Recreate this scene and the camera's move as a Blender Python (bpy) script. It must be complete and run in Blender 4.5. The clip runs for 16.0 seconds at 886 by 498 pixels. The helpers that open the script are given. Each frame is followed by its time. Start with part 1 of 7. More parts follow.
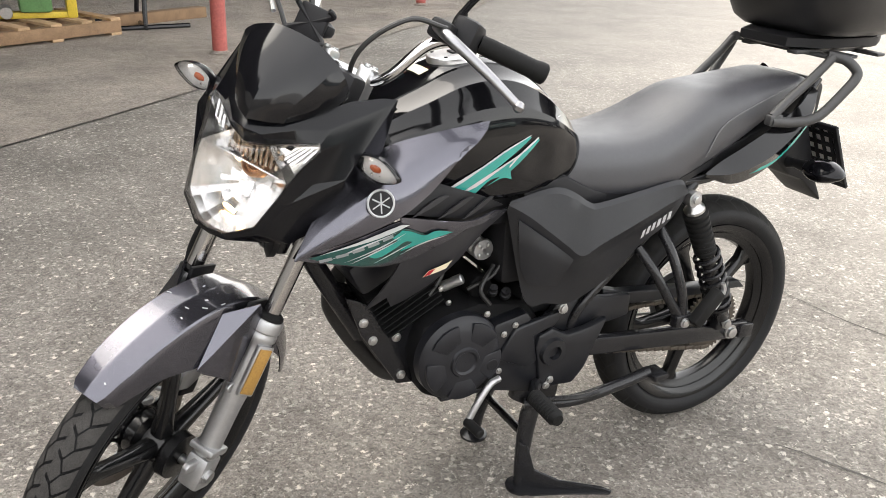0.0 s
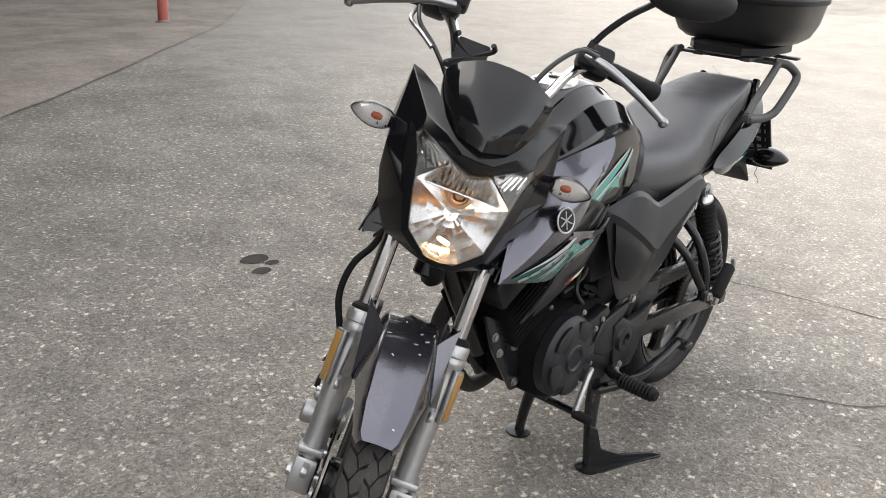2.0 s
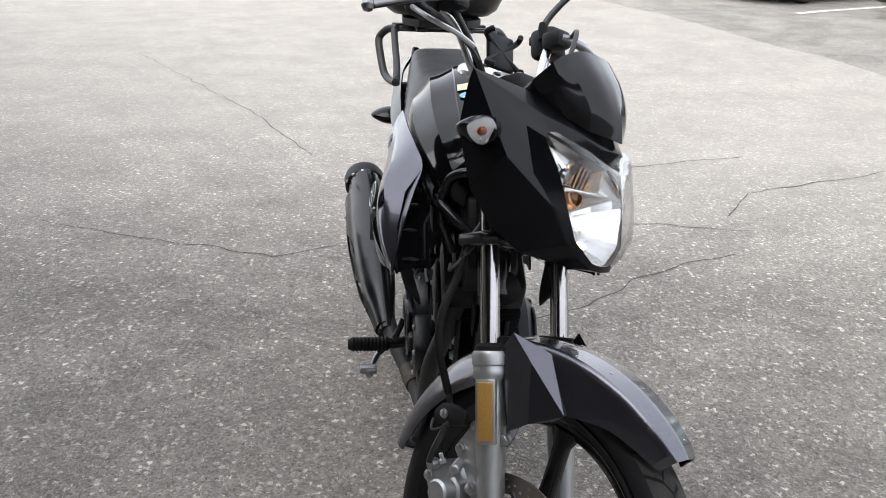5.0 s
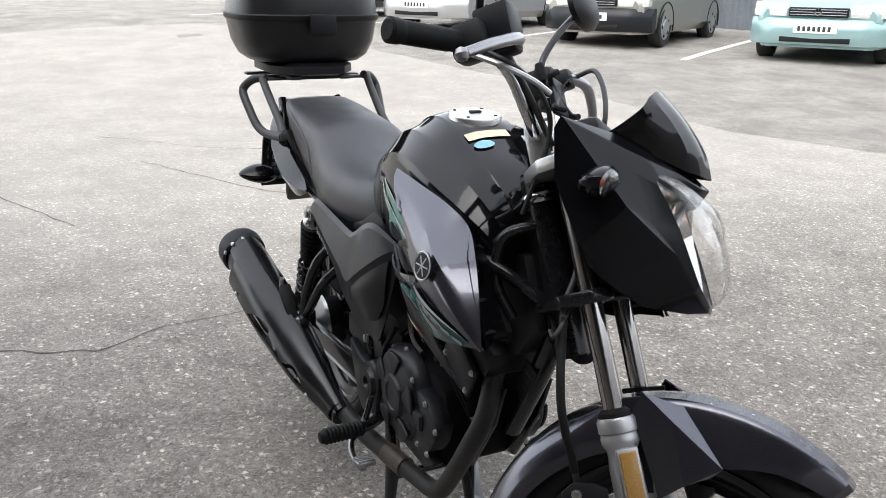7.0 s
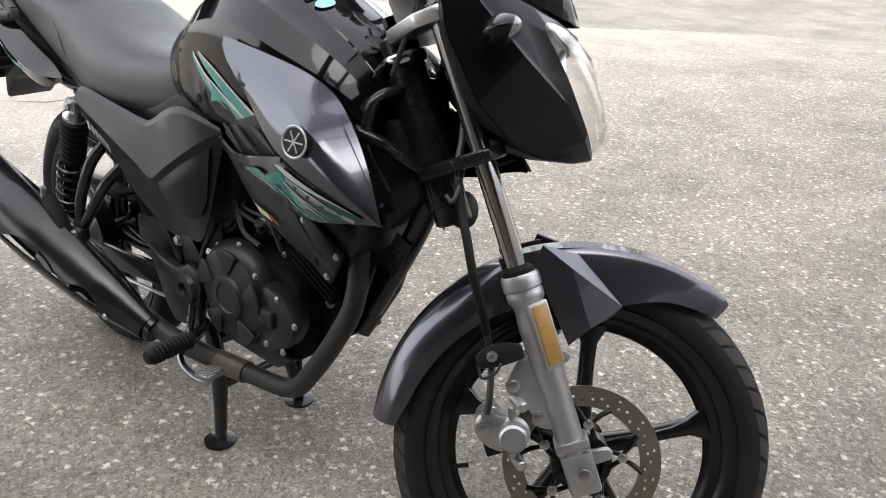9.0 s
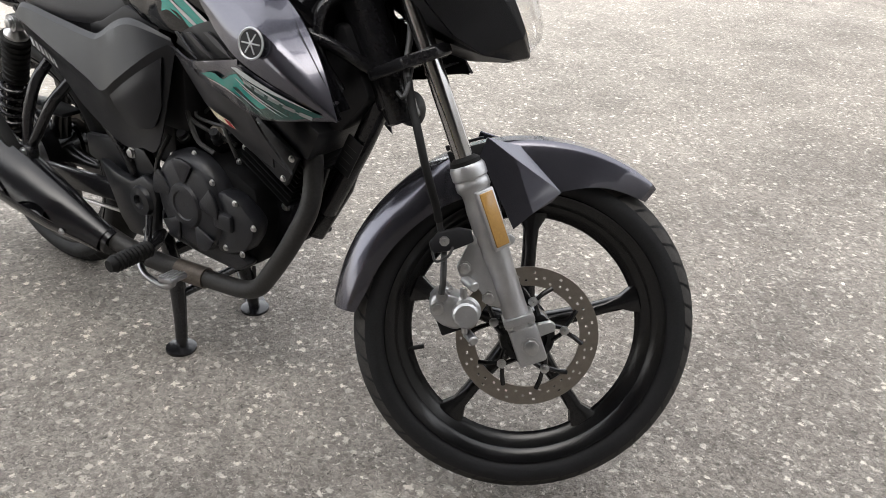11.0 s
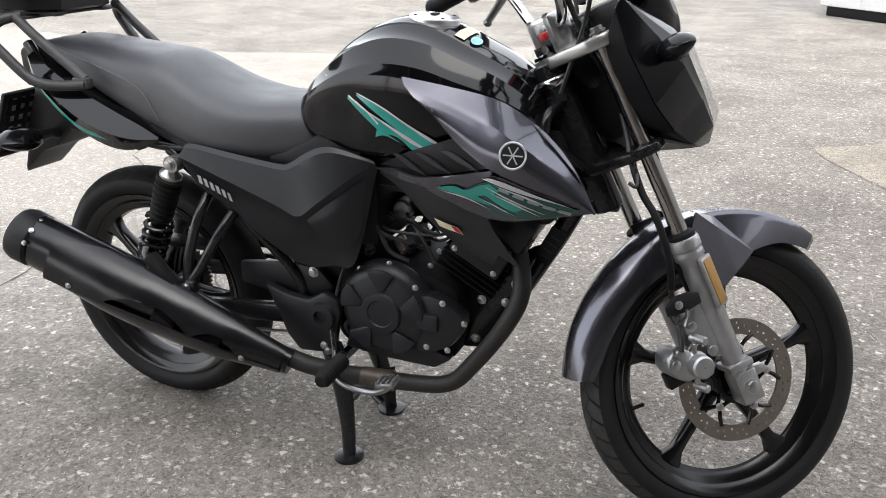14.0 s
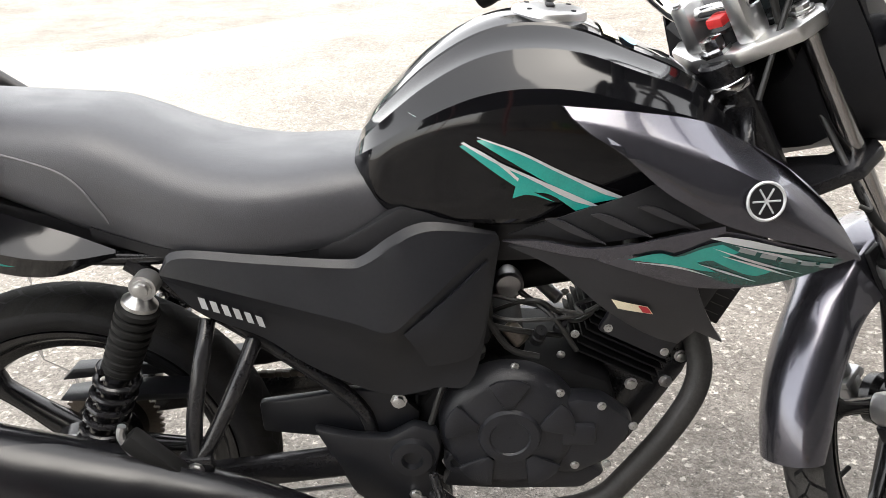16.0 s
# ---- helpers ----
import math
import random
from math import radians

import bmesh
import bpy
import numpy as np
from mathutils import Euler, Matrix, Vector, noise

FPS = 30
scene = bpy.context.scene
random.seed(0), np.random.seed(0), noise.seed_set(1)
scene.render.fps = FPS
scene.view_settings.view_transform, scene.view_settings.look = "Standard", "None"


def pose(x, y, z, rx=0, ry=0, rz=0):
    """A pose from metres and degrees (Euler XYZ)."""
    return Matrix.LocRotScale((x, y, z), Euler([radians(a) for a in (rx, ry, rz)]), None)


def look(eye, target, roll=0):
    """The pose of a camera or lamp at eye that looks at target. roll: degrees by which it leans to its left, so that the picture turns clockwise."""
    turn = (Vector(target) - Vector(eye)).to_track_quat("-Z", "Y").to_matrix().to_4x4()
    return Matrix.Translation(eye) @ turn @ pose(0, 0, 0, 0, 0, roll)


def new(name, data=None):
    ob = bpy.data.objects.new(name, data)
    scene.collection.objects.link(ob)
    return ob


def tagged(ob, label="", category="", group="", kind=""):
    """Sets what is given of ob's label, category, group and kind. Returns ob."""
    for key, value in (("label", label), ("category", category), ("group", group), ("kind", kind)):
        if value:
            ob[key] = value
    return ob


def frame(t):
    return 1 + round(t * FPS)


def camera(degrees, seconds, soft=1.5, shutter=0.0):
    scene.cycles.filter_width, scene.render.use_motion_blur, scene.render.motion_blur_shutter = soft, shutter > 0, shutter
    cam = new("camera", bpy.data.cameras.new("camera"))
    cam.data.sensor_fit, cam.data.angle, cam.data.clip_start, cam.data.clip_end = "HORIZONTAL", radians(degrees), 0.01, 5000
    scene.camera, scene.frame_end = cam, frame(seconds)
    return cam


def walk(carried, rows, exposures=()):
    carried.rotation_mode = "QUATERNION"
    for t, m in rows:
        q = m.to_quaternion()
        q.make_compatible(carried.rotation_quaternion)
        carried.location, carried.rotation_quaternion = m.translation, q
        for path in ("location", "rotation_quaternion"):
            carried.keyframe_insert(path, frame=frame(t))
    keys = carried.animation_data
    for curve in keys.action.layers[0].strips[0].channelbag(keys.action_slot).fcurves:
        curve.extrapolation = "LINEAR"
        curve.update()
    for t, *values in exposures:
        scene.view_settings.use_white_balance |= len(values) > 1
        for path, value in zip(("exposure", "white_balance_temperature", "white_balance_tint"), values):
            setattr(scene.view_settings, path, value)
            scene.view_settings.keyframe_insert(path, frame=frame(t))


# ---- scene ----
cam = camera(55.8, 16.0, soft=0.8)
PATH = [
    (0, (1.525, 1.4, 1.273), (0.646, -0.214, 0.486), 2.7),
    (0.5, (1.748, 1.359, 1.282), (0.691, -0.158, 0.519), 3.4),
    (1, (1.928, 1.282, 1.291), (0.771, -0.168, 0.542), 3.7),
    (1.5, (2.079, 1.12, 1.289), (0.818, -0.244, 0.548), 2.8),
    (2, (2.218, 0.958, 1.284), (0.796, -0.242, 0.549), 3.5),
    (2.5, (2.383, 0.766, 1.285), (0.783, -0.183, 0.551), 3.7),
    (3, (2.419, 0.572, 1.272), (0.702, -0.129, 0.523), 3.5),
    (3.2, (2.413, 0.482, 1.271), (0.659, -0.12, 0.523), 3.3),
    (5.3, (2.447, -0.269, 1.23), (0.589, -0.025, 0.53), 1.9),
    (5.5, (2.414, -0.324, 1.226), (0.567, -0.002, 0.529), 1.9),
    (6, (2.362, -0.487, 1.222), (0.552, 0.038, 0.552), 2.7),
    (6.5, (2.27, -0.666, 1.225), (0.516, 0.052, 0.588), 2.3),
    (7, (2.14, -0.731, 1.225), (0.427, 0.102, 0.615), 1.0),
    (7.5, (2.016, -0.758, 1.215), (0.368, 0.19, 0.592), 0.2),
    (8, (1.945, -0.809, 1.192), (0.429, 0.308, 0.517), 0.6),
    (8.5, (1.906, -0.891, 1.178), (0.569, 0.394, 0.429), 1.7),
    (9, (1.895, -0.933, 1.152), (0.715, 0.456, 0.328), 2.8),
    (9.5, (1.882, -0.947, 1.131), (0.816, 0.484, 0.227), 2.5),
    (9.7, (1.873, -0.953, 1.122), (0.844, 0.487, 0.191), 2.5),
    (11.8, (1.981, -1.17, 1.141), (0.975, 0.274, 0.19), 3.3),
    (12, (1.976, -1.216, 1.146), (0.961, 0.236, 0.219), 3.0),
    (12.5, (1.895, -1.391, 1.174), (0.902, 0.132, 0.342), 2.3),
    (13, (1.782, -1.465, 1.185), (0.848, 0.135, 0.431), 1.9),
    (13.5, (1.609, -1.482, 1.18), (0.774, 0.183, 0.453), 0.4),
    (14, (1.429, -1.513, 1.176), (0.697, 0.192, 0.428), 0.0),
    (14.5, (1.19, -1.565, 1.179), (0.593, 0.187, 0.422), -0.7),
    (15, (0.992, -1.506, 1.173), (0.51, 0.269, 0.388), -1.2),
    (15.5, (0.798, -1.328, 1.173), (0.464, 0.463, 0.348), -1.8),
    (16, (0.653, -1.132, 1.168), (0.583, 0.683, 0.333), -2.5),
]
EXPOSURES = [
    (0.0, 0.47, 7000, 10), (0.5, 0.22, 6950, 10), (1.0, 0.17, 6850, 10), (2.0, 0.05, 6800, 10), (2.5, -0.15, 6690, 10), (3.0, -0.10, 6590, 10), (5.5, -0.23, 6360, 10), (7.0, -0.13, 6360, 10),
    (8.0, -0.07, 6460, 10), (9.5, 0.30, 6690, 10), (12.0, 0.25, 6740, 10), (13.0, 0.10, 6610, 10), (14.5, 0.22, 6510, 10), (15.0, 0.33, 6680, 10), (15.5, 0.53, 6730, 10), (16.0, 0.73, 6880, 10)]
walk(cam, [(t, look(eye, target, roll)) for t, eye, target, roll in PATH], [(t, 1.4 + e, k, tint) for t, e, k, tint in EXPOSURES])

# ---- light ----
world = bpy.data.worlds.new("world")
scene.world = world
world.use_nodes = True
wn, wl = world.node_tree.nodes, world.node_tree.links
sky = wn.new("ShaderNodeTexSky")
sky.sky_type = "NISHITA"
sky.sun_disc = False
sky.sun_elevation, sky.sun_rotation = radians(52), radians(150)
sky.air_density, sky.dust_density = 1.0, 2.0
grey_sky = wn.new("ShaderNodeHueSaturation")
grey_sky.inputs["Saturation"].default_value = 0.36
wl.new(sky.outputs[0], grey_sky.inputs["Color"])
# an even cloud cover: the clear sky's contrast is halved
cover, level = wn.new("ShaderNodeGamma"), wn.new("ShaderNodeHueSaturation")
cover.inputs["Gamma"].default_value, level.inputs["Value"].default_value = 0.5, 3.3
wl.new(grey_sky.outputs[0], cover.inputs["Color"])
wl.new(cover.outputs[0], level.inputs["Color"])
wl.new(level.outputs[0], wn["Background"].inputs["Color"])
wn["Background"].inputs["Strength"].default_value = 0.15
sun = new("sun", bpy.data.lights.new("sun", "SUN"))
sun.data.energy, sun.data.angle, sun.data.color = 0.75, radians(50), (1.0, 0.97, 0.93)
sun.matrix_world = look((3.6, -5.4, 8.0), (0.5, 0.0, 0.0))


# ---- materials ----
def material(name, color, rough=0.5, metal=0.0, coat=0.0, noise_scale=0.0, vary=0.15, bump=0.0, bump_scale=400.0, rough_vary=0.0,
             flake=0.0, spec=0.5, island=0.0):
    """A surface with a large and a small variation of its colour, and a fine relief."""
    m = bpy.data.materials.new(name)
    m.use_nodes = True
    n, l = m.node_tree.nodes, m.node_tree.links
    b = n["Principled BSDF"]
    b.inputs["Roughness"].default_value, b.inputs["Metallic"].default_value = rough, metal
    b.inputs["Coat Weight"].default_value, b.inputs["Coat Roughness"].default_value = coat, 0.04
    b.inputs["Specular IOR Level"].default_value = spec
    b.inputs["Base Color"].default_value = (*color, 1)
    at = n.new("ShaderNodeTexCoord").outputs["Object"]
    if noise_scale:
        a, f = n.new("ShaderNodeTexNoise"), n.new("ShaderNodeTexNoise")
        a.inputs["Scale"].default_value, a.inputs["Detail"].default_value = noise_scale, 6
        f.inputs["Scale"].default_value, f.inputs["Detail"].default_value = noise_scale * 14, 3
        l.new(at, a.inputs["Vector"]), l.new(at, f.inputs["Vector"])
        add = n.new("ShaderNodeMath")
        add.operation = "ADD"
        l.new(a.outputs["Fac"], add.inputs[0]), l.new(f.outputs["Fac"], add.inputs[1])
        ramp = n.new("ShaderNodeMapRange")
        ramp.inputs["From Min"].default_value, ramp.inputs["From Max"].default_value = 0.6, 1.4
        ramp.inputs["To Min"].default_value, ramp.inputs["To Max"].default_value = 1 - vary, 1 + vary
        l.new(add.outputs[0], ramp.inputs["Value"])
        mix = n.new("ShaderNodeMix")
        mix.data_type, mix.blend_type = "RGBA", "MULTIPLY"
        mix.inputs["Factor"].default_value = 1.0
        mix.inputs["A"].default_value = (*color, 1)
        l.new(ramp.outputs[0], mix.inputs["B"])
        l.new(mix.outputs["Result"], b.inputs["Base Color"])
        if rough_vary:
            rr = n.new("ShaderNodeMapRange")
            rr.inputs["From Min"].default_value, rr.inputs["From Max"].default_value = 0.3, 0.7
            rr.inputs["To Min"].default_value, rr.inputs["To Max"].default_value = max(0.02, rough - rough_vary), rough + rough_vary
            l.new(a.outputs["Fac"], rr.inputs["Value"]), l.new(rr.outputs[0], b.inputs["Roughness"])
    if bump:
        g, bp = n.new("ShaderNodeTexNoise"), n.new("ShaderNodeBump")
        g.inputs["Scale"].default_value, g.inputs["Detail"].default_value = bump_scale, 3
        bp.inputs["Strength"].default_value, bp.inputs["Distance"].default_value = bump, 0.002
        l.new(at, g.inputs["Vector"]), l.new(g.outputs["Fac"], bp.inputs["Height"]), l.new(bp.outputs[0], b.inputs["Normal"])
    return m


def glass(name, color, rough=0.02):
    """A thin clear shell: it lets light straight through and mirrors the surroundings at its edges."""
    m = bpy.data.materials.new(name)
    m.use_nodes = True
    n, l = m.node_tree.nodes, m.node_tree.links
    n.remove(n["Principled BSDF"])
    clear, gloss, mix, edge = (n.new("ShaderNode" + k) for k in ("BsdfTransparent", "BsdfGlossy", "MixShader", "LayerWeight"))
    clear.inputs["Color"].default_value = (*color, 1)
    gloss.inputs["Roughness"].default_value = rough
    edge.inputs["Blend"].default_value = 0.12
    l.new(edge.outputs["Facing"], mix.inputs[0]), l.new(clear.outputs[0], mix.inputs[1]), l.new(gloss.outputs[0], mix.inputs[2])
    l.new(mix.outputs[0], n["Material Output"].inputs["Surface"])
    return m


GLOSS = material("gloss_black_paint", (0.004, 0.004, 0.0048), 0.07, 0, 0.0, 6, 0.2, spec=0.38)
GREY = material("metallic_grey_paint", (0.094, 0.093, 0.112), 0.25, 0.88, 0.7, 9, 0.10, rough_vary=0.03)
LEVERM = material("brushed_alloy", (0.30, 0.30, 0.31), 0.30, 1.0, 0, 60, 0.12, 0.05, 500)
FIN = material("satin_dark_grey_plastic", (0.022, 0.0218, 0.025), 0.36, 0.2, 0.0, 20, 0.1, 0.05)
PLASTIC = material("matt_black_plastic", (0.0078, 0.0083, 0.0106), 0.37, 0, 0, 14, 0.25, 0.10, 900, 0.06, spec=0.38)
DARK = material("deep_black_plastic", (0.0105, 0.0105, 0.0120), 0.48, 0, 0, 14, 0.2, 0.08, 700, spec=0.24)
VINYL = material("seat_vinyl", (0.030, 0.0305, 0.036), 0.44, 0, 0, 18, 0.18, 0.20, 800, 0.06, spec=0.72)
STITCH = material("grey_seat_stitching", (0.10, 0.10, 0.105), 0.6, 0, 0, 60, 0.2)
RUBBER = material("tyre_rubber", (0.0120, 0.0121, 0.0132), 0.58, 0, 0, 25, 0.35, 0.2, 500, 0.08, spec=0.22)
DUSTY = material("dusty_tread_rubber", (0.046, 0.044, 0.042), 0.85, 0, 0, 40, 0.35, 0.3, 500, spec=0.15)
GRIP = material("grip_rubber", (0.009, 0.009, 0.009), 0.6, 0, 0, 40, 0.2, 0.2, 600, spec=0.15)
ENGINE = material("black_engine_paint", (0.0112, 0.0116, 0.0146), 0.40, 0.0, 0, 30, 0.35, 0.25, 500, 0.10, spec=0.36)
FRAME = material("black_frame_paint", (0.011, 0.011, 0.0125), 0.22, 0, 0.0, 20, 0.2, spec=0.4)
RIM = material("gloss_black_wheel", (0.005, 0.005, 0.0055), 0.22, 0, 0.0, 12, 0.2, 0, 0, 0.05, spec=0.4)
CHROME = material("chrome", (0.52, 0.52, 0.53), 0.10, 1.0, 0, 30, 0.05, 0, 0, 0.04)
STEEL = material("zinc_bolt_steel", (0.48, 0.48, 0.48), 0.32, 1.0, 0, 80, 0.2)
TUBE = material("polished_fork_tube", (0.42, 0.41, 0.41), 0.16, 1.0, 0, 40, 0.1)
YOKE = material("bright_cast_alloy", (0.68, 0.68, 0.68), 0.34, 1.0, 0, 60, 0.1, 0.1, 500)
ALU = material("cast_aluminium", (0.41, 0.41, 0.415), 0.38, 0.85, 0, 60, 0.12, 0.2, 700)
DISC = material("brake_disc_steel", (0.27, 0.24, 0.21), 0.36, 0.9, 0, 90, 0.15, 0.1, 900)
PIPE = material("burnt_black_exhaust", (0.020, 0.019, 0.0185), 0.55, 0.0, 0, 14, 0.5, 0.25, 400, spec=0.4)
SCORCH = material("scorched_steel_joint", (0.085, 0.070, 0.058), 0.5, 0.5, 0, 30, 0.6, 0.2)
MUFFLER = material("black_heatproof_paint", (0.0065, 0.0065, 0.0078), 0.22, 0, 0, 14, 0.2, 0.05, 900, 0.05, spec=0.42)
COWLM = material("smooth_black_plastic", (0.0045, 0.0046, 0.0058), 0.16, 0, 0, 14, 0.2, 0.01, 900, 0.04, spec=0.26)
FROST = material("silvered_lamp_liner", (0.84, 0.825, 0.81), 0.24, 0.3, 0, 60, 0.1)
RIBM = material("ribbed_copper_tinted_chrome", (0.52, 0.42, 0.33), 0.16, 1.0, 0, 60, 0.15)
COPPER = material("copper_bulb_cap", (0.48, 0.29, 0.18), 0.30, 1.0, 0, 60, 0.2)
DARKLAMP = material("dark_lamp_rim", (0.10, 0.10, 0.10), 0.3, 0.6, 0, 60, 0.2)
VENT = material("gloss_black_vent", (0.005, 0.005, 0.0055), 0.1, 0, 0, 12, 0.2)
TREAD = material("worn_tread_rubber", (0.019, 0.0185, 0.018), 0.8, 0, 0, 40, 0.35, 0.3, 500, spec=0.15)
# darker and duller than the engine paint, for fins, cylinder, crankcase and starter
FINMETAL = material("dark_dull_cast_metal", (0.0075, 0.0075, 0.008), 0.66, 0, 0, 40, 0.3, 0.2, 500, spec=0.08)
RUST = material("worn_steel_pipe", (0.26, 0.23, 0.20), 0.5, 0.8, 0, 50, 0.4, 0.2)
AMBER = material("amber_reflector", (0.31, 0.17, 0.040), 0.3, 0, 0.4, 300, 0.3)
TURQ = material("turquoise_decal", (0.008, 0.235, 0.200), 0.25, 0, 0.8, 30, 0.15)
DEEP = material("deep_green_decal", (0.006, 0.060, 0.052), 0.22, 0.2, 0.8, 30, 0.15)
SILVERINK = material("silver_decal", (0.42, 0.43, 0.44), 0.35, 0.2, 0.4, 30, 0.08)
DIMINK = material("dull_silver_decal", (0.20, 0.215, 0.22), 0.4, 0.2, 0.3, 30, 0.1)
YELLOWINK = material("pale_yellow_sticker", (0.74, 0.66, 0.48), 0.5, 0, 0, 60, 0.15)
BLUEINK = material("pale_blue_sticker", (0.26, 0.55, 0.72), 0.45, 0, 0, 60, 0.2)
REDINK = material("red_decal", (0.45, 0.02, 0.03), 0.4, 0, 0, 30, 0.1)
RED = material("red_plastic", (0.55, 0.03, 0.03), 0.4, 0, 0, 30, 0.1)
ORANGE = material("orange_bulb", (0.38, 0.085, 0.03), 0.2, 0, 0, 40, 0.1)
BOWL = material("lamp_reflector_chrome", (0.78, 0.775, 0.77), 0.20, 1.0)
REFLECT = material("bright_reflector", (0.92, 0.92, 0.93), 0.06, 1.0)
CLEAR = glass("clear_lens", (0.98, 0.98, 0.98))
SMOKE = material("smoked_screen", (0.006, 0.006, 0.0072), 0.11, 0, 0.0, 8, 0.2, spec=0.38)
CABLE = material("black_cable_sheath", (0.014, 0.014, 0.014), 0.45, 0, 0, 60, 0.2)
CHAIN = material("oily_chain_steel", (0.10, 0.085, 0.07), 0.5, 0.7, 0, 200, 0.3)
RACK = material("grey_powder_coat", (0.040, 0.040, 0.041), 0.5, 0.1, 0, 60, 0.2, 0.2, 900)
BOX = material("top_box_plastic", (0.009, 0.009, 0.010), 0.35, 0, 0, 12, 0.2, 0.15, 900, 0.06)
WOODP = material("pallet_wood", (0.42, 0.28, 0.16), 0.8, 0, 0, 9, 0.35, 0.3, 60)
WOODD = material("weathered_plank", (0.24, 0.15, 0.085), 0.85, 0, 0, 9, 0.35, 0.3, 60)
POST = material("faded_red_post_paint", (0.40, 0.10, 0.085), 0.6, 0, 0, 5, 0.35, 0.2, 90)
YPAINT = material("yellow_machine_paint", (0.62, 0.46, 0.05), 0.5, 0, 0, 8, 0.3)
GPAINT = material("green_machine_paint", (0.10, 0.22, 0.08), 0.6, 0, 0, 8, 0.3)
LINEP = material("worn_white_road_paint", (0.72, 0.71, 0.69), 0.8, 0, 0, 6, 0.2, 0.2, 200)
GLOW = bpy.data.materials.new("lit_bulb_and_glint")
GLOW.use_nodes = True
GLOW.node_tree.nodes["Principled BSDF"].inputs["Emission Color"].default_value = (1.0, 0.60, 0.25, 1)
GLOW.node_tree.nodes["Principled BSDF"].inputs["Emission Strength"].default_value = 5.0


def stony(name, low, high, stone, stones, warm, dusty=None):
    """Worn asphalt or concrete: broad stains, grains of three sizes, pale pebbles that stand proud; dusty is only a far
    tone to blend into.
    """
    m = bpy.data.materials.new(name)
    m.use_nodes = True
    n, l = m.node_tree.nodes, m.node_tree.links
    b = n["Principled BSDF"]
    b.inputs["Roughness"].default_value, b.inputs["Specular IOR Level"].default_value = 0.88, 0.3
    at = n.new("ShaderNodeTexCoord").outputs["Object"]

    def tex(kind, scale, detail=4.0, rough=0.6, where=None):
        t = n.new(kind)
        t.inputs["Scale"].default_value = scale
        if kind == "ShaderNodeTexNoise":
            t.inputs["Detail"].default_value, t.inputs["Roughness"].default_value = detail, rough
        l.new(where or at, t.inputs["Vector"])
        return t

    def span(v, a, c, lo=0.0, hi=1.0):
        r = n.new("ShaderNodeMapRange")
        for k, x in (("From Min", a), ("From Max", c), ("To Min", lo), ("To Max", hi)):
            r.inputs[k].default_value = x
        l.new(v, r.inputs["Value"])
        return r.outputs[0]

    def blend(f, a, c, kind="MIX"):
        x = n.new("ShaderNodeMix")
        x.data_type, x.blend_type = "RGBA", kind
        for k, v in (("Factor", f), ("A", a), ("B", c)):
            if isinstance(v, (float, int)):
                x.inputs[k].default_value = v
            elif isinstance(v, tuple):
                x.inputs[k].default_value = (*v, 1)
            else:
                l.new(v, x.inputs[k])
        return x.outputs["Result"]

    broad, mid, fine = tex("ShaderNodeTexNoise", 0.55, 6), tex("ShaderNodeTexNoise", 5, 6, 0.7), tex("ShaderNodeTexNoise", 190, 4, 0.9)
    warp, bent = tex("ShaderNodeTexNoise", 85, 4, 0.75), n.new("ShaderNodeVectorMath")
    bent.operation = "MULTIPLY_ADD"
    bent.inputs[1].default_value = (0.034, 0.034, 0.034)
    l.new(warp.outputs["Color"], bent.inputs[0]), l.new(at, bent.inputs[2])
    cells, chips = tex("ShaderNodeTexVoronoi", 150, where=bent.outputs[0]), tex("ShaderNodeTexVoronoi", 50, where=bent.outputs[0])
    grit = tex("ShaderNodeTexVoronoi", 125, where=bent.outputs[0])
    c = blend(span(broad.outputs["Fac"], 0.35, 0.65), low, high)
    c = blend(span(mid.outputs["Fac"], 0.55, 0.75, 0, 0.45), c, warm)
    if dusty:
        # the yard's colour blends into a paler tone towards the parked cars
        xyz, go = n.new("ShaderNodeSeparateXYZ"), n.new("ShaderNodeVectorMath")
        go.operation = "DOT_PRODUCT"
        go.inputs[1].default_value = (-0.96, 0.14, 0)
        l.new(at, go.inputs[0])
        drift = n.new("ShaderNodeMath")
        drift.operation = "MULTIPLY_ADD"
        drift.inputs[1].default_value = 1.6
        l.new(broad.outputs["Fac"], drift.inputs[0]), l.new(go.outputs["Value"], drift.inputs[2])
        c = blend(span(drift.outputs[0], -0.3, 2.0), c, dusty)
        far_mix = span(drift.outputs[0], 1.2, 3.6, 0.0, 0.5)
    c = blend(span(fine.outputs["Fac"], 0.36, 0.60, 0.0, 1.0), blend(0.50, c, (0.05, 0.047, 0.044)), c)
    grain = n.new("ShaderNodeSeparateColor")
    l.new(cells.outputs["Color"], grain.inputs[0])
    c = blend(1.0, c, span(grain.outputs[0], 0.0, 1.0, 0.66, 1.36), "MULTIPLY")
    speck = n.new("ShaderNodeSeparateColor")
    l.new(grit.outputs["Color"], speck.inputs[0])
    for channel, share, tone in ((0, 0.17, stone), (1, 0.18, (0.10, 0.091, 0.081))):
        one = n.new("ShaderNodeMath")
        one.operation = "MULTIPLY"
        l.new(span(speck.outputs[channel], 1 - share, 1 - share + 0.02), one.inputs[0])
        l.new(span(grit.outputs["Distance"], 0.26, 0.48, 0.85, 0.0), one.inputs[1])
        c = blend(one.outputs[0], c, tone)
    pick = n.new("ShaderNodeSeparateColor")
    l.new(chips.outputs["Color"], pick.inputs[0])
    chosen = span(pick.outputs[1], 1 - stones, 1 - stones + 0.02)
    inside = span(chips.outputs["Distance"], 0.30, 0.42, 1.0, 0.0)
    both = n.new("ShaderNodeMath")
    both.operation = "MULTIPLY"
    l.new(chosen, both.inputs[0]), l.new(inside, both.inputs[1])
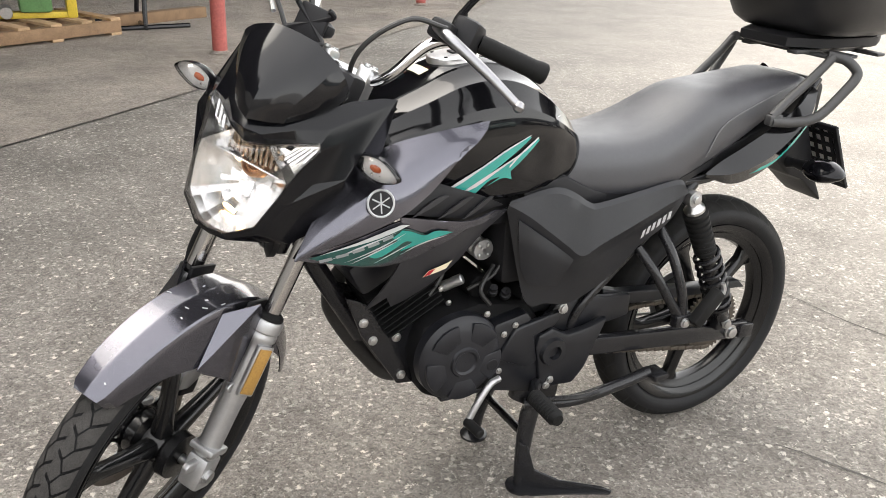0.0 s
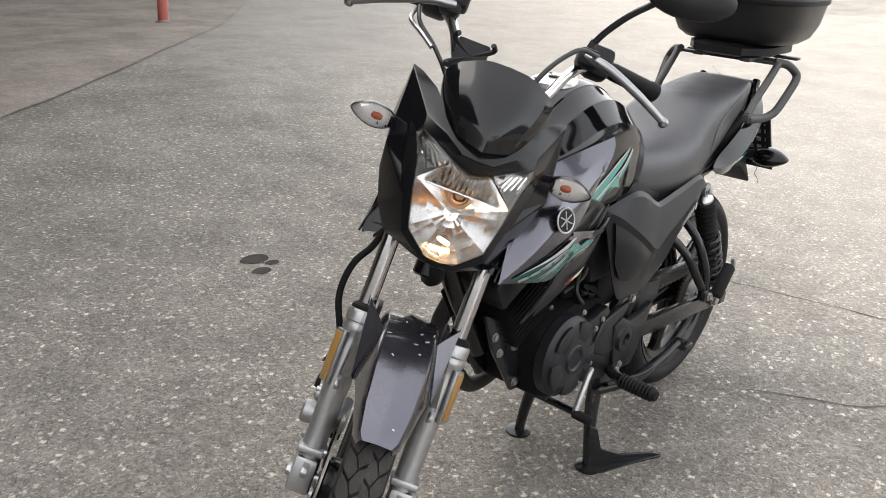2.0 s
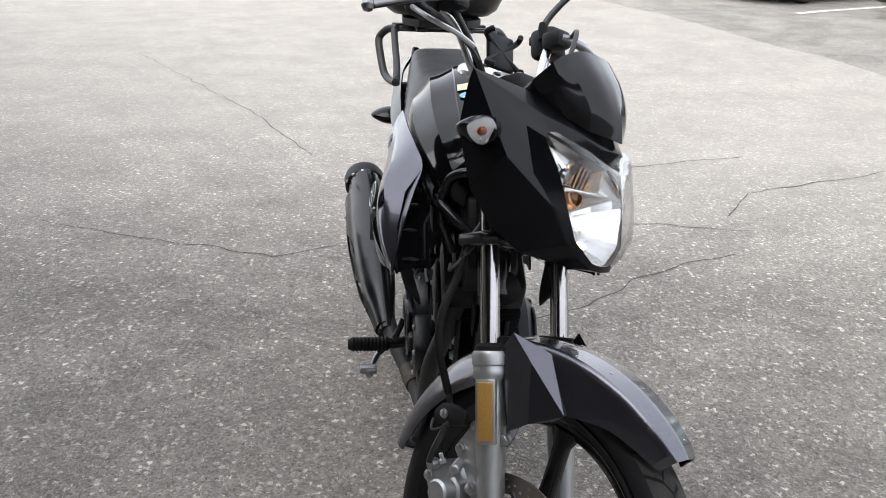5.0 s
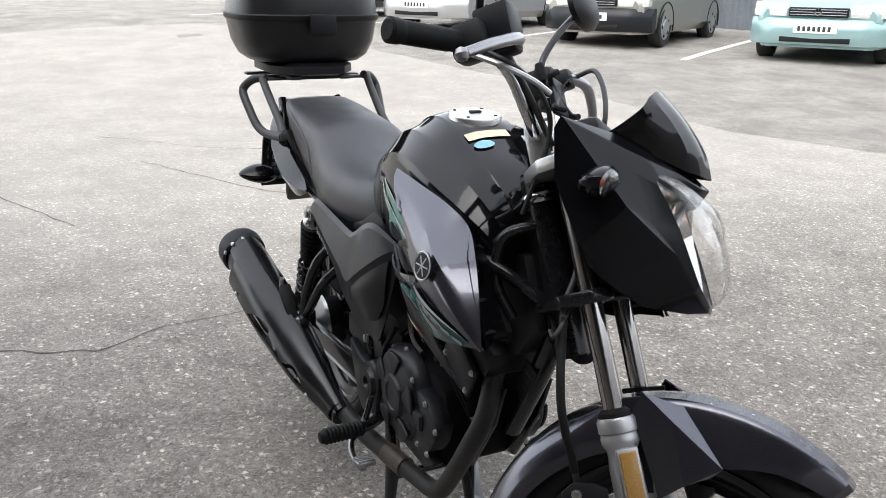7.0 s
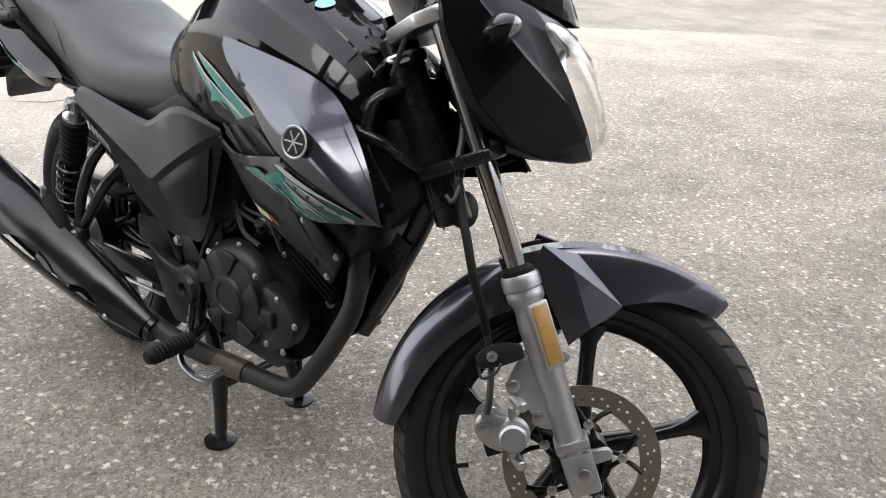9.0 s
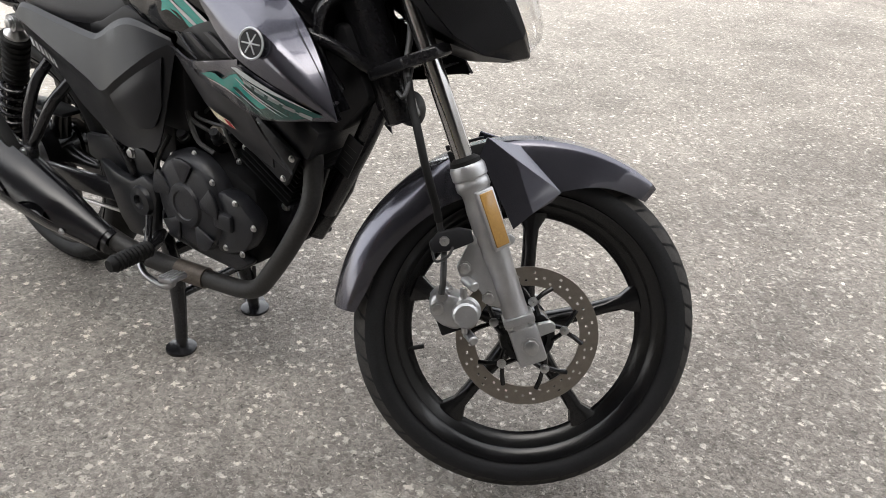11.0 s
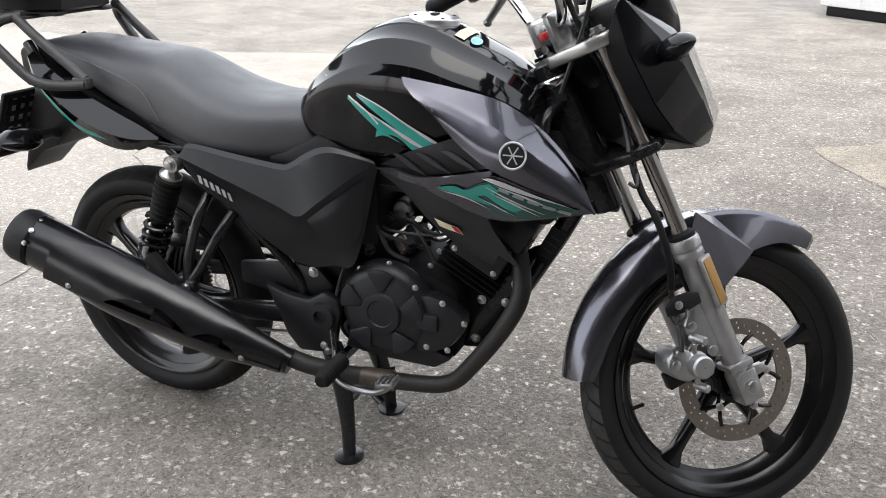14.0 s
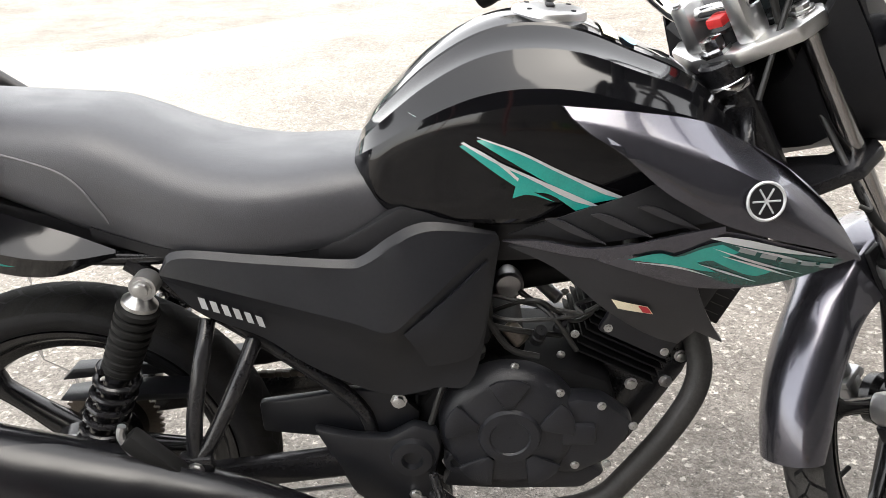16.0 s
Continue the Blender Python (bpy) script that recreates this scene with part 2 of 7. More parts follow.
    part_of, patch = n.new("ShaderNodeMath"), tex("ShaderNodeTexNoise", 1.7, 5, 0.65)
    part_of.operation = "MULTIPLY"
    l.new(both.outputs[0], part_of.inputs[0]), l.new(span(pick.outputs[2], 0.0, 1.0, 0.45, 1.0), part_of.inputs[1])
    c = blend(part_of.outputs[0], c, stone)
    c = blend(1.0, c, span(patch.outputs["Fac"], 0.36, 0.60, 0.76, 1.05), "MULTIPLY")
    clump, streak = tex("ShaderNodeTexNoise", 24, 3, 0.7), tex("ShaderNodeTexNoise", 6.5, 5, 0.7)
    c = blend(1.0, c, span(clump.outputs["Fac"], 0.34, 0.66, 0.93, 1.07), "MULTIPLY")
    c = blend(1.0, c, span(streak.outputs["Fac"], 0.34, 0.62, 0.90, 1.05), "MULTIPLY")
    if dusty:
        # the far tone also covers part of the grain and stones
        c = blend(far_mix, c, tuple(0.84 * v for v in dusty))
    l.new(c, b.inputs["Base Color"])
    lumps, rough_sum = tex("ShaderNodeTexNoise", 75, 2, 0.6), n.new("ShaderNodeMath")
    rough_sum.operation = "MULTIPLY_ADD"
    rough_sum.inputs[1].default_value = 2.2
    l.new(lumps.outputs["Fac"], rough_sum.inputs[0]), l.new(fine.outputs["Fac"], rough_sum.inputs[2])
    h = n.new("ShaderNodeMath")
    h.operation = "ADD"
    l.new(rough_sum.outputs[0], h.inputs[0]), l.new(span(cells.outputs["Distance"], 0.0, 0.6, 0.8, 0.0), h.inputs[1])
    bp = n.new("ShaderNodeBump")
    bp.inputs["Strength"].default_value, bp.inputs["Distance"].default_value = 0.9, 0.006
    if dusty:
        l.new(span(far_mix, 0.0, 0.5, 0.85, 0.30), bp.inputs["Strength"])
    l.new(h.outputs[0], bp.inputs["Height"]), l.new(bp.outputs[0], b.inputs["Normal"])
    return m


ASPHALT = stony("worn_asphalt", (0.335, 0.300, 0.263), (0.430, 0.388, 0.342), (0.86, 0.795, 0.71), 0.25, (0.38, 0.334, 0.285), (0.400, 0.368, 0.327))
PALE = stony("pale_worn_asphalt", (0.405, 0.375, 0.333), (0.460, 0.426, 0.378), (0.50, 0.465, 0.415), 0.06, (0.47, 0.427, 0.374))
CONCRETE = stony("old_concrete", (0.49, 0.425, 0.360), (0.60, 0.528, 0.452), (0.54, 0.49, 0.43), 0.03, (0.52, 0.455, 0.39))
REPAIR = stony("worn_concrete_repair", (0.56, 0.490, 0.400), (0.64, 0.565, 0.465), (0.64, 0.57, 0.48), 0.05, (0.52, 0.46, 0.39))
CRACK = material("crack_dirt", (0.09, 0.082, 0.074), 0.9, 0, 0, 40, 0.3)
WET = material("oil_stain", (0.045, 0.041, 0.037), 0.75, 0, 0, 30, 0.4, spec=0.1)


# ---- tools ----
def finish(ob, sharp=38):
    me = ob.data
    me.shade_smooth()
    me.set_sharp_from_angle(angle=radians(sharp))
    return ob


def part(name, bm, mat, parent=None, label="", sharp=38):
    """Links a bmesh as one mesh object, under a thing or a part where one is given."""
    bmesh.ops.recalc_face_normals(bm, faces=bm.faces)
    me = bpy.data.meshes.new(name)
    bm.to_mesh(me)
    bm.free()
    me.materials.append(mat)
    ob = finish(new(name, me), sharp)
    if parent is not None:
        ob.parent = parent
    if label:
        tagged(ob, label)
    return ob


def thing(name, label, category, at=(0, 0, 0), group=""):
    ob = new(name)
    ob.empty_display_size = 0.1
    ob.location = at
    return tagged(ob, label, category, group)


def curve_points(pts, steps=8):
    """Catmull-Rom through the points."""
    p = [Vector(a) for a in pts]
    if len(p) < 3:
        return p
    p = [2 * p[0] - p[1], *p, 2 * p[-1] - p[-2]]
    out = []
    for i in range(1, len(p) - 2):
        a, b, c, d = p[i - 1:i + 3]
        for k in range(steps):
            t = k / steps
            out.append(0.5 * (2 * b + (c - a) * t + (2 * a - 5 * b + 4 * c - d) * t * t + (3 * b - a - 3 * c + d) * t ** 3))
    return out + [p[-2]]


def skin(rings, caps=True, bm=None, closed=True):
    bm = bm or bmesh.new()
    vs = [[bm.verts.new(v) for v in r] for r in rings]
    n = len(vs[0])
    for a, b in zip(vs, vs[1:]):
        for i in range(n if closed else n - 1):
            bm.faces.new((a[i], a[(i + 1) % n], b[(i + 1) % n], b[i]))
    if caps and closed:
        bm.faces.new(vs[0][::-1]), bm.faces.new(vs[-1])
    return bm


def tube(pts, r, n=10, steps=8, bm=None, smooth=True, flat=1.0):
    """A pipe along a smooth line; r is one radius or one for each point given; flat squeezes it."""
    line = curve_points(pts, steps) if smooth else [Vector(a) for a in pts]
    m = len(line)
    rad = [r] * m if isinstance(r, (int, float)) else [float(v) for v in np.interp(np.linspace(0, len(r) - 1, m), range(len(r)), r)]
    up, rings = None, []
    for i, p in enumerate(line):
        d = (line[min(i + 1, m - 1)] - line[max(i - 1, 0)]).normalized()
        if up is None:
            up = d.orthogonal().normalized() if flat == 1.0 else (Vector((0, 1, 0)) - d * d.y).normalized()
        up = (up - d * up.dot(d)).normalized()
        side = d.cross(up)
        rings.append([p + rad[i] * (math.cos(2 * math.pi * k / n) * up * flat + math.sin(2 * math.pi * k / n) * side) for k in range(n)])
    return skin(rings, True, bm)


def lathe(profile, at=(0, 0, 0), axis=(0, 1, 0), n=32, bm=None, closed=False, caps=False):
    """Turns (radius, height) pairs round an axis."""
    q = Vector((0, 0, 1)).rotation_difference(Vector(axis)).to_matrix()
    at = Vector(at)
    rings = [[at + q @ Vector((r * math.cos(2 * math.pi * k / n), r * math.sin(2 * math.pi * k / n), h)) for k in range(n)] for r, h in profile]
    if closed:
        rings.append(rings[0])
    bm = skin(rings, caps, bm)
    if closed:
        bmesh.ops.remove_doubles(bm, verts=bm.verts, dist=1e-6)
    return bm


def rod(a, b, r, n=12, bm=None, bevel=0.0):
    """A round bar from a to b with softened ends."""
    a, b = Vector(a), Vector(b)
    h, e = (b - a).length, bevel or min(r * 0.25, 0.004)
    return lathe([(r - e, 0), (r, e), (r, h - e), (r - e, h)], a, (b - a) / h, n, bm, caps=True)


def block(x0, x1, y0, y1, z0, z1, bevel=0.004, m=None, bm=None, seg=2):
    b = bmesh.new()
    bmesh.ops.create_cube(b, size=1, matrix=Matrix.Translation(((x0 + x1) / 2, (y0 + y1) / 2, (z0 + z1) / 2)) @ Matrix.Diagonal((abs(x1 - x0), abs(y1 - y0), abs(z1 - z0), 1)))
    if bevel:
        bmesh.ops.bevel(b, geom=b.edges[:], offset=bevel, segments=seg, affect="EDGES", profile=0.5)
    if m is not None:
        b.transform(m)
    if bm is None:
        return b
    return merge(bm, b)


def merge(a, b):
    me = bpy.data.meshes.new("tmp")
    b.to_mesh(me)
    b.free()
    a.from_mesh(me)
    bpy.data.meshes.remove(me)
    return a


def prism(pts, h0, h1, plane="xz", bevel=0.004, seg=2):
    """A plate with the outline pts, between two depths along the third axis."""
    put = {"xz": lambda a, b, h: (a, h, b), "xy": lambda a, b, h: (a, b, h), "yz": lambda a, b, h: (h, a, b)}[plane]
    b = bmesh.new()
    f = b.faces.new([b.verts.new(put(a, c, h0)) for a, c in pts])
    g = bmesh.ops.extrude_face_region(b, geom=[f])
    bmesh.ops.translate(b, verts=[v for v in g["geom"] if isinstance(v, bmesh.types.BMVert)], vec=Vector(put(0, 0, h1 - h0)))
    if bevel:
        bmesh.ops.bevel(b, geom=b.edges[:], offset=bevel, segments=seg, affect="EDGES", profile=0.5)
    return b


def sheet(fn, nu, nv, thick=0.003):
    """A surface fn(u, v), with thickness."""
    b = skin([[Vector(fn(i / nu, j / nv)) for j in range(nv + 1)] for i in range(nu + 1)], closed=False, caps=False)
    bmesh.ops.recalc_face_normals(b, faces=b.faces)
    if thick:
        bmesh.ops.solidify(b, geom=b.faces[:], thickness=thick)
    return b


def surface(control, ease=0.0015):
    """A smooth depth over a plane that passes close to a few (a, b, depth) places."""
    c = np.array(control, float)

    def bend(r):
        return r * r * np.log(np.maximum(r, 1e-6))
    n = len(c)
    q = np.c_[np.ones(n), c[:, :2]]
    k = np.linalg.solve(np.block([[bend(np.hypot(c[:, None, 0] - c[None, :, 0], c[:, None, 1] - c[None, :, 1])) + ease * np.eye(n), q], [q.T, np.zeros((3, 3))]]), np.r_[c[:, 2], 0, 0, 0])
    return lambda x, z: float(bend(np.hypot(c[:, 0] - x, c[:, 1] - z)) @ k[:n] + k[n] + k[n + 1] * x + k[n + 2] * z)


def rounded(pts, turn=42, steps=4):
    """The outline with its gentle bends made into curves; sharp corners stay."""
    p = [Vector((*a, 0)) for a in pts]
    n = len(p)
    sharp = []
    for i in range(n):
        a, b = p[i] - p[i - 1], p[(i + 1) % n] - p[i]
        sharp.append(a.angle(b, 0) > radians(turn))
    out = []
    for i in range(n):
        b, c = p[i], p[(i + 1) % n]
        a = 2 * b - c if sharp[i] else p[i - 1]
        d = 2 * c - b if sharp[(i + 1) % n] else p[(i + 2) % n]
        # neighbours brought to an even pace, so that the curve does not overshoot
        s = (c - b).length
        a, d = b + (a - b).normalized() * s, c + (d - c).normalized() * s
        for k in range(steps):
            t = k / steps
            v = 0.5 * (2 * b + (c - a) * t + (2 * a - 5 * b + 4 * c - d) * t * t + (3 * b - a - 3 * c + d) * t ** 3)
            out.append((v.x, v.y))
    return out


def border(pts, x, z):
    best = 9.0
    for (a, b), (c, d) in zip(pts, pts[1:] + pts[:1]):
        k = max(0, min(1, ((x - a) * (c - a) + (z - b) * (d - b)) / max(1e-9, (c - a) ** 2 + (d - b) ** 2)))
        best = min(best, math.hypot(a + k * (c - a) - x, b + k * (d - b) - z))
    return best


def panel(pts, depth, side=1, thick=0.004, edge=0.0, off=0.0, cell=0.022, lift=1.0):
    """A moulded side panel: outline in x, z; depth(x, z) is its distance from the middle plane; its rim is rounded off."""
    pts = rounded(pts)
    b = bmesh.new()
    edge = min(edge, 0.002)
    f = b.faces.new([b.verts.new((a, 0, c)) for a, c in pts])
    if edge:
        bmesh.ops.inset_region(b, faces=[f], thickness=edge, use_even_offset=True)
    xs, zs = [p[0] for p in pts], [p[1] for p in pts]
    for lo, hi, no in ((min(xs), max(xs), (1, 0, 0)), (min(zs), max(zs), (0, 0, 1))):
        k = max(1, int((hi - lo) / cell))
        for i in range(1, k):
            w = lo + (hi - lo) * i / k
            bmesh.ops.bisect_plane(b, geom=b.verts[:] + b.edges[:] + b.faces[:], plane_co=Vector(no) * w, plane_no=no)
    for v in b.verts:
        d = border(pts, v.co.x, v.co.z) if edge else 1
        v.co.y = side * (depth(v.co.x, v.co.z) + off - (edge * lift * (1 - min(1, d / edge)) if edge else 0))
    bmesh.ops.recalc_face_normals(b, faces=b.faces)
    if sum(f.normal.y * f.calc_area() for f in b.faces) * side < 0:
        bmesh.ops.reverse_faces(b, faces=b.faces)
    if thick:
        bmesh.ops.solidify(b, geom=b.faces[:], thickness=thick)
    return b


def strips(curves, side=1, n=5, m=4, thick=0.004, crisp=()):
    """A moulded skin through curves of matching points (x, z, distance from the middle); m rows between neighbours; crisp: inner curves that stay as creases."""
    lines = [curve_points([(x, y, z) for x, z, y in c], n) for c in curves]
    cols = []
    for k in range(len(lines[0])):
        stops = [line[k] for line in lines]
        col, start = [], 0
        for cut in (*crisp, len(stops) - 1):
            piece = curve_points(stops[start:cut + 1], m) if cut - start > 1 else [stops[start].lerp(stops[cut], i / m) for i in range(m + 1)]
            col += piece if not col else piece[1:]
            start = cut
        cols.append([Vector((p.x, side * p.y, p.z)) for p in col])
    b = skin(cols, closed=False, caps=False)
    bmesh.ops.remove_doubles(b, verts=b.verts, dist=1e-5)
    bmesh.ops.recalc_face_normals(b, faces=b.faces)
    if sum(f.normal.y * f.calc_area() for f in b.faces) * side < 0:
        bmesh.ops.reverse_faces(b, faces=b.faces)
    bmesh.ops.solidify(b, geom=b.faces[:], thickness=thick)
    return b


def bolt(at, axis, r, parent, h=None, mat=None):
    h = h or r * 0.9
    return part("bolt", lathe([(r * 1.35, 0), (r * 1.35, h * 0.25), (r, h * 0.3), (r, h * 0.9), (r * 0.8, h), (0.0005, h)], at, axis, 8), mat or STEEL, parent)


def smoothstep(a, b, x):
    k = max(0.0, min(1.0, (x - a) / (b - a)))
    return k * k * (3 - 2 * k)


# ---- ground ----
def rise(x, y):
    """The yard climbs gently towards the row of parked cars."""
    u = -0.65 * x + 0.76 * y
    return 0.30 * smoothstep(3.5, 11, u) * smoothstep(0, 6, -x) + 0.03 * max(0, min(8, -x - 7)) * smoothstep(3, 9, u)


def ground_sheet(rows, cols, lift=0.0):
    return skin([[Vector((x, y, rise(x, y) + lift)) for y in cols] for x in rows], closed=False, caps=False)


ticks = [-400, -150, -60, -30, *np.arange(-22, 22.1, 1.0), 30, 60, 150, 400]
ground = tagged(part("ground", ground_sheet(ticks, ticks), PALE), "pale worn asphalt yard", "ground", kind="structure")


def patch(name, outline, mat, label, lift=0.004, ragged=0.06, step=0.25):
    """A surfacing laid over the yard, with an uneven edge."""
    pts = []
    for (a, b), (c, d) in zip(outline, outline[1:] + outline[:1]):
        k = max(1, int(math.hypot(c - a, d - b) / step))
        for i in range(k):
            x, y = a + (c - a) * i / k, b + (d - b) * i / k
            pts.append((x + ragged * noise.noise((x * 1.7, y * 1.7, 1)), y + ragged * noise.noise((x * 1.7, y * 1.7, 5))))
    b = bmesh.new()
    f = b.faces.new([b.verts.new((x, y, 0)) for x, y in pts])
    for no in ((1, 0, 0), (0, 1, 0)):
        for w in np.arange(-14, 12.1, 1.0):
            bmesh.ops.bisect_plane(b, geom=b.verts[:] + b.edges[:] + b.faces[:], plane_co=Vector(no) * w, plane_no=no)
    for v in b.verts:
        v.co.z = rise(v.co.x, v.co.y) + lift
    bmesh.ops.recalc_face_normals(b, faces=b.faces)
    if sum(f.normal.z for f in b.faces) < 0:
        bmesh.ops.reverse_faces(b, faces=b.faces)
    return tagged(part(name, b, mat), label, "ground", kind="structure")


asphalt = patch("road", [(-5.5, -9.6), (-3.4, -7.3), (-2.0, -6.1), (-0.65, -4.95), (0.3, -4.2), (1.0, -3.6), (1.6, -3.12), (3.6, -1.6), (8, 2), (8, 9), (4, 9.4),
                         (1.1, 9.1), (0.4, 7.8), (-0.2, 6.6), (-1.0, 6.1), (-1.75, 5.3), (-3.2, 4.6), (-6.0, 4.4), (-9, 3.6), (-13, 2.0), (-13, -9.6)],
                ASPHALT, "worn grey asphalt with exposed pale stones")
apron = patch("pavement", [(-11, -15), (-5.6, -9.7), (-3.5, -7.35), (-2.05, -6.15), (-0.7, -5.0), (0.25, -4.25), (0.95, -3.65), (1.55, -3.17), (3.4, -1.8), (9, -4), (9, -15)],
              CONCRETE, "old light concrete slab beneath a canopy", 0.012, 0.03)
patch("concrete_repair", [(1.57, 3.28), (1.73, 2.7), (1.95, 2.4), (2.6, 2.2), (3.3, 3.2), (2.6, 4.0), (2.05, 3.6)], REPAIR, "pale worn concrete repair in the asphalt", 0.007, 0.08, 0.12)


def crack(pts, w=0.007):
    """A fine crack in the asphalt that wanders."""
    line = []
    for (a, b), (c, d) in zip(pts, pts[1:]):
        k = max(2, int(math.hypot(c - a, d - b) / 0.05))
        line += [(a + (c - a) * i / k, b + (d - b) * i / k) for i in range(k)]
    line = [(x + 0.035 * noise.noise((x * 6, y * 6, 2)), y + 0.035 * noise.noise((x * 6, y * 6, 7))) for x, y in line + [pts[-1]]]
    left, right = [], []
    for i, (x, y) in enumerate(line):
        a, b = line[max(0, i - 1)], line[min(len(line) - 1, i + 1)]
        dx, dy = b[0] - a[0], b[1] - a[1]
        q = math.hypot(dx, dy) or 1
        h = w * 0.5 * (0.5 + abs(noise.noise((x * 20, y * 20, 3))) * 1.8)
        z = rise(x, y) + 0.0062
        left.append(Vector((x - dy / q * h, y + dx / q * h, z))), right.append(Vector((x + dy / q * h, y - dx / q * h, z)))
    return tagged(part("crack", skin([left, right], closed=False, caps=False), CRACK), "thin dark crack in worn asphalt", "crack", "cracks in the yard", "structure")


for pts in ([(-0.84, -0.4), (-0.88, -0.2), (-0.9, 0.09), (-1.03, 0.54), (-1.18, 0.95), (-1.1, 1.5)], [(-3.88, -0.14), (-2.76, 0.43), (-2.29, 0.87), (-2.23, 1.3), (-2.5, 2.0)],
            [(-1.12, -1.7), (-0.92, -1.25), (-0.72, -0.64), (-0.84, -0.4)], [(-1.31, 1.45), (-1.7, 1.71), (-2.08, 2.53), (-2.4, 3.1)], [(-6.37, -2.73), (-3.44, -1.11), (-2.34, -0.64)],
            [(-4.95, -0.3), (-4.2, 0.4), (-3.7, 1.4)], [(-0.115, 0.266), (-0.257, 0.556), (-0.49, 0.754), (-0.675, 1.02), (-0.80, 1.3)]):
    crack(pts)
for x, y, r in ((0.39, -1.54, 0.045), (0.44, -1.43, 0.03), (0.36, -1.47, 0.022)):
    b = bmesh.new()
    b.faces.new([b.verts.new((x + r * (1 + 0.4 * noise.noise((x + math.cos(a), y + math.sin(a), 1))) * math.cos(a) * 1.3, y + r * math.sin(a), 0.0065)) for a in np.linspace(0, 6.1, 18)])
    tagged(part("oil_stain", b, WET), "small dark oil stain on asphalt", "stain", "oil stains", "structure")


# ---- under the canopy ----
def canopy_post(x, y, r=0.058):
    t = thing("canopy_post", "faded red steel pipe post on a concrete slab", "post", (x, y, 0.012), "canopy posts")
    part("pipe", lathe([(r, 0), (r, 4.3)], n=20, axis=(0, 0, 1), caps=True), POST, t)
    part("base_collar", lathe([(r + 0.03, 0), (r + 0.028, 0.012), (r + 0.004, 0.02), (r, 0.03)], n=20, axis=(0, 0, 1)), CONCRETE, t, "chipped mortar collar")
    return t


for x, y in ((-0.05, -5.32), (-3.03, -7.80), (-6.0, -10.3)):
    canopy_post(x, y)


LINE = Vector((-2.98, -2.48, 0)).normalized()
ACROSS = Vector((LINE.y, -LINE.x, 0))
WALLM = material("grey_rendered_wall", (0.30, 0.29, 0.275), 0.8, 0, 0, 1.5, 0.3, 0.2, 40)
ROOFM = material("pale_sheet_roof", (0.34, 0.335, 0.33), 0.6, 0.3, 0, 2, 0.2)
a = Vector((-0.05, -5.32, 0))
inner = 1 if (a + ACROSS * 5).y < a.y else -1
a -= ACROSS * inner * 1.2
corners = [a - LINE * 9, a + LINE * 14, a + LINE * 14 + ACROSS * inner * 10, a - LINE * 9 + ACROSS * inner * 10]
b = bmesh.new()
b.faces.new([b.verts.new(p + Vector((0, 0, 4.3))) for p in corners])
bmesh.ops.solidify(b, geom=b.faces[:], thickness=0.12)
tagged(part("canopy_roof", b, ROOFM), "flat grey canopy roof on red posts", "canopy", kind="structure")
# an added wall, never in view, that blocks the low sky on this side
b = bmesh.new()
b.faces.new([b.verts.new(p) for p in (corners[3], corners[2], corners[2] + Vector((0, 0, 7)), corners[3] + Vector((0, 0, 7)))])
bmesh.ops.solidify(b, geom=b.faces[:], thickness=0.2)
tagged(part("wall_yard", b, WALLM), "plain grey wall added out of view behind the canopy", "wall", kind="structure")
# a second added wall, out of view ahead of the motorcycle, for darker reflections
tagged(part("wall_depot", block(13.0, 13.4, -20, 24, 0, 6.5, 0.02), WALLM), "plain grey wall added out of view ahead of the motorcycle", "wall", kind="structure")


def pallet(x, y, turn):
    t = thing("pallet", "rough pine pallet lying on a concrete slab", "pallet", (x, y, 0.012))
    t.rotation_euler.z = turn
    for i in range(3):
        part("bearer", block(-0.6, 0.6, -0.4 + i * 0.36, -0.32 + i * 0.36, 0.022, 0.12, 0.004), WOODD, t)
    for i in range(5):
        part("plank", block(-0.6 + i * 0.275, -0.5 + i * 0.275, -0.4, 0.4, 0.12, 0.142, 0.003), WOODP, t)
    for i in range(3):
        part("plank", block(-0.6 + i * 0.55, -0.5 + i * 0.55, -0.4, 0.4, 0, 0.022, 0.003), WOODP, t)
    return t


pallet(1.25, -6.45, 0.5)
plank = tagged(part("timber", block(-0.55, 0.55, -0.06, 0.06, 0, 0.1, 0.006, pose(0.12, -7.05, 0.012, 0, 0, 28)), WOODD), "weathered timber beam on a concrete slab", "timber")
stand = thing("steel_trestle", "black welded steel trestle beside a pallet", "trestle", (0.35, -6.75, 0.012))
for a, b in (((-0.45, 0.1, 0.02), (0.35, 0.2, 0.02)), ((-0.45, -0.4, 0.02), (0.35, -0.3, 0.02)), ((-0.05, 0.2, 0.02), (-0.05, -0.4, 0.02)), ((-0.05, 0.15, 0.02), (-0.1, 0.0, 0.75)), ((-0.05, -0.35, 0.02), (-0.1, -0.2, 0.75)), ((-0.1, 0.05, 0.75), (-0.1, -0.25, 0.75))):
    part("bar", rod(a, b, 0.022, 8), FRAME, stand)
mach = thing("pallet_truck", "yellow machine part standing on a pallet", "machine part", (1.2, -6.5, 0.154))
part("fork", block(-0.3, 0.3, -0.06, 0.06, 0, 0.05, 0.008), YPAINT, mach)
part("upright", block(-0.34, -0.26, -0.08, 0.08, 0, 0.5, 0.01), YPAINT, mach)
part("housing", block(-0.15, 0.1, -0.12, 0.12, 0.05, 0.38, 0.03), GPAINT, mach)
part("roller", rod((0.2, -0.09, 0.05), (0.2, 0.09, 0.05), 0.05, 16), STEEL, mach)


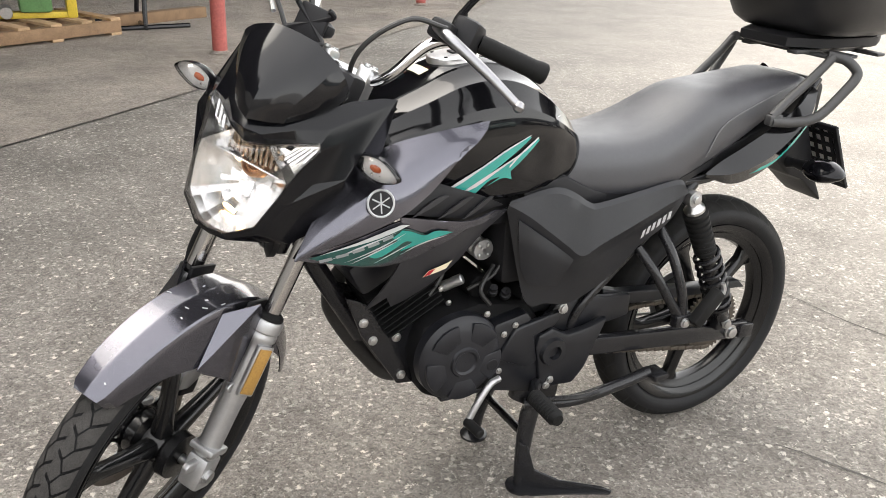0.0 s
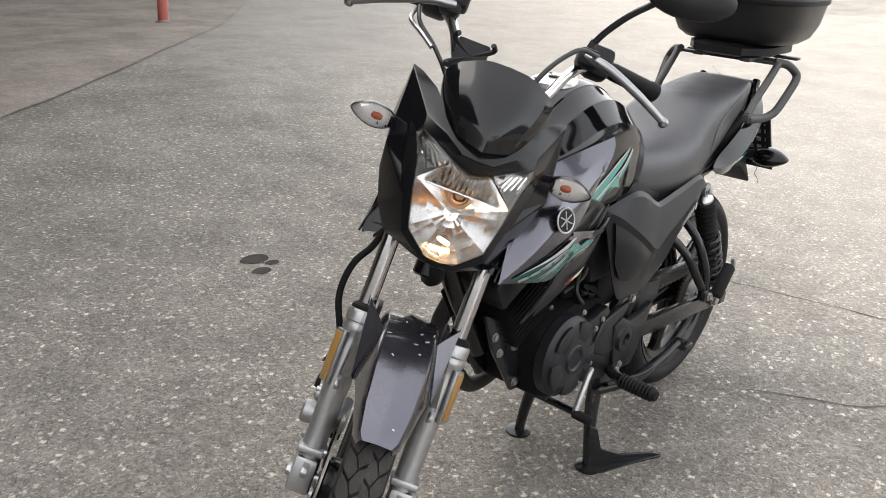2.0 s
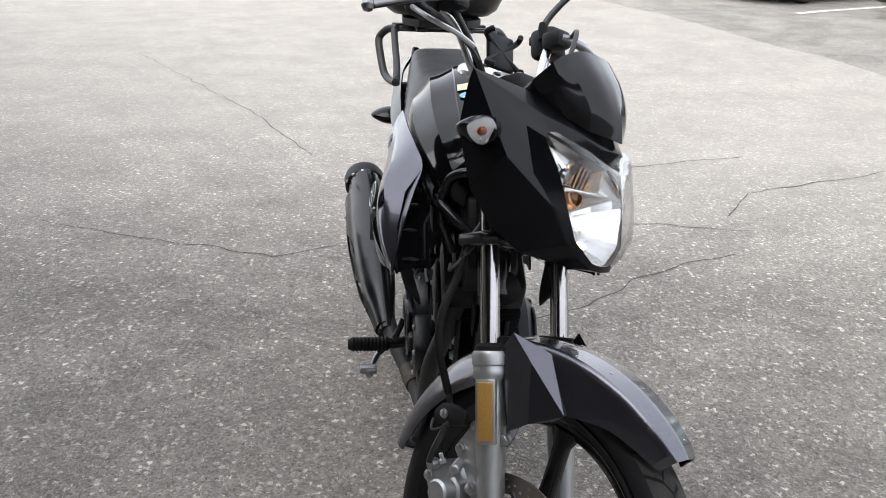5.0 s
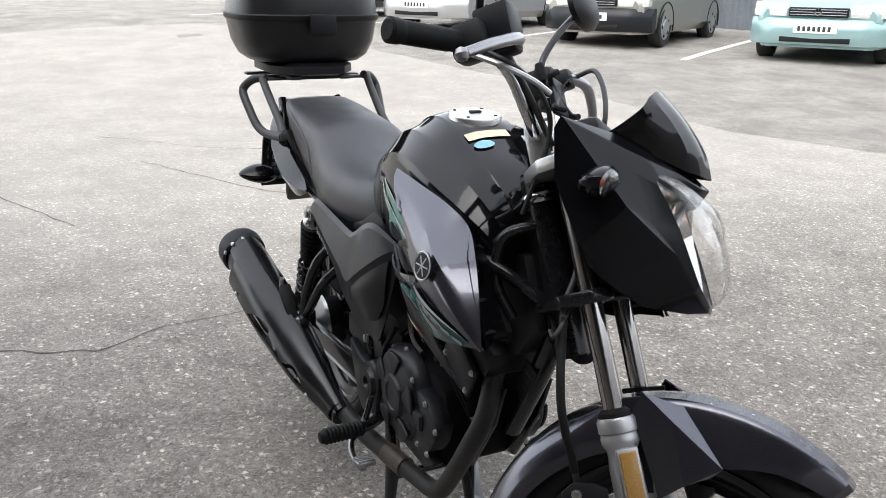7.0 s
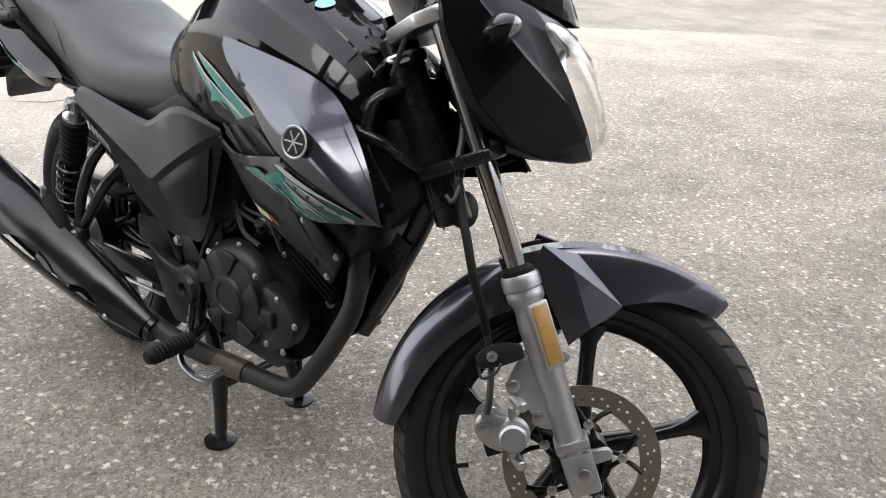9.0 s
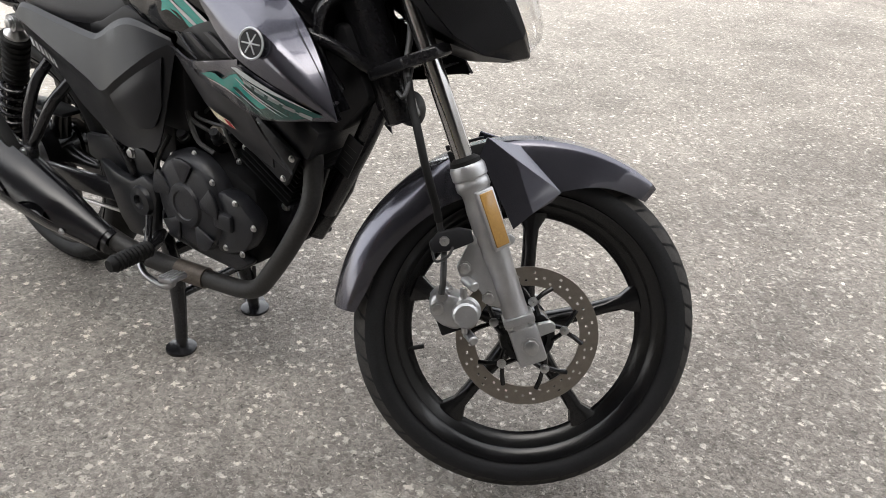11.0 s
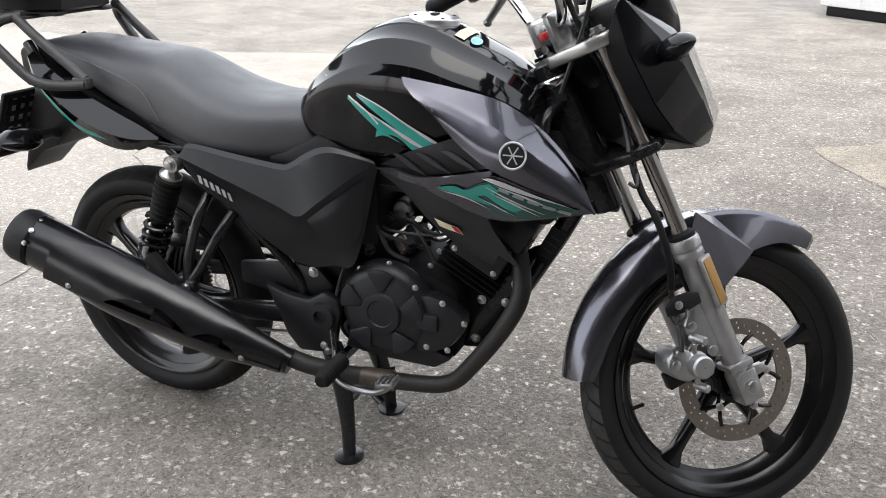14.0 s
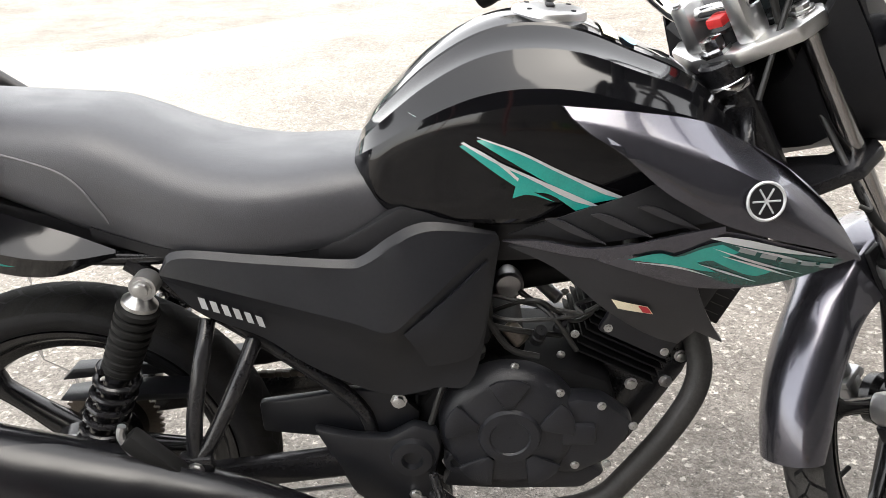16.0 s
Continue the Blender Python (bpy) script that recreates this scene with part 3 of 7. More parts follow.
# ---- the row of parked cars ----
AX = Vector((-0.53, 0.85, 0)).normalized()
GLASSC = material("car_window", (0.02, 0.024, 0.026), 0.05, 0, 0.6, 4, 0.1)
TYREC = material("car_tyre", (0.02, 0.02, 0.02), 0.8, 0, 0, 12, 0.3)
HUB = material("wheel_cover", (0.40, 0.41, 0.42), 0.35, 0.7, 0, 20, 0.1)
LAMP = material("headlamp_glass", (0.72, 0.72, 0.68), 0.12, 0.3, 0.8, 30, 0.15)
PLATE = material("white_number_plate", (0.75, 0.75, 0.74), 0.5, 0, 0, 30, 0.08)
BARS = material("plate_ink", (0.03, 0.03, 0.03), 0.6)


def car(name, label, front, paint, bumper, tall=1.48, width=1.68, plate=True, group="parked cars"):
    """A parked family car; its nose is at its origin and it reaches away along -x."""
    t = thing(name, label, "car", (front[0], front[1], rise(*front)), group)
    t.rotation_euler.z = math.atan2(-AX.y, -AX.x)
    w = width / 2

    def ring(x, zb, zs, zt, k, kt):
        return [Vector((x, s * y, z)) for s, y, z in ((-1, w * k * 0.9, zb), (-1, w * k, zb + 0.12), (-1, w * k, zs - 0.06), (-1, w * k * 0.95, zs), (-1, w * kt, zt),
                                                     (1, w * kt, zt), (1, w * k * 0.95, zs), (1, w * k, zs - 0.06), (1, w * k, zb + 0.12), (1, w * k * 0.9, zb))]
    low = [ring(x, 0.2, zs, zs + 0.02, k, k * 0.8) for x, zs, k in ((0.0, 0.66, 0.80), (-0.06, 0.72, 0.88), (-0.3, 0.80, 0.97), (-0.8, 0.90, 1.0), (-1.15, 0.95, 1.0), (-3.4, 0.96, 1.0), (-3.9, 0.95, 0.97), (-4.1, 0.9, 0.9))]
    part("body", skin(low), paint, t, sharp=30)
    roof = [ring(x, 0.93, zs, zs + 0.03, k, k * 0.85) for x, zs, k in ((-0.95, 0.95, 0.92), (-1.75, tall - 0.03, 0.76), (-2.1, tall, 0.75), (-3.1, tall - 0.02, 0.75), (-3.9, 0.99, 0.88))]
    part("cabin", skin(roof), GLASSC, t, "dark glazed cabin", 30)
    part("roof", skin([ring(x, z, z + 0.05, z + 0.06, k, k * 0.9) for x, z, k in ((-1.72, tall - 0.05, 0.765), (-2.1, tall - 0.02, 0.765), (-3.1, tall - 0.04, 0.765), (-3.3, tall - 0.10, 0.77))]), paint, t)
    bump = [[Vector((x + 0.05 * (1 - (y / w) ** 2) - 0.22 * max(0, abs(y / w) - 0.72) / 0.28, y, z)) for x, z in ((-0.1, 0.22), (0.03, 0.24), (0.07, 0.34), (0.07, 0.44), (0.05, 0.52), (0.0, 0.56), (-0.1, 0.56))] for y in np.linspace(-w, w, 17)]
    part("bumper", skin(bump), bumper, t)
    part("air_intake", block(0.095, 0.112, -0.5 * w, 0.5 * w, 0.27, 0.335, 0.006), DARK, t)
    grille = part("grille", block(-0.02, 0.055, -0.42 * w, 0.42 * w, 0.585, 0.70, 0.012), DARK, t)
    for i in range(3):
        part("slat", block(0.05, 0.062, -0.40 * w, 0.40 * w, 0.605 + i * 0.032, 0.614 + i * 0.032, 0.002), HUB, grille)
    part("emblem", lathe([(0.045, 0), (0.045, 0.012), (0.03, 0.014), (0.03, 0.006)], (0.055, 0, 0.645), (1, 0, 0), 20), CHROME, t)
    for s in (-1, 1):
        lamp = [[Vector((x - 0.10 * k * k - 0.015, s * (0.45 * w + (0.50 * w) * k), z)) for x, z in ((-0.08, 0.58), (0.04, 0.585), (0.045, 0.66), (0.0, 0.73 + 0.03 * k), (-0.12, 0.76))] for k in np.linspace(0, 1, 6)]
        part("headlight", skin(lamp), LAMP, t)
        part("mirror", block(-1.35, -1.22, s * (w + 0.02), s * (w + 0.19), 0.98, 1.1, 0.03), paint, t)
        part("side_window", prism([(-1.45, 0.99), (-1.95, tall - 0.12), (-3.2, tall - 0.12), (-3.55, 1.0)], s * (w * 0.93), s * (w * 0.945), bevel=0.002), GLASSC, t)
        for x in (-0.78, -3.28):
            wheel = part("wheel", lathe([(0.18, -0.09), (0.27, -0.095), (0.295, -0.06), (0.295, 0.06), (0.27, 0.095), (0.18, 0.09)], (x, s * (w - 0.10), 0.295), (0, 1, 0), 28), TYREC, t)
            part("hubcap", lathe([(0.19, 0.0), (0.185, s * 0.02), (0.12, s * 0.012), (0.10, s * 0.03), (0.001, s * 0.035)], (x, s * (w - 0.025), 0.295), (0, 1, 0), 24), HUB, wheel)
            for k in range(5):
                a = k * 2 * math.pi / 5
                part("spoke_gap", rod((x + 0.14 * math.cos(a), s * (w - 0.02), 0.295 + 0.14 * math.sin(a)), (x + 0.14 * math.cos(a), s * (w + 0.002), 0.295 + 0.14 * math.sin(a)), 0.026, 8), DARK, wheel)
            part("arch", tube([(x + 0.345 * math.cos(radians(a)), s * (w - 0.004), 0.30 + 0.345 * math.sin(radians(a))) for a in range(-12, 193, 12)], 0.014, 6, 2), DARK, t)
    if plate:
        p = part("number_plate", block(0.122, 0.13, -0.26, 0.26, 0.385, 0.497, 0.003), PLATE, t, "white plate with dark bars")
        for k in range(7):
            part("bar", block(0.13, 0.132, -0.21 + k * 0.06, -0.175 + k * 0.06, 0.41, 0.47, 0.001), BARS, p)
    return t


SILVER = material("silver_car_paint", (0.50, 0.50, 0.50), 0.3, 0.6, 0.7, 3, 0.06)
BEIGE = material("silver_beige_car_paint", (0.36, 0.35, 0.30), 0.3, 0.6, 0.7, 3, 0.06)
TEAL = material("pale_teal_car_paint", (0.30, 0.45, 0.45), 0.28, 0.35, 0.8, 3, 0.06)
GREEN = material("dark_green_car_paint", (0.010, 0.07, 0.062), 0.25, 0.2, 0.8, 3, 0.1)
BLACKC = material("black_car_paint", (0.012, 0.013, 0.015), 0.2, 0.1, 0.9, 3, 0.1)
CROSS = Vector((0.85, 0.53, 0)).normalized()
MID = Vector((-6.85, 8.55, 0)) + CROSS * 0.84 + AX * (-0.78)
for k, name, label, paint, bumper, tall in ((-9.3, "parked_car", "black hatchback parked nose out", BLACKC, DARK, 1.45), (-6.1, "parked_car", "silver hatchback parked nose out", SILVER, SILVER, 1.5),
                                            (-3.05, "parked_car", "silver-beige estate with a black bumper", BEIGE, PLASTIC, 1.45), (0.0, "parked_car", "pale teal estate parked nose out", TEAL, TEAL, 1.5),
                                            (3.1, "parked_car", "dark green hatchback parked nose out", GREEN, GREEN, 1.45), (6.4, "parked_car", "dark grey car parked nose out", BLACKC, BLACKC, 1.5)):
    p = MID + CROSS * k
    car(name, label, (p.x, p.y), paint, bumper, tall)
for k in (-10.9, -7.7, -4.55, -1.5, 1.6, 4.75, 8.0):
    a = MID + CROSS * k - AX * 0.55
    q = [a + CROSS * s * 0.055 + AX * d for s, d in ((-1, 0), (1, 0))]
    rows = [[p + AX * d + Vector((0, 0, rise(p.x + AX.x * d, p.y + AX.y * d) + 0.006)) for p in q] for d in np.linspace(0, 5, 11)]
    tagged(part("parking_line", skin(rows, closed=False, caps=False), LINEP), "worn white painted parking line on asphalt", "road marking", "parking lines", "structure")

# the corrugated fence behind the cars
FENCE = material("grey_sheet_fence", (0.30, 0.32, 0.34), 0.5, 0.4, 0, 2, 0.15)
fa, fb = MID + CROSS * -16 + AX * 5.6, MID + CROSS * 9.5 + AX * 5.6
prof = []
for i in range(int(25.5 / 0.06)):
    p = fa + CROSS * (i * 0.06)
    d = AX * (0.02 if (i // 2) % 2 else -0.02)
    prof.append((p + d, rise(p.x, p.y)))
fence = skin([[p + Vector((0, 0, z + h)) for p, z in prof] for h in (-0.1, 2.2)], closed=False, caps=False)
bmesh.ops.solidify(fence, geom=fence.faces[:], thickness=0.004)
tagged(part("fence", fence, FENCE, sharp=20), "grey corrugated sheet metal fence", "fence", kind="structure")
# the white block at the yard's edge
WHITEW = material("white_wall_paint", (0.70, 0.70, 0.69), 0.6, 0, 0, 2, 0.1, 0.1, 60)
hut = thing("site_cabin", "white sheet-clad site cabin on dark skids", "cabin", (1.47, 10.0, 0))
hut.rotation_euler.z = math.atan2(-1.2, 1.28)
part("wall", block(0, 3.2, 0, 2.4, 0.12, 2.5, 0.02), WHITEW, hut)
part("skid", block(0.05, 3.15, 0.08, 0.2, 0, 0.12, 0.01), DARK, hut)
part("skid", block(0.05, 3.15, 2.2, 2.32, 0, 0.12, 0.01), DARK, hut)
for i in range(8):
    part("rib", block(0.15 + i * 0.42, 0.19 + i * 0.42, -0.015, 0.0, 0.14, 2.48, 0.004), WHITEW, hut)


# ---- the motorcycle: x forward from the rear axle, y to its own left side ----
bike = thing("motorcycle", "black and metallic grey naked motorcycle on its centre stand", "motorcycle")
STEER, RAKE = radians(40), radians(27)
ct, st, cr, sr = math.cos(STEER), math.sin(STEER), math.cos(RAKE), math.sin(RAKE)
# the steered front end: x forward, y left, z up the steering axis
FRONT = Matrix(((ct * cr, -st * cr, -sr, 1.307), (st, ct, 0, 0), (ct * sr, -st * sr, cr, 0.294), (0, 0, 0, 1)))


def front(name, bm, mat, parent=None, label="", sharp=38):
    bm.transform(FRONT)
    return part(name, bm, mat, parent or bike, label, sharp)


def fbolt(at, axis, r, parent):
    b = lathe([(r * 1.35, 0), (r * 1.35, r * 0.25), (r, r * 0.3), (r, r * 0.8), (r * 0.8, r * 0.9), (0.0005, r * 0.9)], at, axis, 8)
    return front("bolt", b, STEEL, parent)


def tyre(c, R, half, bead, pitches, reach):
    """A tyre round y: its carcass, the worn tread band, and the grooves cut into the band; R crown radius, half its half width."""
    def at(v, th, out=0.0):
        a, h = v * radians(112), R - bead
        side = abs(a) - radians(90)
        y = half * math.sin(a) if side <= 0 else half * math.copysign(1 - 0.35 * (side / radians(22)) ** 1.5, a)
        r = R - h * 0.62 * (1 - math.cos(a)) if side <= 0 else R - h * 0.62 - h * 0.38 * side / radians(22)
        r += out
        return Vector((c[0] + r * math.cos(th), c[1] + y * (1 + out * 12), c[2] + r * math.sin(th)))
    n, stops = 180, [k / 14 - 1 for k in range(29)]
    carcass, worn, cut = bmesh.new(), bmesh.new(), bmesh.new()
    for b, keep in ((carcass, lambda k: abs(stops[k] + stops[k + 1]) > 2 * reach), (worn, lambda k: abs(stops[k] + stops[k + 1]) <= 2 * reach)):
        vs = [[b.verts.new(at(v, 2 * math.pi * i / n)) for v in stops] for i in range(n)]
        for i in range(n):
            for k in range(28):
                if keep(k):
                    b.faces.new((vs[i][k], vs[i][k + 1], vs[(i + 1) % n][k + 1], vs[(i + 1) % n][k]))
        bmesh.ops.delete(b, geom=[v for v in b.verts if not v.link_faces], context="VERTS")
        bmesh.ops.recalc_face_normals(b, faces=b.faces)
    step = 2 * math.pi / pitches
    w = 0.0030 / R

    def groove(line, th0):
        prev = None
        for v, p in line:
            e = [cut.verts.new(at(v, th0 + p * step + q, 0.0005)) for q in (-w, w)]
            if prev:
                cut.faces.new((prev[0], prev[1], e[1], e[0]))
            prev = e
    for i in range(pitches):
        for s in (-1, 1):
            o = 0.5 if s > 0 else 0.0
            # a zigzag round the tyre, a groove out to the shoulder, and half of a groove across the middle
            groove([(s * (0.16 + 0.13 * k / 3), o + 0.5 * k / 3) for k in range(4)], i * step)
            groove([(s * (0.29 - 0.13 * k / 3), o + 0.5 + 0.5 * k / 3) for k in range(4)], i * step)
            groove([(s * (0.29 + (reach - 0.26) * k / 5), o + 0.5 + 0.45 * k / 5) for k in range(6)], i * step)
            groove([(s * 0.16 * (1 - k / 3), o + 0.25 * k / 3) for k in range(4)], i * step)
    bmesh.ops.solidify(cut, geom=cut.faces[:], thickness=0.0004)
    return carcass, worn, cut


def rim(c, r, half):
    p = [(r, half), (r + 0.010, half + 0.002), (r + 0.012, half - 0.004), (r + 0.004, half - 0.008), (r - 0.006, half - 0.010), (r - 0.020, half - 0.020), (r - 0.032, half - 0.026)]
    prof = [(a, h) for a, h in p] + [(r - 0.036, 0)] + [(a, -h) for a, h in reversed(p)] + [(r - 0.012, -half + 0.012), (r - 0.014, half - 0.012)]
    return lathe(prof, c, (0, 1, 0), 96, closed=True)


def wheel_spoke(c, a, r0, r1, w, y0, y1):
    """A tapered, rounded blade from the hub to the rim."""
    d, q = Vector((math.cos(a), 0, math.sin(a))), Vector((-math.sin(a), 0, math.cos(a)))
    rings = []
    for k in np.linspace(0, 1, 7):
        r = r0 + (r1 - r0) * k
        ww, yy = w * (1.0 - 0.35 * math.sin(k * math.pi * 0.85)) * (1 + 0.9 * max(0, k - 0.85) / 0.15), y0 + (y1 - y0) * k
        rings.append([Vector(c) + d * r + q * (ww * math.cos(t)) + Vector((0, yy * math.copysign(abs(math.sin(t)) ** 0.7, math.sin(t)), 0)) for t in np.linspace(0, 2 * math.pi, 12, endpoint=False)])
    return skin(rings)


def holed_disc(c, r0, r1, y, thick):
    """A brake disc: a flat ring with rows of drilled holes right through it."""
    nr, na = 9, 150
    b = bmesh.new()
    grid = [[b.verts.new((c[0] + r * math.cos(2 * math.pi * i / na), y, c[2] + r * math.sin(2 * math.pi * i / na))) for i in range(na)] for r in np.linspace(r0, r1, nr + 1)]
    for k in range(nr):
        for i in range(na):
            if (k == 2 and i % 10 == 0) or (k == 4 and i % 10 in (3,)) or (k == 6 and i % 10 == 7) or (k == 3 and i % 10 == 6):
                continue
            b.faces.new((grid[k][i], grid[k][(i + 1) % na], grid[k + 1][(i + 1) % na], grid[k + 1][i]))
    bmesh.ops.recalc_face_normals(b, faces=b.faces)
    bmesh.ops.solidify(b, geom=b.faces[:], thickness=thick)
    return b


# front wheel
FC, FR = (0.079, 0.0, -0.004), 0.297
fw = new("front_wheel")
fw.parent = bike
carcass, worn, cut = tyre(FC, FR, 0.038, 0.236, 46, 0.56)
tread_of = front("tyre", carcass, RUBBER, fw, "black road tyre with chevron tread", 30)
tread_band = front("tread", worn, DUSTY, tread_of, "dusty grey tread", 30)
front("tread_groove", cut, RUBBER, tread_band)
front("rim", rim(FC, 0.232, 0.032), RIM, fw, "gloss black cast rim")
for k in range(5):
    front("spoke", wheel_spoke(FC, radians(68 + 72 * k), 0.03, 0.205, 0.019, 0.020, 0.012), RIM, fw)
front("hub", lathe([(0.012, -0.052), (0.045, -0.05), (0.048, -0.03), (0.034, -0.02), (0.034, 0.02), (0.046, 0.03), (0.044, 0.048), (0.012, 0.052)], FC, (0, 1, 0), 32), RIM, fw)
disc = front("brake_disc", holed_disc(FC, 0.089, 0.121, -0.058, 0.004), DISC, fw, "drilled steel brake disc")
for k in range(5):
    m = Matrix.Translation(FC) @ Matrix.Rotation(-radians(72 * k - 8), 4, "Y")
    for s in (-1, 1):
        arm = tube([(0.040, -0.058, s * 0.014), (0.063, -0.059, s * 0.003), (0.078, -0.058, s * 0.016), (0.089, -0.057, s * 0.030)], 0.0042, 8, smooth=False)
        arm.transform(m)
        front("carrier_arm", arm, RIM, disc)
    fbolt(tuple(m @ Vector((0.063, -0.062, 0))), (0, -1, 0), 0.0062, disc)
front("carrier_ring", lathe([(0.034, -0.060), (0.046, -0.060), (0.048, -0.054), (0.034, -0.050)], FC, (0, 1, 0), 32, closed=True), RIM, disc)
front("valve", rod((FC[0] - 0.205, -0.005, FC[2] + 0.03), (FC[0] - 0.175, -0.008, FC[2] + 0.026), 0.004, 8), GRIP, fw)
front("axle", rod((FC[0], -0.108, FC[2]), (FC[0], 0.108, FC[2]), 0.009, 12), STEEL, fw)
fbolt((FC[0], 0.105, FC[2]), (0, 1, 0), 0.013, fw)

# fork
fork = new("fork")
fork.parent = bike
FX = 0.073
for s in (-1, 1):
    y = s * 0.088
    front("stanchion", rod((FX, y, 0.27), (FX, y, 0.715), 0.0158, 24), TUBE, fork, "polished steel fork tube")
    lower = [(0.010, -0.034), (0.020, -0.030), (0.0222, 0.0), (0.0215, 0.06), (0.0222, 0.13), (0.0240, 0.16), (0.0240, 0.236), (0.0222, 0.252), (0.0228, 0.262), (0.0280, 0.270), (0.0280, 0.280), (0.0270, 0.282), (0.0270, 0.286), (0.0290, 0.288), (0.0290, 0.304), (0.0265, 0.309), (0.0165, 0.312)]
    front("slider", lathe(lower, (FX, y, 0), (0, 0, 1), 28, caps=True), ALU, fork, "cast aluminium fork slider")
    front("dust_seal", lathe([(0.0165, 0.30), (0.0255, 0.302), (0.0245, 0.316), (0.0168, 0.322)], (FX, y, 0), (0, 0, 1), 28), GRIP, fork)
    front("axle_lug", block(FX - 0.022, FX + 0.026, y - 0.024 if s < 0 else y - 0.02, y + 0.02 if s < 0 else y + 0.024, -0.036, 0.03, 0.007), ALU, fork)
    fbolt((FC[0], y + s * 0.022, FC[2]), (0, s, 0), 0.012, fork)
    front("lug_ear", prism([(FX + 0.015, 0.0), (FX + 0.052, 0.002), (FX + 0.056, 0.012), (FX + 0.05, 0.02), (FX + 0.015, 0.024)], y - 0.006, y + 0.006, bevel=0.002), ALU, fork)
    front("axle_clamp", block(FX - 0.025, FX + 0.027, y - 0.026, y + 0.026, 0.036, 0.050, 0.004), ALU, fork)
    for x in (-0.018, 0.020):
        fbolt((FX + x, y + s * 0.018, 0.036), (0, 0, -1), 0.005, fork)
    front("cable_ear", prism([(FX + 0.014, 0.160), (FX + 0.034, 0.164), (FX + 0.038, 0.172), (FX + 0.032, 0.180), (FX + 0.014, 0.182)], y - 0.004, y + 0.004, bevel=0.002), ALU, fork)
    # reflector on the outer side
    m = Matrix.Translation((FX, y, 0.216)) @ Matrix.Rotation(radians(-s * 28), 4, "Z")
    b = block(-0.0165, 0.0165, s * 0.021, s * 0.031, -0.050, 0.050, 0.003, m)
    r = front("reflector", b, ALU, fork, "amber side reflector in a silver holder")
    front("amber_face", block(-0.0125, 0.0125, s * 0.029, s * 0.0335, -0.045, 0.045, 0.002, m), AMBER, r, "ribbed amber plastic")
    fbolt((FX - 0.028, y + s * 0.004, 0.19), (0, s, 0), 0.007, fork)
front("lower_yoke", prism([(-0.03, -0.05), (-0.03, 0.05), (0.03, 0.118), (0.085, 0.122), (0.108, 0.10), (0.108, 0.075), (0.07, 0.05), (0.07, -0.05), (0.108, -0.075), (0.108, -0.10), (0.085, -0.122), (0.03, -0.118)], 0.478, 0.498, "xy", 0.005), FRAME, fork)
front("upper_yoke", prism([(-0.012, -0.035), (-0.012, 0.035), (0.035, 0.105), (0.075, 0.118), (0.102, 0.10), (0.102, 0.078), (0.06, 0.05), (0.06, -0.05), (0.102, -0.078), (0.102, -0.10), (0.075, -0.118), (0.035, -0.105)], 0.685, 0.708, "xy", 0.005), YOKE, fork, "cast aluminium upper yoke")
for s in (-1, 1):
    fbolt((FX, s * 0.088, 0.712), (0, 0, 1), 0.012, fork)
front("steering_stem", rod((0, 0, 0.40), (0, 0, 0.70), 0.030, 24), FRAME, fork)
front("stem_nut", lathe([(0.022, 0), (0.022, 0.006), (0.015, 0.008), (0.015, 0.022), (0.001, 0.024)], (0, 0, 0.708), (0, 0, 1), 6), CHROME, fork)
front("stem_ring", lathe([(0.034, 0.0), (0.037, 0.004), (0.037, 0.012), (0.034, 0.016), (0.02, 0.016)], (0, 0, 0.655), (0, 0, 1), 24), CHROME, fork)
front("ignition_lock", lathe([(0.022, 0), (0.022, 0.02), (0.018, 0.024), (0.001, 0.024)], (0.035, 0, 0.705), (0, 0, 1), 20), DARK, fork)
front("key_tag", block(0.005, 0.05, -0.022, 0.004, 0.738, 0.752, 0.004), RED, fork, "red key tag")

# brake caliper, mount, hoses
cal = new("brake_caliper")
cal.parent = bike
front("bracket", prism([(0.048, 0.20), (0.066, 0.08), (0.055, 0.070), (0.034, 0.080), (0.030, 0.106), (0.020, 0.128), (0.006, 0.142), (0.006, 0.160), (0.020, 0.172)], -0.098, -0.090, bevel=0.003), ALU, cal)
front("body", prism([(-0.060, 0.100), (-0.052, 0.122), (-0.030, 0.132), (-0.010, 0.116), (0.010, 0.098), (0.006, 0.062), (-0.030, 0.060), (-0.050, 0.078)], -0.108, -0.046, bevel=0.008), ALU, cal)
front("piston_housing", lathe([(0.001, 0.0), (0.018, 0.0), (0.0215, 0.004), (0.0215, 0.026), (0.026, 0.030)], (-0.004, -0.134, 0.085), (0, 1, 0), 28), ALU, cal)
front("pin_boss", rod((0.012, -0.090, 0.133), (0.024, -0.120, 0.122), 0.0085, 14, bevel=0.002), ALU, cal)
front("pin_boss", rod((-0.014, -0.085, 0.044), (-0.006, -0.116, 0.036), 0.0080, 14, bevel=0.002), ALU, cal)
front("slide_pin", rod((0.006, -0.104, 0.124), (-0.016, -0.104, 0.050), 0.0055, 10), STEEL, cal)
front("banjo", lathe([(0.001, 0), (0.0085, 0), (0.010, 0.004), (0.010, 0.014)], (-0.030, -0.122, 0.126), (0, 1, 0), 14), STEEL, cal)
front("bleed_nipple", lathe([(0.0055, 0), (0.0055, 0.006), (0.0035, 0.007), (0.0035, 0.016), (0.001, 0.017)], (-0.016, -0.105, 0.128), (-0.1, -0.3, 1), 10), STEEL, cal)
front("pad", block(-0.056, -0.010, -0.072, -0.048, 0.048, 0.080, 0.003), DARK, cal)
fbolt((-0.044, -0.108, 0.106), (0, -1, 0), 0.0085, cal)
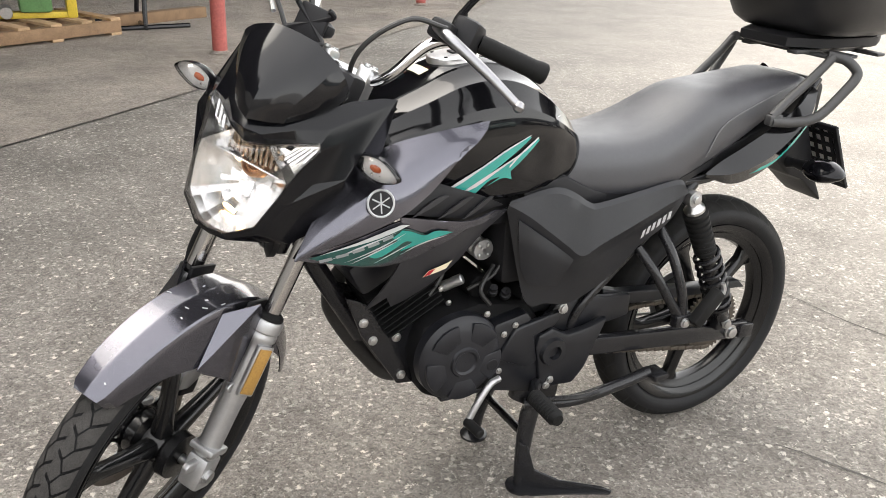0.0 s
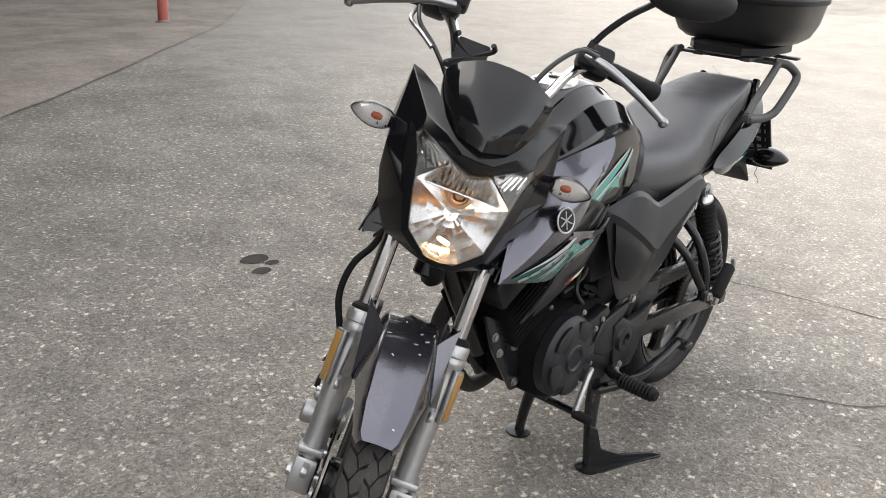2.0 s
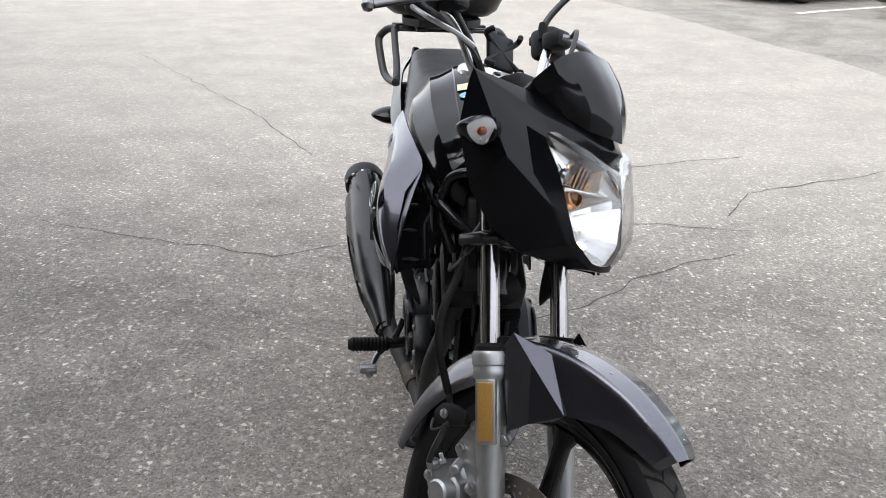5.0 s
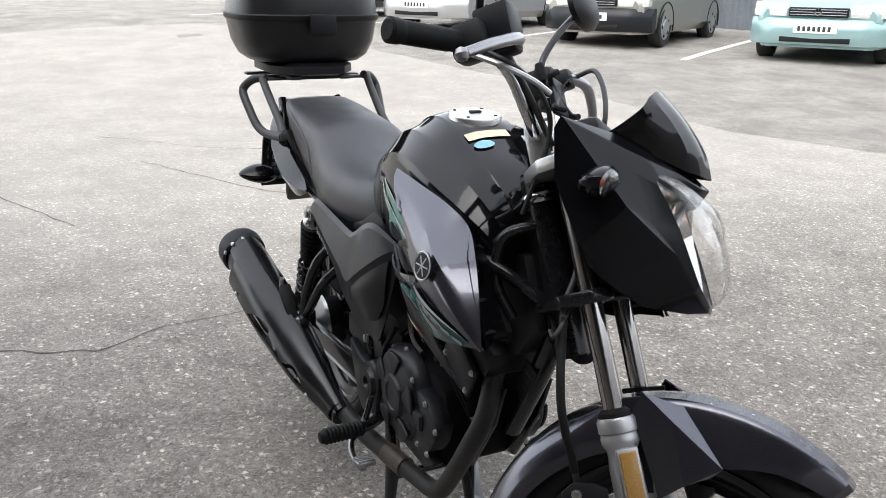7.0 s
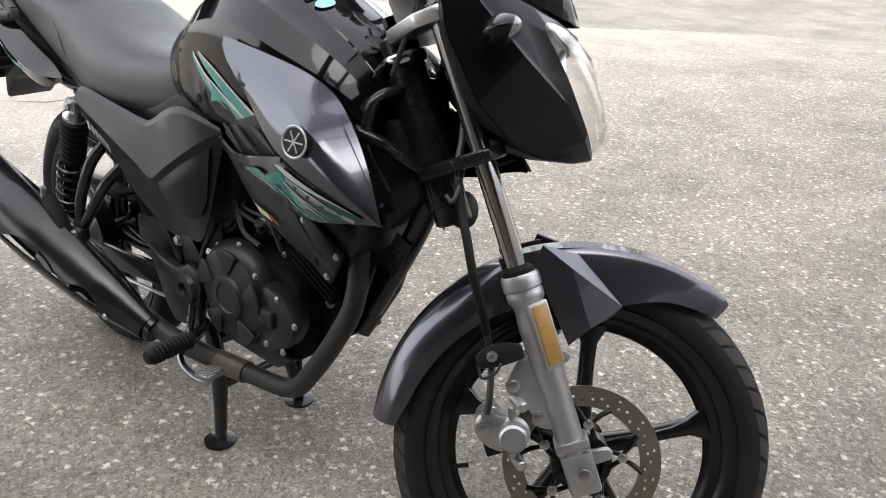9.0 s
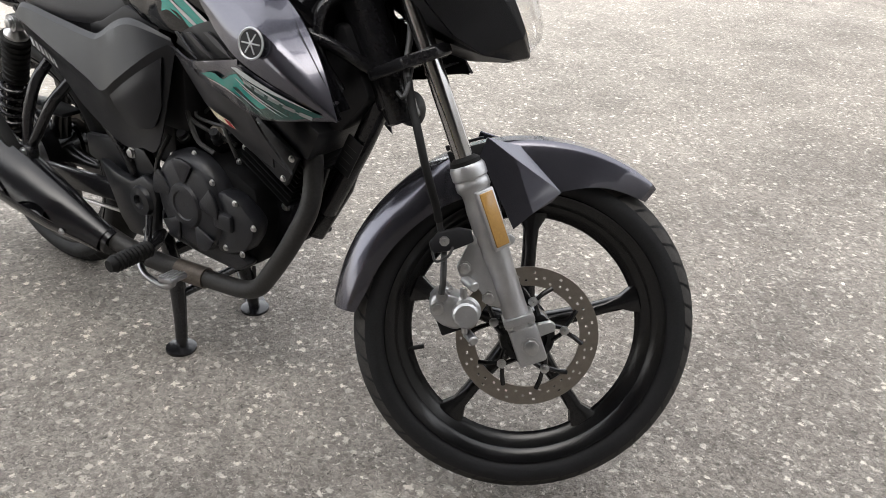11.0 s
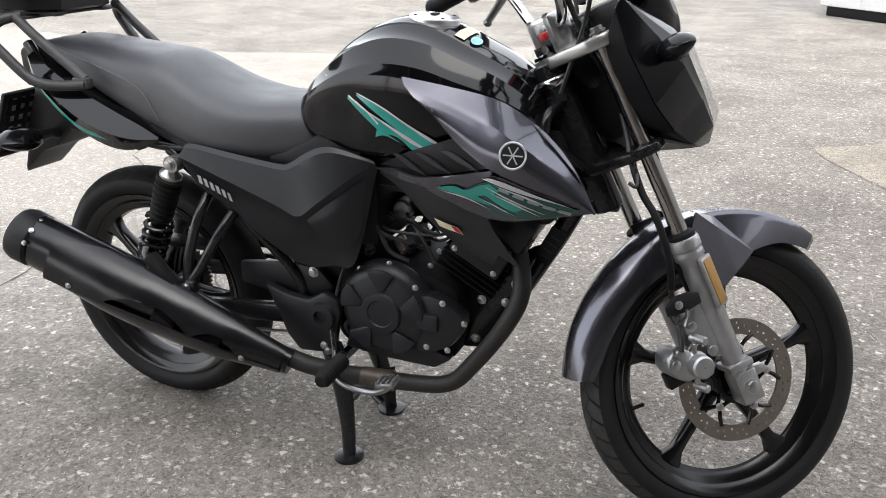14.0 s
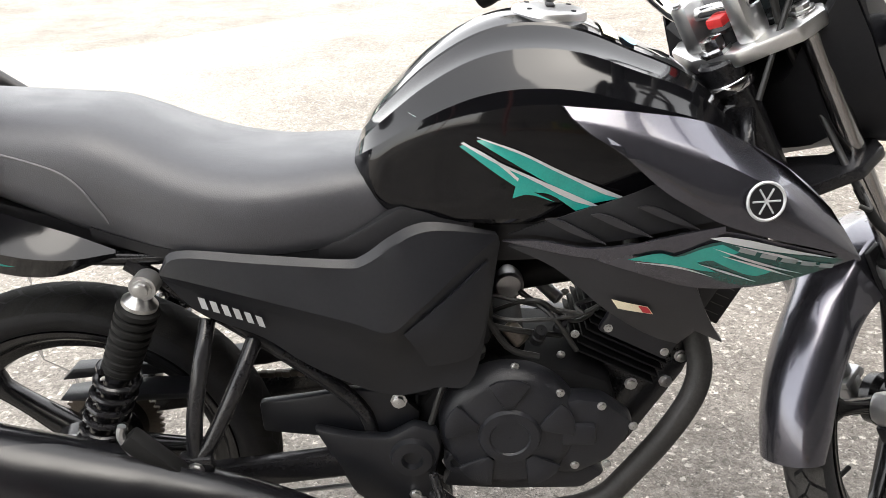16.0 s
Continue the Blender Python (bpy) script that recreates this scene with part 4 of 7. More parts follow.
for x, z in ((0.018, 0.153), (0.039, 0.093)):
    fbolt((x, -0.097, z), (0, -1, 0), 0.0085, cal)
front("brake_hose", tube([(-0.030, -0.124, 0.130), (-0.018, -0.122, 0.155), (-0.002, -0.106, 0.20), (0.002, -0.108, 0.228), (0.008, -0.126, 0.268), (0.011, -0.141, 0.306), (0.014, -0.144, 0.343), (0.019, -0.136, 0.384), (0.022, -0.116, 0.42), (0.032, -0.100, 0.478), (0.056, -0.076, 0.53), (0.075, -0.056, 0.60), (0.060, -0.060, 0.70), (0.045, -0.09, 0.80), (0.035, -0.13, 0.87)], 0.0052, 10), CABLE, cal, "black brake hose")
front("hose_sleeve", tube([(0.004, -0.114, 0.242), (0.008, -0.126, 0.268), (0.011, -0.141, 0.306), (0.014, -0.144, 0.343), (0.019, -0.136, 0.384), (0.022, -0.116, 0.42), (0.030, -0.103, 0.465)], 0.0066, 10), GRIP, cal)
front("hose_guide", tube([(0.045, -0.090, 0.485), (0.026, -0.112, 0.452), (0.014, -0.120, 0.440), (0.008, -0.112, 0.450)], 0.0035, 8), CABLE, cal)
front("hose_clip", prism([(-0.024, 0.196), (-0.022, 0.214), (-0.002, 0.226), (0.030, 0.222), (0.048, 0.212), (0.046, 0.192), (0.010, 0.190)], -0.120, -0.110, bevel=0.003), DARK, cal)
fbolt((0.002, -0.120, 0.209), (0, -1, 0), 0.0062, cal)
front("clip_wire", tube([(-0.022, -0.122, 0.200), (-0.020, -0.128, 0.184), (0.000, -0.128, 0.186), (0.012, -0.122, 0.196)], 0.0022, 6), CABLE, cal)

# front mudguard
MG = [(30, 0.319, 0.028, 0.0), (32, 0.321, 0.036, 0.005), (40, 0.321, 0.044, 0.014), (46, 0.321, 0.046, 0.022), (54, 0.321, 0.049, 0.038), (60, 0.321, 0.050, 0.050), (66, 0.321, 0.051, 0.050), (76, 0.322, 0.052, 0.050), (84, 0.323, 0.053, 0.048), (92, 0.323, 0.055, 0.044),
      (104, 0.323, 0.057, 0.036), (118, 0.322, 0.058, 0.030), (132, 0.322, 0.057, 0.024), (145, 0.322, 0.055, 0.018), (153, 0.322, 0.050, 0.008)]


def mudguard(u, v):
    a = 30 + u * 123
    k = [m[0] for m in MG]
    r, w, drop = (float(np.interp(a, k, [m[i] for m in MG])) for i in (1, 2, 3))
    s = (v - 0.5) * 2
    e = abs(s)
    edge = 0.82 - 0.14 * smoothstep(95, 125, a)
    if e < 0.46:
        y, rr = w * edge * e / 0.46, r + 0.0085 + 0.0045 * (1 - e / 0.46)
    elif e < 0.62:
        k1 = (e - 0.46) / 0.16
        y, rr = w * (edge + (0.94 - edge) * k1), r + 0.0085 * (1 - k1 ** 1.2)
    else:
        k2 = (e - 0.62) / 0.38
        y, rr = w * (0.94 + 0.06 * math.sin(k2 * math.pi / 2)), r - 0.008 * k2 - (drop + 0.012) * k2
        y += 0.036 * (drop / 0.12) * k2
    round_off = smoothstep(90, 112, a)
    arc = e * math.pi * 0.53
    y += (w * math.sin(arc) - y) * round_off
    rr += (r + 0.012 - (0.030 + drop) * (1 - math.cos(arc)) - rr) * round_off
    return (FC[0] + rr * math.cos(radians(a)), math.copysign(y, s), FC[2] + rr * math.sin(radians(a)))


mud = front("front_mudguard", sheet(mudguard, 60, 44, 0.003), GREY, None, "glossy metallic grey front mudguard", 24)
for s in (-1, 1):
    # faceted wing beside the fork: a bright upper facet and a steep outer face with a crease
    S, K, A, R1, R2, Q, Z = (0.119, 0.084, 0.338), (0.166, 0.050, 0.305), (0.205, 0.070, 0.214), (0.150, 0.0790, 0.292), (0.150, 0.088, 0.200), (0.112, 0.092, 0.186), (0.098, 0.086, 0.315)
    wing = bmesh.new()
    vs = {k: wing.verts.new((p[0], s * p[1], p[2])) for k, p in (("S", S), ("K", K), ("A", A), ("R", R1), ("T", R2), ("Q", Q), ("Z", Z), ("L", (0.186, 0.074, 0.205)))}
    for names in ("SKR", "RKA", "RAT", "ALT", "SRTQZ"):
        wing.faces.new([vs[c] for c in names])
    bmesh.ops.recalc_face_normals(wing, faces=wing.faces)
    if sum(f.normal.y * f.calc_area() for f in wing.faces) * s < 0:
        bmesh.ops.reverse_faces(wing, faces=wing.faces)
    bmesh.ops.solidify(wing, geom=wing.faces[:], thickness=0.003)
    front("side_wing", wing, GREY, mud, "", 8)
    front("stay", prism([(0.05, 0.20), (0.10, 0.19), (0.12, 0.33), (0.05, 0.335)], s * 0.060, s * 0.068, bevel=0.002), DARK, mud)

for a, y, n, w in ((70, 0.030, 0.009, 0.0012), (73, 0.018, 0.006, 0.0016), (66, 0.012, 0.007, 0.001), (76, 0.040, 0.010, 0.001), (62, 0.022, 0.004, 0.0012), (78, -0.012, 0.006, 0.0012), (58, -0.020, 0.005, 0.001), (35, 0.016, 0.004, 0.0012), (68, -0.036, 0.008, 0.0009)):
    r, half = (float(np.interp(a, [m[0] for m in MG], [m[i] for m in MG])) for i in (1, 2))
    e = abs(y) / (half * 0.82)
    r += 0.0089 + 0.0045 * (1 - e)
    at = Matrix.Translation((FC[0] + r * math.cos(radians(a)), y, FC[2] + r * math.sin(radians(a)))) @ Matrix.Rotation(radians(90 - a), 4, "Y") @ Matrix.Rotation(radians(a * 7), 4, "Z")
    front("paint_chip", block(-n / 2, n / 2, -w, w, -0.0004, 0.0004, 0.0002, at, seg=1), SILVERINK, mud)

# headlight unit: it sits a little askew on the fork
HEAD = Matrix.Translation((0.10, -0.010, 0)) @ Matrix.Rotation(radians(3.5), 4, "Z") @ Matrix.Translation((-0.10, 0, 0))


def headed(name, bm, mat, parent=None, label="", sharp=38):
    bm.transform(HEAD)
    return front(name, bm, mat, parent, label, sharp)


def mirror_ring(half):
    """A closed ring from points given for the left half, top to bottom, both ends on the middle."""
    return [Vector(p) for p in half] + [Vector((p[0], -p[1], p[2])) for p in reversed(half[1:-1])]


def facets(points, faces, thick=0.003, bevel=0.0):
    """A faceted shell from named corners of the left half, and its mirror image."""
    b = bmesh.new()
    vs = {}
    for s in (1, -1):
        for k, (x, y, z) in points.items():
            vs[k, s] = vs[k, 1] if s < 0 and abs(y) < 1e-6 else b.verts.new((x, s * y, z))
        for f in faces:
            b.faces.new([vs[k, s] for k in f.split()])
    bmesh.ops.recalc_face_normals(b, faces=b.faces)
    if bevel:
        bmesh.ops.bevel(b, geom=[e for e in b.edges if len(e.link_faces) == 2 and e.calc_face_angle(0) > radians(9)], offset=bevel, segments=2, affect="EDGES", profile=0.5)
    if sum(f.normal.x * f.calc_area() for f in b.faces) < 0:
        bmesh.ops.reverse_faces(b, faces=b.faces)
    bmesh.ops.solidify(b, geom=b.faces[:], thickness=thick)
    return b


head = new("headlight_unit")
head.parent = bike
COWL = dict(
    A0=(0.243, 0, 0.640), A1=(0.232, 0.034, 0.645), A2=(0.200, 0.070, 0.676), A3=(0.155, 0.098, 0.715), A4=(0.104, 0.128, 0.742),
    B0=(0.262, 0, 0.611), B1=(0.254, 0.027, 0.613), B2=(0.226, 0.062, 0.641), B3=(0.196, 0.100, 0.662), H=(0.098, 0.148, 0.746),
    C0=(0.240, 0, 0.590), C1=(0.236, 0.034, 0.601), C2=(0.220, 0.070, 0.622), E=(0.205, 0.100, 0.638), F=(0.201, 0.106, 0.627), G=(0.210, 0.093, 0.590),
    J=(0.216, 0.085, 0.556), M=(0.219, 0.080, 0.530), N=(0.224, 0.066, 0.474), O=(0.228, 0.026, 0.441), O0=(0.229, 0, 0.438),
    P1=(0.178, 0.121, 0.646), P2=(0.182, 0.108, 0.570), P3=(0.160, 0.147, 0.598),
    Q1=(0.204, 0.091, 0.522), Q2=(0.216, 0.073, 0.465), Q3=(0.224, 0.029, 0.432), Q0=(0.225, 0, 0.429),
    S0=(0.080, 0.141, 0.736), S1=(0.068, 0.152, 0.660), S2=(0.082, 0.142, 0.560), S3=(0.108, 0.124, 0.500), S4=(0.146, 0.100, 0.458), S5=(0.196, 0.042, 0.436), S6=(0.200, 0, 0.434))
cowl = headed("cowl", facets(COWL, (
    "A0 A1 B1 B0", "A1 A2 B2 B1", "A2 A3 B3 B2", "A3 A4 H B3", "B3 H P1", "B0 B1 C1 C0", "B1 B2 C2 C1", "B2 B3 E C2", "B3 P1 F E",
    "F P1 P2 G", "G P2 J", "P2 Q1 M J", "Q1 Q2 N M", "Q2 Q3 O N", "Q3 Q0 O0 O", "H P3 P2 P1", "H S0 S1 P3", "P3 S1 S2", "P3 Q1 P2", "P3 S2 S3 Q1", "Q1 S3 S4 Q2", "Q2 S4 S5 Q3", "Q3 S5 S6 Q0"), 0.003, 0.0022), COWLM, head, "satin black faceted headlight cowl", 25)
rb = mirror_ring([COWL[k] for k in "A0 A1 A2 A3 A4 S0 S1 S2 S3 S4 S5 S6".split()])
headed("back_shell", skin([[p * 0.985 + Vector((0, 0, 0.008)) for p in rb], [Vector((0.06, p.y * 0.55, 0.60 + (p.z - 0.60) * 0.5)) for p in rb]]), DARK, head)
for s in (-1, 1):
    b = lathe([(0.006, 0), (0.006, 0.003), (0.003, 0.0045), (0.0005, 0.0045)], (0.132, s * 0.124, 0.583), (0.25, s, 0), 10)
    headed("cowl_screw", b, STEEL, cowl)

rl = mirror_ring([COWL[k] for k in "C0 C1 C2 E F G J M N O O0".split()])


def in_lens(k, d):
    """The lens outline shrunk towards its middle by k and moved by d."""
    c = Vector((0.225, 0, 0.530))
    return [c + (p - c) * k + Vector((d, 0, 0)) for p in rl]


lens = skin([in_lens(1.0, 0.001), in_lens(0.97, 0.010), in_lens(0.86, 0.024), in_lens(0.66, 0.035), in_lens(0.35, 0.041), in_lens(0.05, 0.043)], caps=False)
lens.faces.new(lens.verts[-len(rl):])
bmesh.ops.recalc_face_normals(lens, faces=lens.faces)
bmesh.ops.solidify(lens, geom=lens.faces[:], thickness=0.002)
# the reflector: a bowl of many small mirrors, each a little askew
MAIN = mirror_ring([COWL[k] for k in "C0 C1 J M N O O0".split()])
BC = Vector((0, 0.524))


def bowl_edge(a):
    """The distance from the bowl's middle to its rim, in the direction a."""
    d, best = Vector((math.cos(a), math.sin(a))), 0.05
    for p, q in zip(MAIN, MAIN[1:] + MAIN[:1]):
        u, w = Vector((p.y, p.z)) - BC, Vector((q.y - p.y, q.z - p.z))
        det = d.x * -w.y + d.y * w.x
        if abs(det) > 1e-9:
            r, k = (u.x * -w.y + u.y * w.x) / det, (d.x * u.y - d.y * u.x) / det
            if r > 0 and -0.001 <= k <= 1.001:
                best = r
    return best


dice = random.Random(7)
bowl = bmesh.new()
NA, RINGS = 32, [0.01, 0.16, 0.30, 0.45, 0.60, 0.75, 0.88, 0.985]
grid = [[None] * NA for _ in RINGS]
for j, f in enumerate(RINGS):
    for i in range(NA):
        a = 2 * math.pi * i / NA
        r = bowl_edge(a) * f
        tilt = dice.uniform(-0.0011, 0.0011) if 1 < j < len(RINGS) - 1 else 0
        grid[j][i] = bowl.verts.new((0.150 + 0.068 * f ** 1.7 + tilt, BC.x + r * math.cos(a), BC.y + r * math.sin(a)))
for j in range(len(RINGS) - 1):
    for i in range(NA):
        bowl.faces.new((grid[j][i], grid[j][(i + 1) % NA], grid[j + 1][(i + 1) % NA], grid[j + 1][i]))
bowl.faces.new(grid[0])
bowl = headed("reflector_bowl", bowl, BOWL, head, "bright faceted chrome reflector bowl", 3)
# the ribbed upper part of the reflector; the copper cap's reflection is put into its colour
for k in range(13):
    y = -0.054 + k * 0.009
    z1 = 0.593 + 0.006 * abs(y) / 0.034 - max(0, abs(y) - 0.040) * 0.6
    headed("rib", rod((0.196 - abs(y) * 0.1, y, 0.560 + abs(y) * 0.12), (0.216 - abs(y) * 0.1, y, z1), 0.0034, 6), RIBM, bowl)
headed("cut_off_step", block(0.176, 0.205, -0.062, 0.062, 0.555, 0.558, 0.001), BOWL, bowl)
for s in (-1, 1):
    # the pointed corner beside the brow, with bright ribs in it
    ear = [COWL[k] for k in "C1 C2 E F G J".split()]
    mid = Vector((0.213, 0.080, 0.605))
    ringA = [Vector(p) + Vector((-0.003, 0, 0)) for p in ear]
    ringB = [mid + (Vector(p) - mid) * 0.82 + Vector((-0.030, 0, 0)) for p in ear]
    b = skin([[Vector((p.x, s * p.y, p.z)) for p in r] for r in (ringA, ringB)])
    b.faces.ensure_lookup_table()
    bmesh.ops.delete(b, geom=[b.faces[-2]], context="FACES_ONLY")
    corner = headed("corner_reflector", b, BOWL, head, "silvered lamp corner", 3)
    for k in range(4):
        headed("rib", tube([(0.205 - 0.003 * k, s * (0.052 + 0.011 * k), 0.582 + 0.005 * k), (0.190, s * (0.070 + 0.008 * k), 0.614 + 0.003 * k)], 0.0030, 6), REFLECT if k % 2 else BOWL, corner)
headed("lens_backing", skin([[p + Vector((-0.002, 0, 0)) for p in in_lens(0.99, 0)], in_lens(0.955, -0.030), in_lens(0.93, -0.034)], caps=False), DARKLAMP, head, "dark inner rim of the lamp")
headed("bulb_holder", lathe([(0.023, -0.010), (0.0235, 0.010), (0.021, 0.016), (0.017, 0.017), (0.015, 0.010), (0.013, 0.010)], (0.166, 0.0, 0.556), (1, 0, 0), 24), COPPER, head, "copper coloured bulb holder")
headed("bulb_shield", lathe([(0.001, 0.006), (0.008, 0.005), (0.011, 0.001), (0.0105, -0.012)], (0.176, 0.0, 0.556), (1, 0, 0), 20), COPPER, head, "copper coloured bulb cap")
headed("bulb", lathe([(0.007, 0), (0.007, 0.016), (0.005, 0.019), (0.0005, 0.02)], (0.158, 0.0, 0.556), (1, 0, 0), 16), GLOW, head, "lit headlight bulb")
# no lamp of its own: a glowing streak for the bulb mirrored low in the bowl
headed("side_light", lathe([(0.0035, 0), (0.004, 0.012), (0.003, 0.022), (0.0005, 0.024)], (0.190, 0.010, 0.472), (0.2, -1, 0.25), 12), GLOW, head, "glowing warm streak standing for the bulb's reflection")
LENSOB = headed("lens", lens, CLEAR, head, "clear plastic headlight lens")
LENSOB.visible_shadow = False

# the fly screen: flat planes that meet in creases
SCREEN = [  # rows from the foot to the top edge, each from the middle outwards
    [(0.268, 0, 0.626), (0.254, 0.026, 0.634), (0.238, 0.046, 0.642), (0.205, 0.070, 0.668), (0.160, 0.086, 0.700), (0.134, 0.080, 0.714)],
    [(0.268, 0, 0.668), (0.262, 0.024, 0.668), (0.246, 0.052, 0.672), (0.212, 0.080, 0.690), (0.165, 0.090, 0.708), (0.136, 0.082, 0.716)],
    [(0.252, 0, 0.724), (0.248, 0.036, 0.724), (0.234, 0.070, 0.718), (0.209, 0.090, 0.716), (0.168, 0.093, 0.718), (0.138, 0.084, 0.718)],
    [(0.226, 0, 0.776), (0.224, 0.040, 0.773), (0.214, 0.078, 0.758), (0.203, 0.096, 0.741), (0.170, 0.094, 0.727), (0.140, 0.084, 0.720)]]
rows = [curve_points(row[:3], 4) + curve_points(row[2:], 4)[1:] for row in SCREEN]
cols = [curve_points([row[k] for row in rows], 4) for k in range(len(rows[0]))]
whole = [[Vector((p.x, -p.y, p.z)) for p in c] for c in cols[:0:-1]] + cols
b = skin(whole, closed=False, caps=False)
bmesh.ops.recalc_face_normals(b, faces=b.faces)
bmesh.ops.solidify(b, geom=b.faces[:], thickness=0.003)
screen = headed("windscreen", b, SMOKE, head, "small glossy black fly screen", 16)
headed("screen_base", prism([(-0.080, 0.70), (-0.06, 0.660), (-0.03, 0.638), (0.03, 0.638), (0.06, 0.660), (0.080, 0.70), (0.06, 0.72), (-0.06, 0.72)], 0.12, 0.205, "yz", 0.006), PLASTIC, head)
headed("instrument_panel", block(0.07, 0.135, -0.080, 0.080, 0.69, 0.755, 0.012), DARK, head, "black instrument housing")
headed("instrument_face", block(0.066, 0.072, -0.070, 0.070, 0.698, 0.748, 0.004), GLASSC, head)


def indicator(name, m, put, parent):
    """A turn signal: a stalk, a drop-shaped black housing, a clear pointed lens with a ribbed reflector and an amber bulb on its +x side."""
    t = new(name)
    t.parent = parent

    def drop(lo, hi, a, c, h, n=8, lean=0.0):
        rings = []
        for k in range(n + 1):
            e = radians(lo + (hi - lo) * k / n)
            ring = []
            for q in np.linspace(0, 2 * math.pi, 28, endpoint=False):
                u = math.cos(q)
                taper = 1 - 0.38 * max(0, u) ** 2
                ring.append(Vector((h * math.sin(e) + lean * math.sin(q) * math.cos(e), 0.060 + a * math.cos(e) * u * (1.15 if u > 0 else 0.95), c * math.cos(e) * math.sin(q) * taper)))
            rings.append(ring)
        return rings
    b = tube([(-0.010, -0.016, -0.004), (-0.008, 0.0, -0.001), (-0.008, 0.030, 0)], [0.014, 0.011, 0.015], 14)
    b.transform(m), put("stalk", b, DARK, t)
    b = skin(drop(22, -88, 0.044, 0.026, 0.032, lean=0.008), caps=False)
    b.transform(m), put("housing", b, COWLM, t)
    b = skin(drop(14, 88, 0.0428, 0.0248, 0.030, lean=0.008), caps=False)
    bmesh.ops.recalc_face_normals(b, faces=b.faces)
    bmesh.ops.solidify(b, geom=b.faces[:], thickness=0.0014)
    b.transform(m)
    put("lens", b, CLEAR, t, "clear lens").visible_shadow = False
    b = skin([drop(0, 4, 0.042, 0.0245, 0.0, 1, 0.008)[1], [p + Vector((-0.010, 0, 0)) for p in drop(0, 4, 0.034, 0.019, 0.0, 1, 0.008)[1]], [p + Vector((-0.015, 0, 0)) for p in drop(0, 4, 0.010, 0.006, 0.0, 1)[1]]])
    b.transform(m), put("reflector", b, FROST, t)
    for k in range(4):
        y = 0.034 + k * 0.017
        h = 0.017 - 0.004 * max(0, k - 1)
        b = rod((-0.006, y, -h), (-0.006, y, h), 0.0028, 6)
        b.transform(m), put("reflector_rib", b, REFLECT, t)
    b = lathe([(0.001, -0.013), (0.007, -0.010), (0.009, -0.001), (0.0085, 0.003), (0.006, 0.010), (0.001, 0.012)], (-0.003, 0.056, 0), (0.2, 1, 0), 14)
    b.transform(m), put("bulb", b, ORANGE, t, "amber bulb")
    return t


for s in (-1, 1):
    indicator("front_indicator", Matrix.Translation((0.136, s * 0.127, 0.636)) @ Matrix.Diagonal((0.9, s * 0.88, 0.88, 1)) @ Matrix.Rotation(radians(14), 4, "Y"), headed, bike)

# handlebar, grips, levers, switches
bars = new("handlebar")
bars.parent = bike
for s in (-1, 1):
    front("bar", tube([(0.03, 0, 0.755), (0.03, s * 0.055, 0.757), (0.032, s * 0.085, 0.785), (0.025, s * 0.115, 0.850), (0.005, s * 0.150, 0.882), (-0.03, s * 0.20, 0.898), (-0.072, s * 0.300, 0.902)], 0.0098, 14), CHROME, bars, "bent chrome handlebar tube")
    front("clamp", block(0.008, 0.052, s * 0.028, s * 0.056, 0.705, 0.778, 0.008), YOKE, bars)
    for x in (0.014, 0.046):
        fbolt((x, s * 0.042, 0.776), (0, 0, 1), 0.006, bars)
    grip = [(0.0165, 0.0), (0.0165, 0.01), *[(0.0165 + 0.0012 * (k % 2), 0.014 + k * 0.004) for k in range(24)], (0.019, 0.114), (0.019, 0.126), (0.014, 0.130), (0.001, 0.130)]
    front("grip", lathe(grip, (-0.022, s * 0.185, 0.897), Vector((-0.40, s * 0.915, 0.03)).normalized(), 24), GRIP, bars, "ribbed black rubber grip")
    sw = front("switch_housing", block(-0.035, 0.022, s * 0.138, s * 0.188, 0.866, 0.926, 0.012), DARK, bars)
    front("button", block(-0.045, -0.033, s * 0.150, s * 0.178, 0.90, 0.918, 0.003), PLASTIC, sw)
    front("lever_perch", block(0.015, 0.058, s * 0.115, s * 0.155, 0.868, 0.902, 0.008), DARK, bars)
    front("lever", tube([(0.05, s * 0.130, 0.886), (0.068, s * 0.175, 0.874), (0.055, s * 0.245, 0.852), (0.034, s * 0.305, 0.830)], [0.0095, 0.009, 0.008, 0.007], 12, flat=1.2), LEVERM, bars, "polished alloy lever")
    front("lever_ball", lathe([(0.001, -0.0105), (0.0075, -0.0075), (0.0105, 0), (0.0075, 0.0075), (0.001, 0.0105)], (0.032, s * 0.312, 0.827), (0, 0, 1), 16), LEVERM, bars)
front("master_cylinder", block(0.0, 0.06, -0.165, -0.105, 0.885, 0.945, 0.008), DARK, bars, "black brake fluid reservoir")
front("clutch_cable", tube([(0.06, 0.15, 0.89), (0.11, 0.10, 0.87), (0.12, 0.05, 0.78), (0.06, 0.06, 0.66), (0.0, 0.06, 0.55)], 0.0045, 8), CABLE, bars)
front("throttle_cable", tube([(0.02, -0.19, 0.868), (0.06, -0.175, 0.83), (0.075, -0.13, 0.79), (0.06, -0.09, 0.74), (-0.02, -0.05, 0.64)], 0.0042, 8), CABLE, bars)
front("throttle_elbow", tube([(0.0, -0.195, 0.868), (0.045, -0.195, 0.835), (0.075, -0.165, 0.81), (0.09, -0.14, 0.79)], 0.0045, 8), STEEL, bars)
holder = new("phone_holder")
holder.parent = bike
front("ball_mount", lathe([(0.001, -0.014), (0.012, -0.008), (0.014, 0), (0.012, 0.008), (0.001, 0.014)], (0.055, -0.05, 0.80), (0, 0, 1), 14), DARK, holder)
front("cradle", block(0.075, 0.085, -0.10, -0.04, 0.77, 0.83, 0.004), DARK, holder)
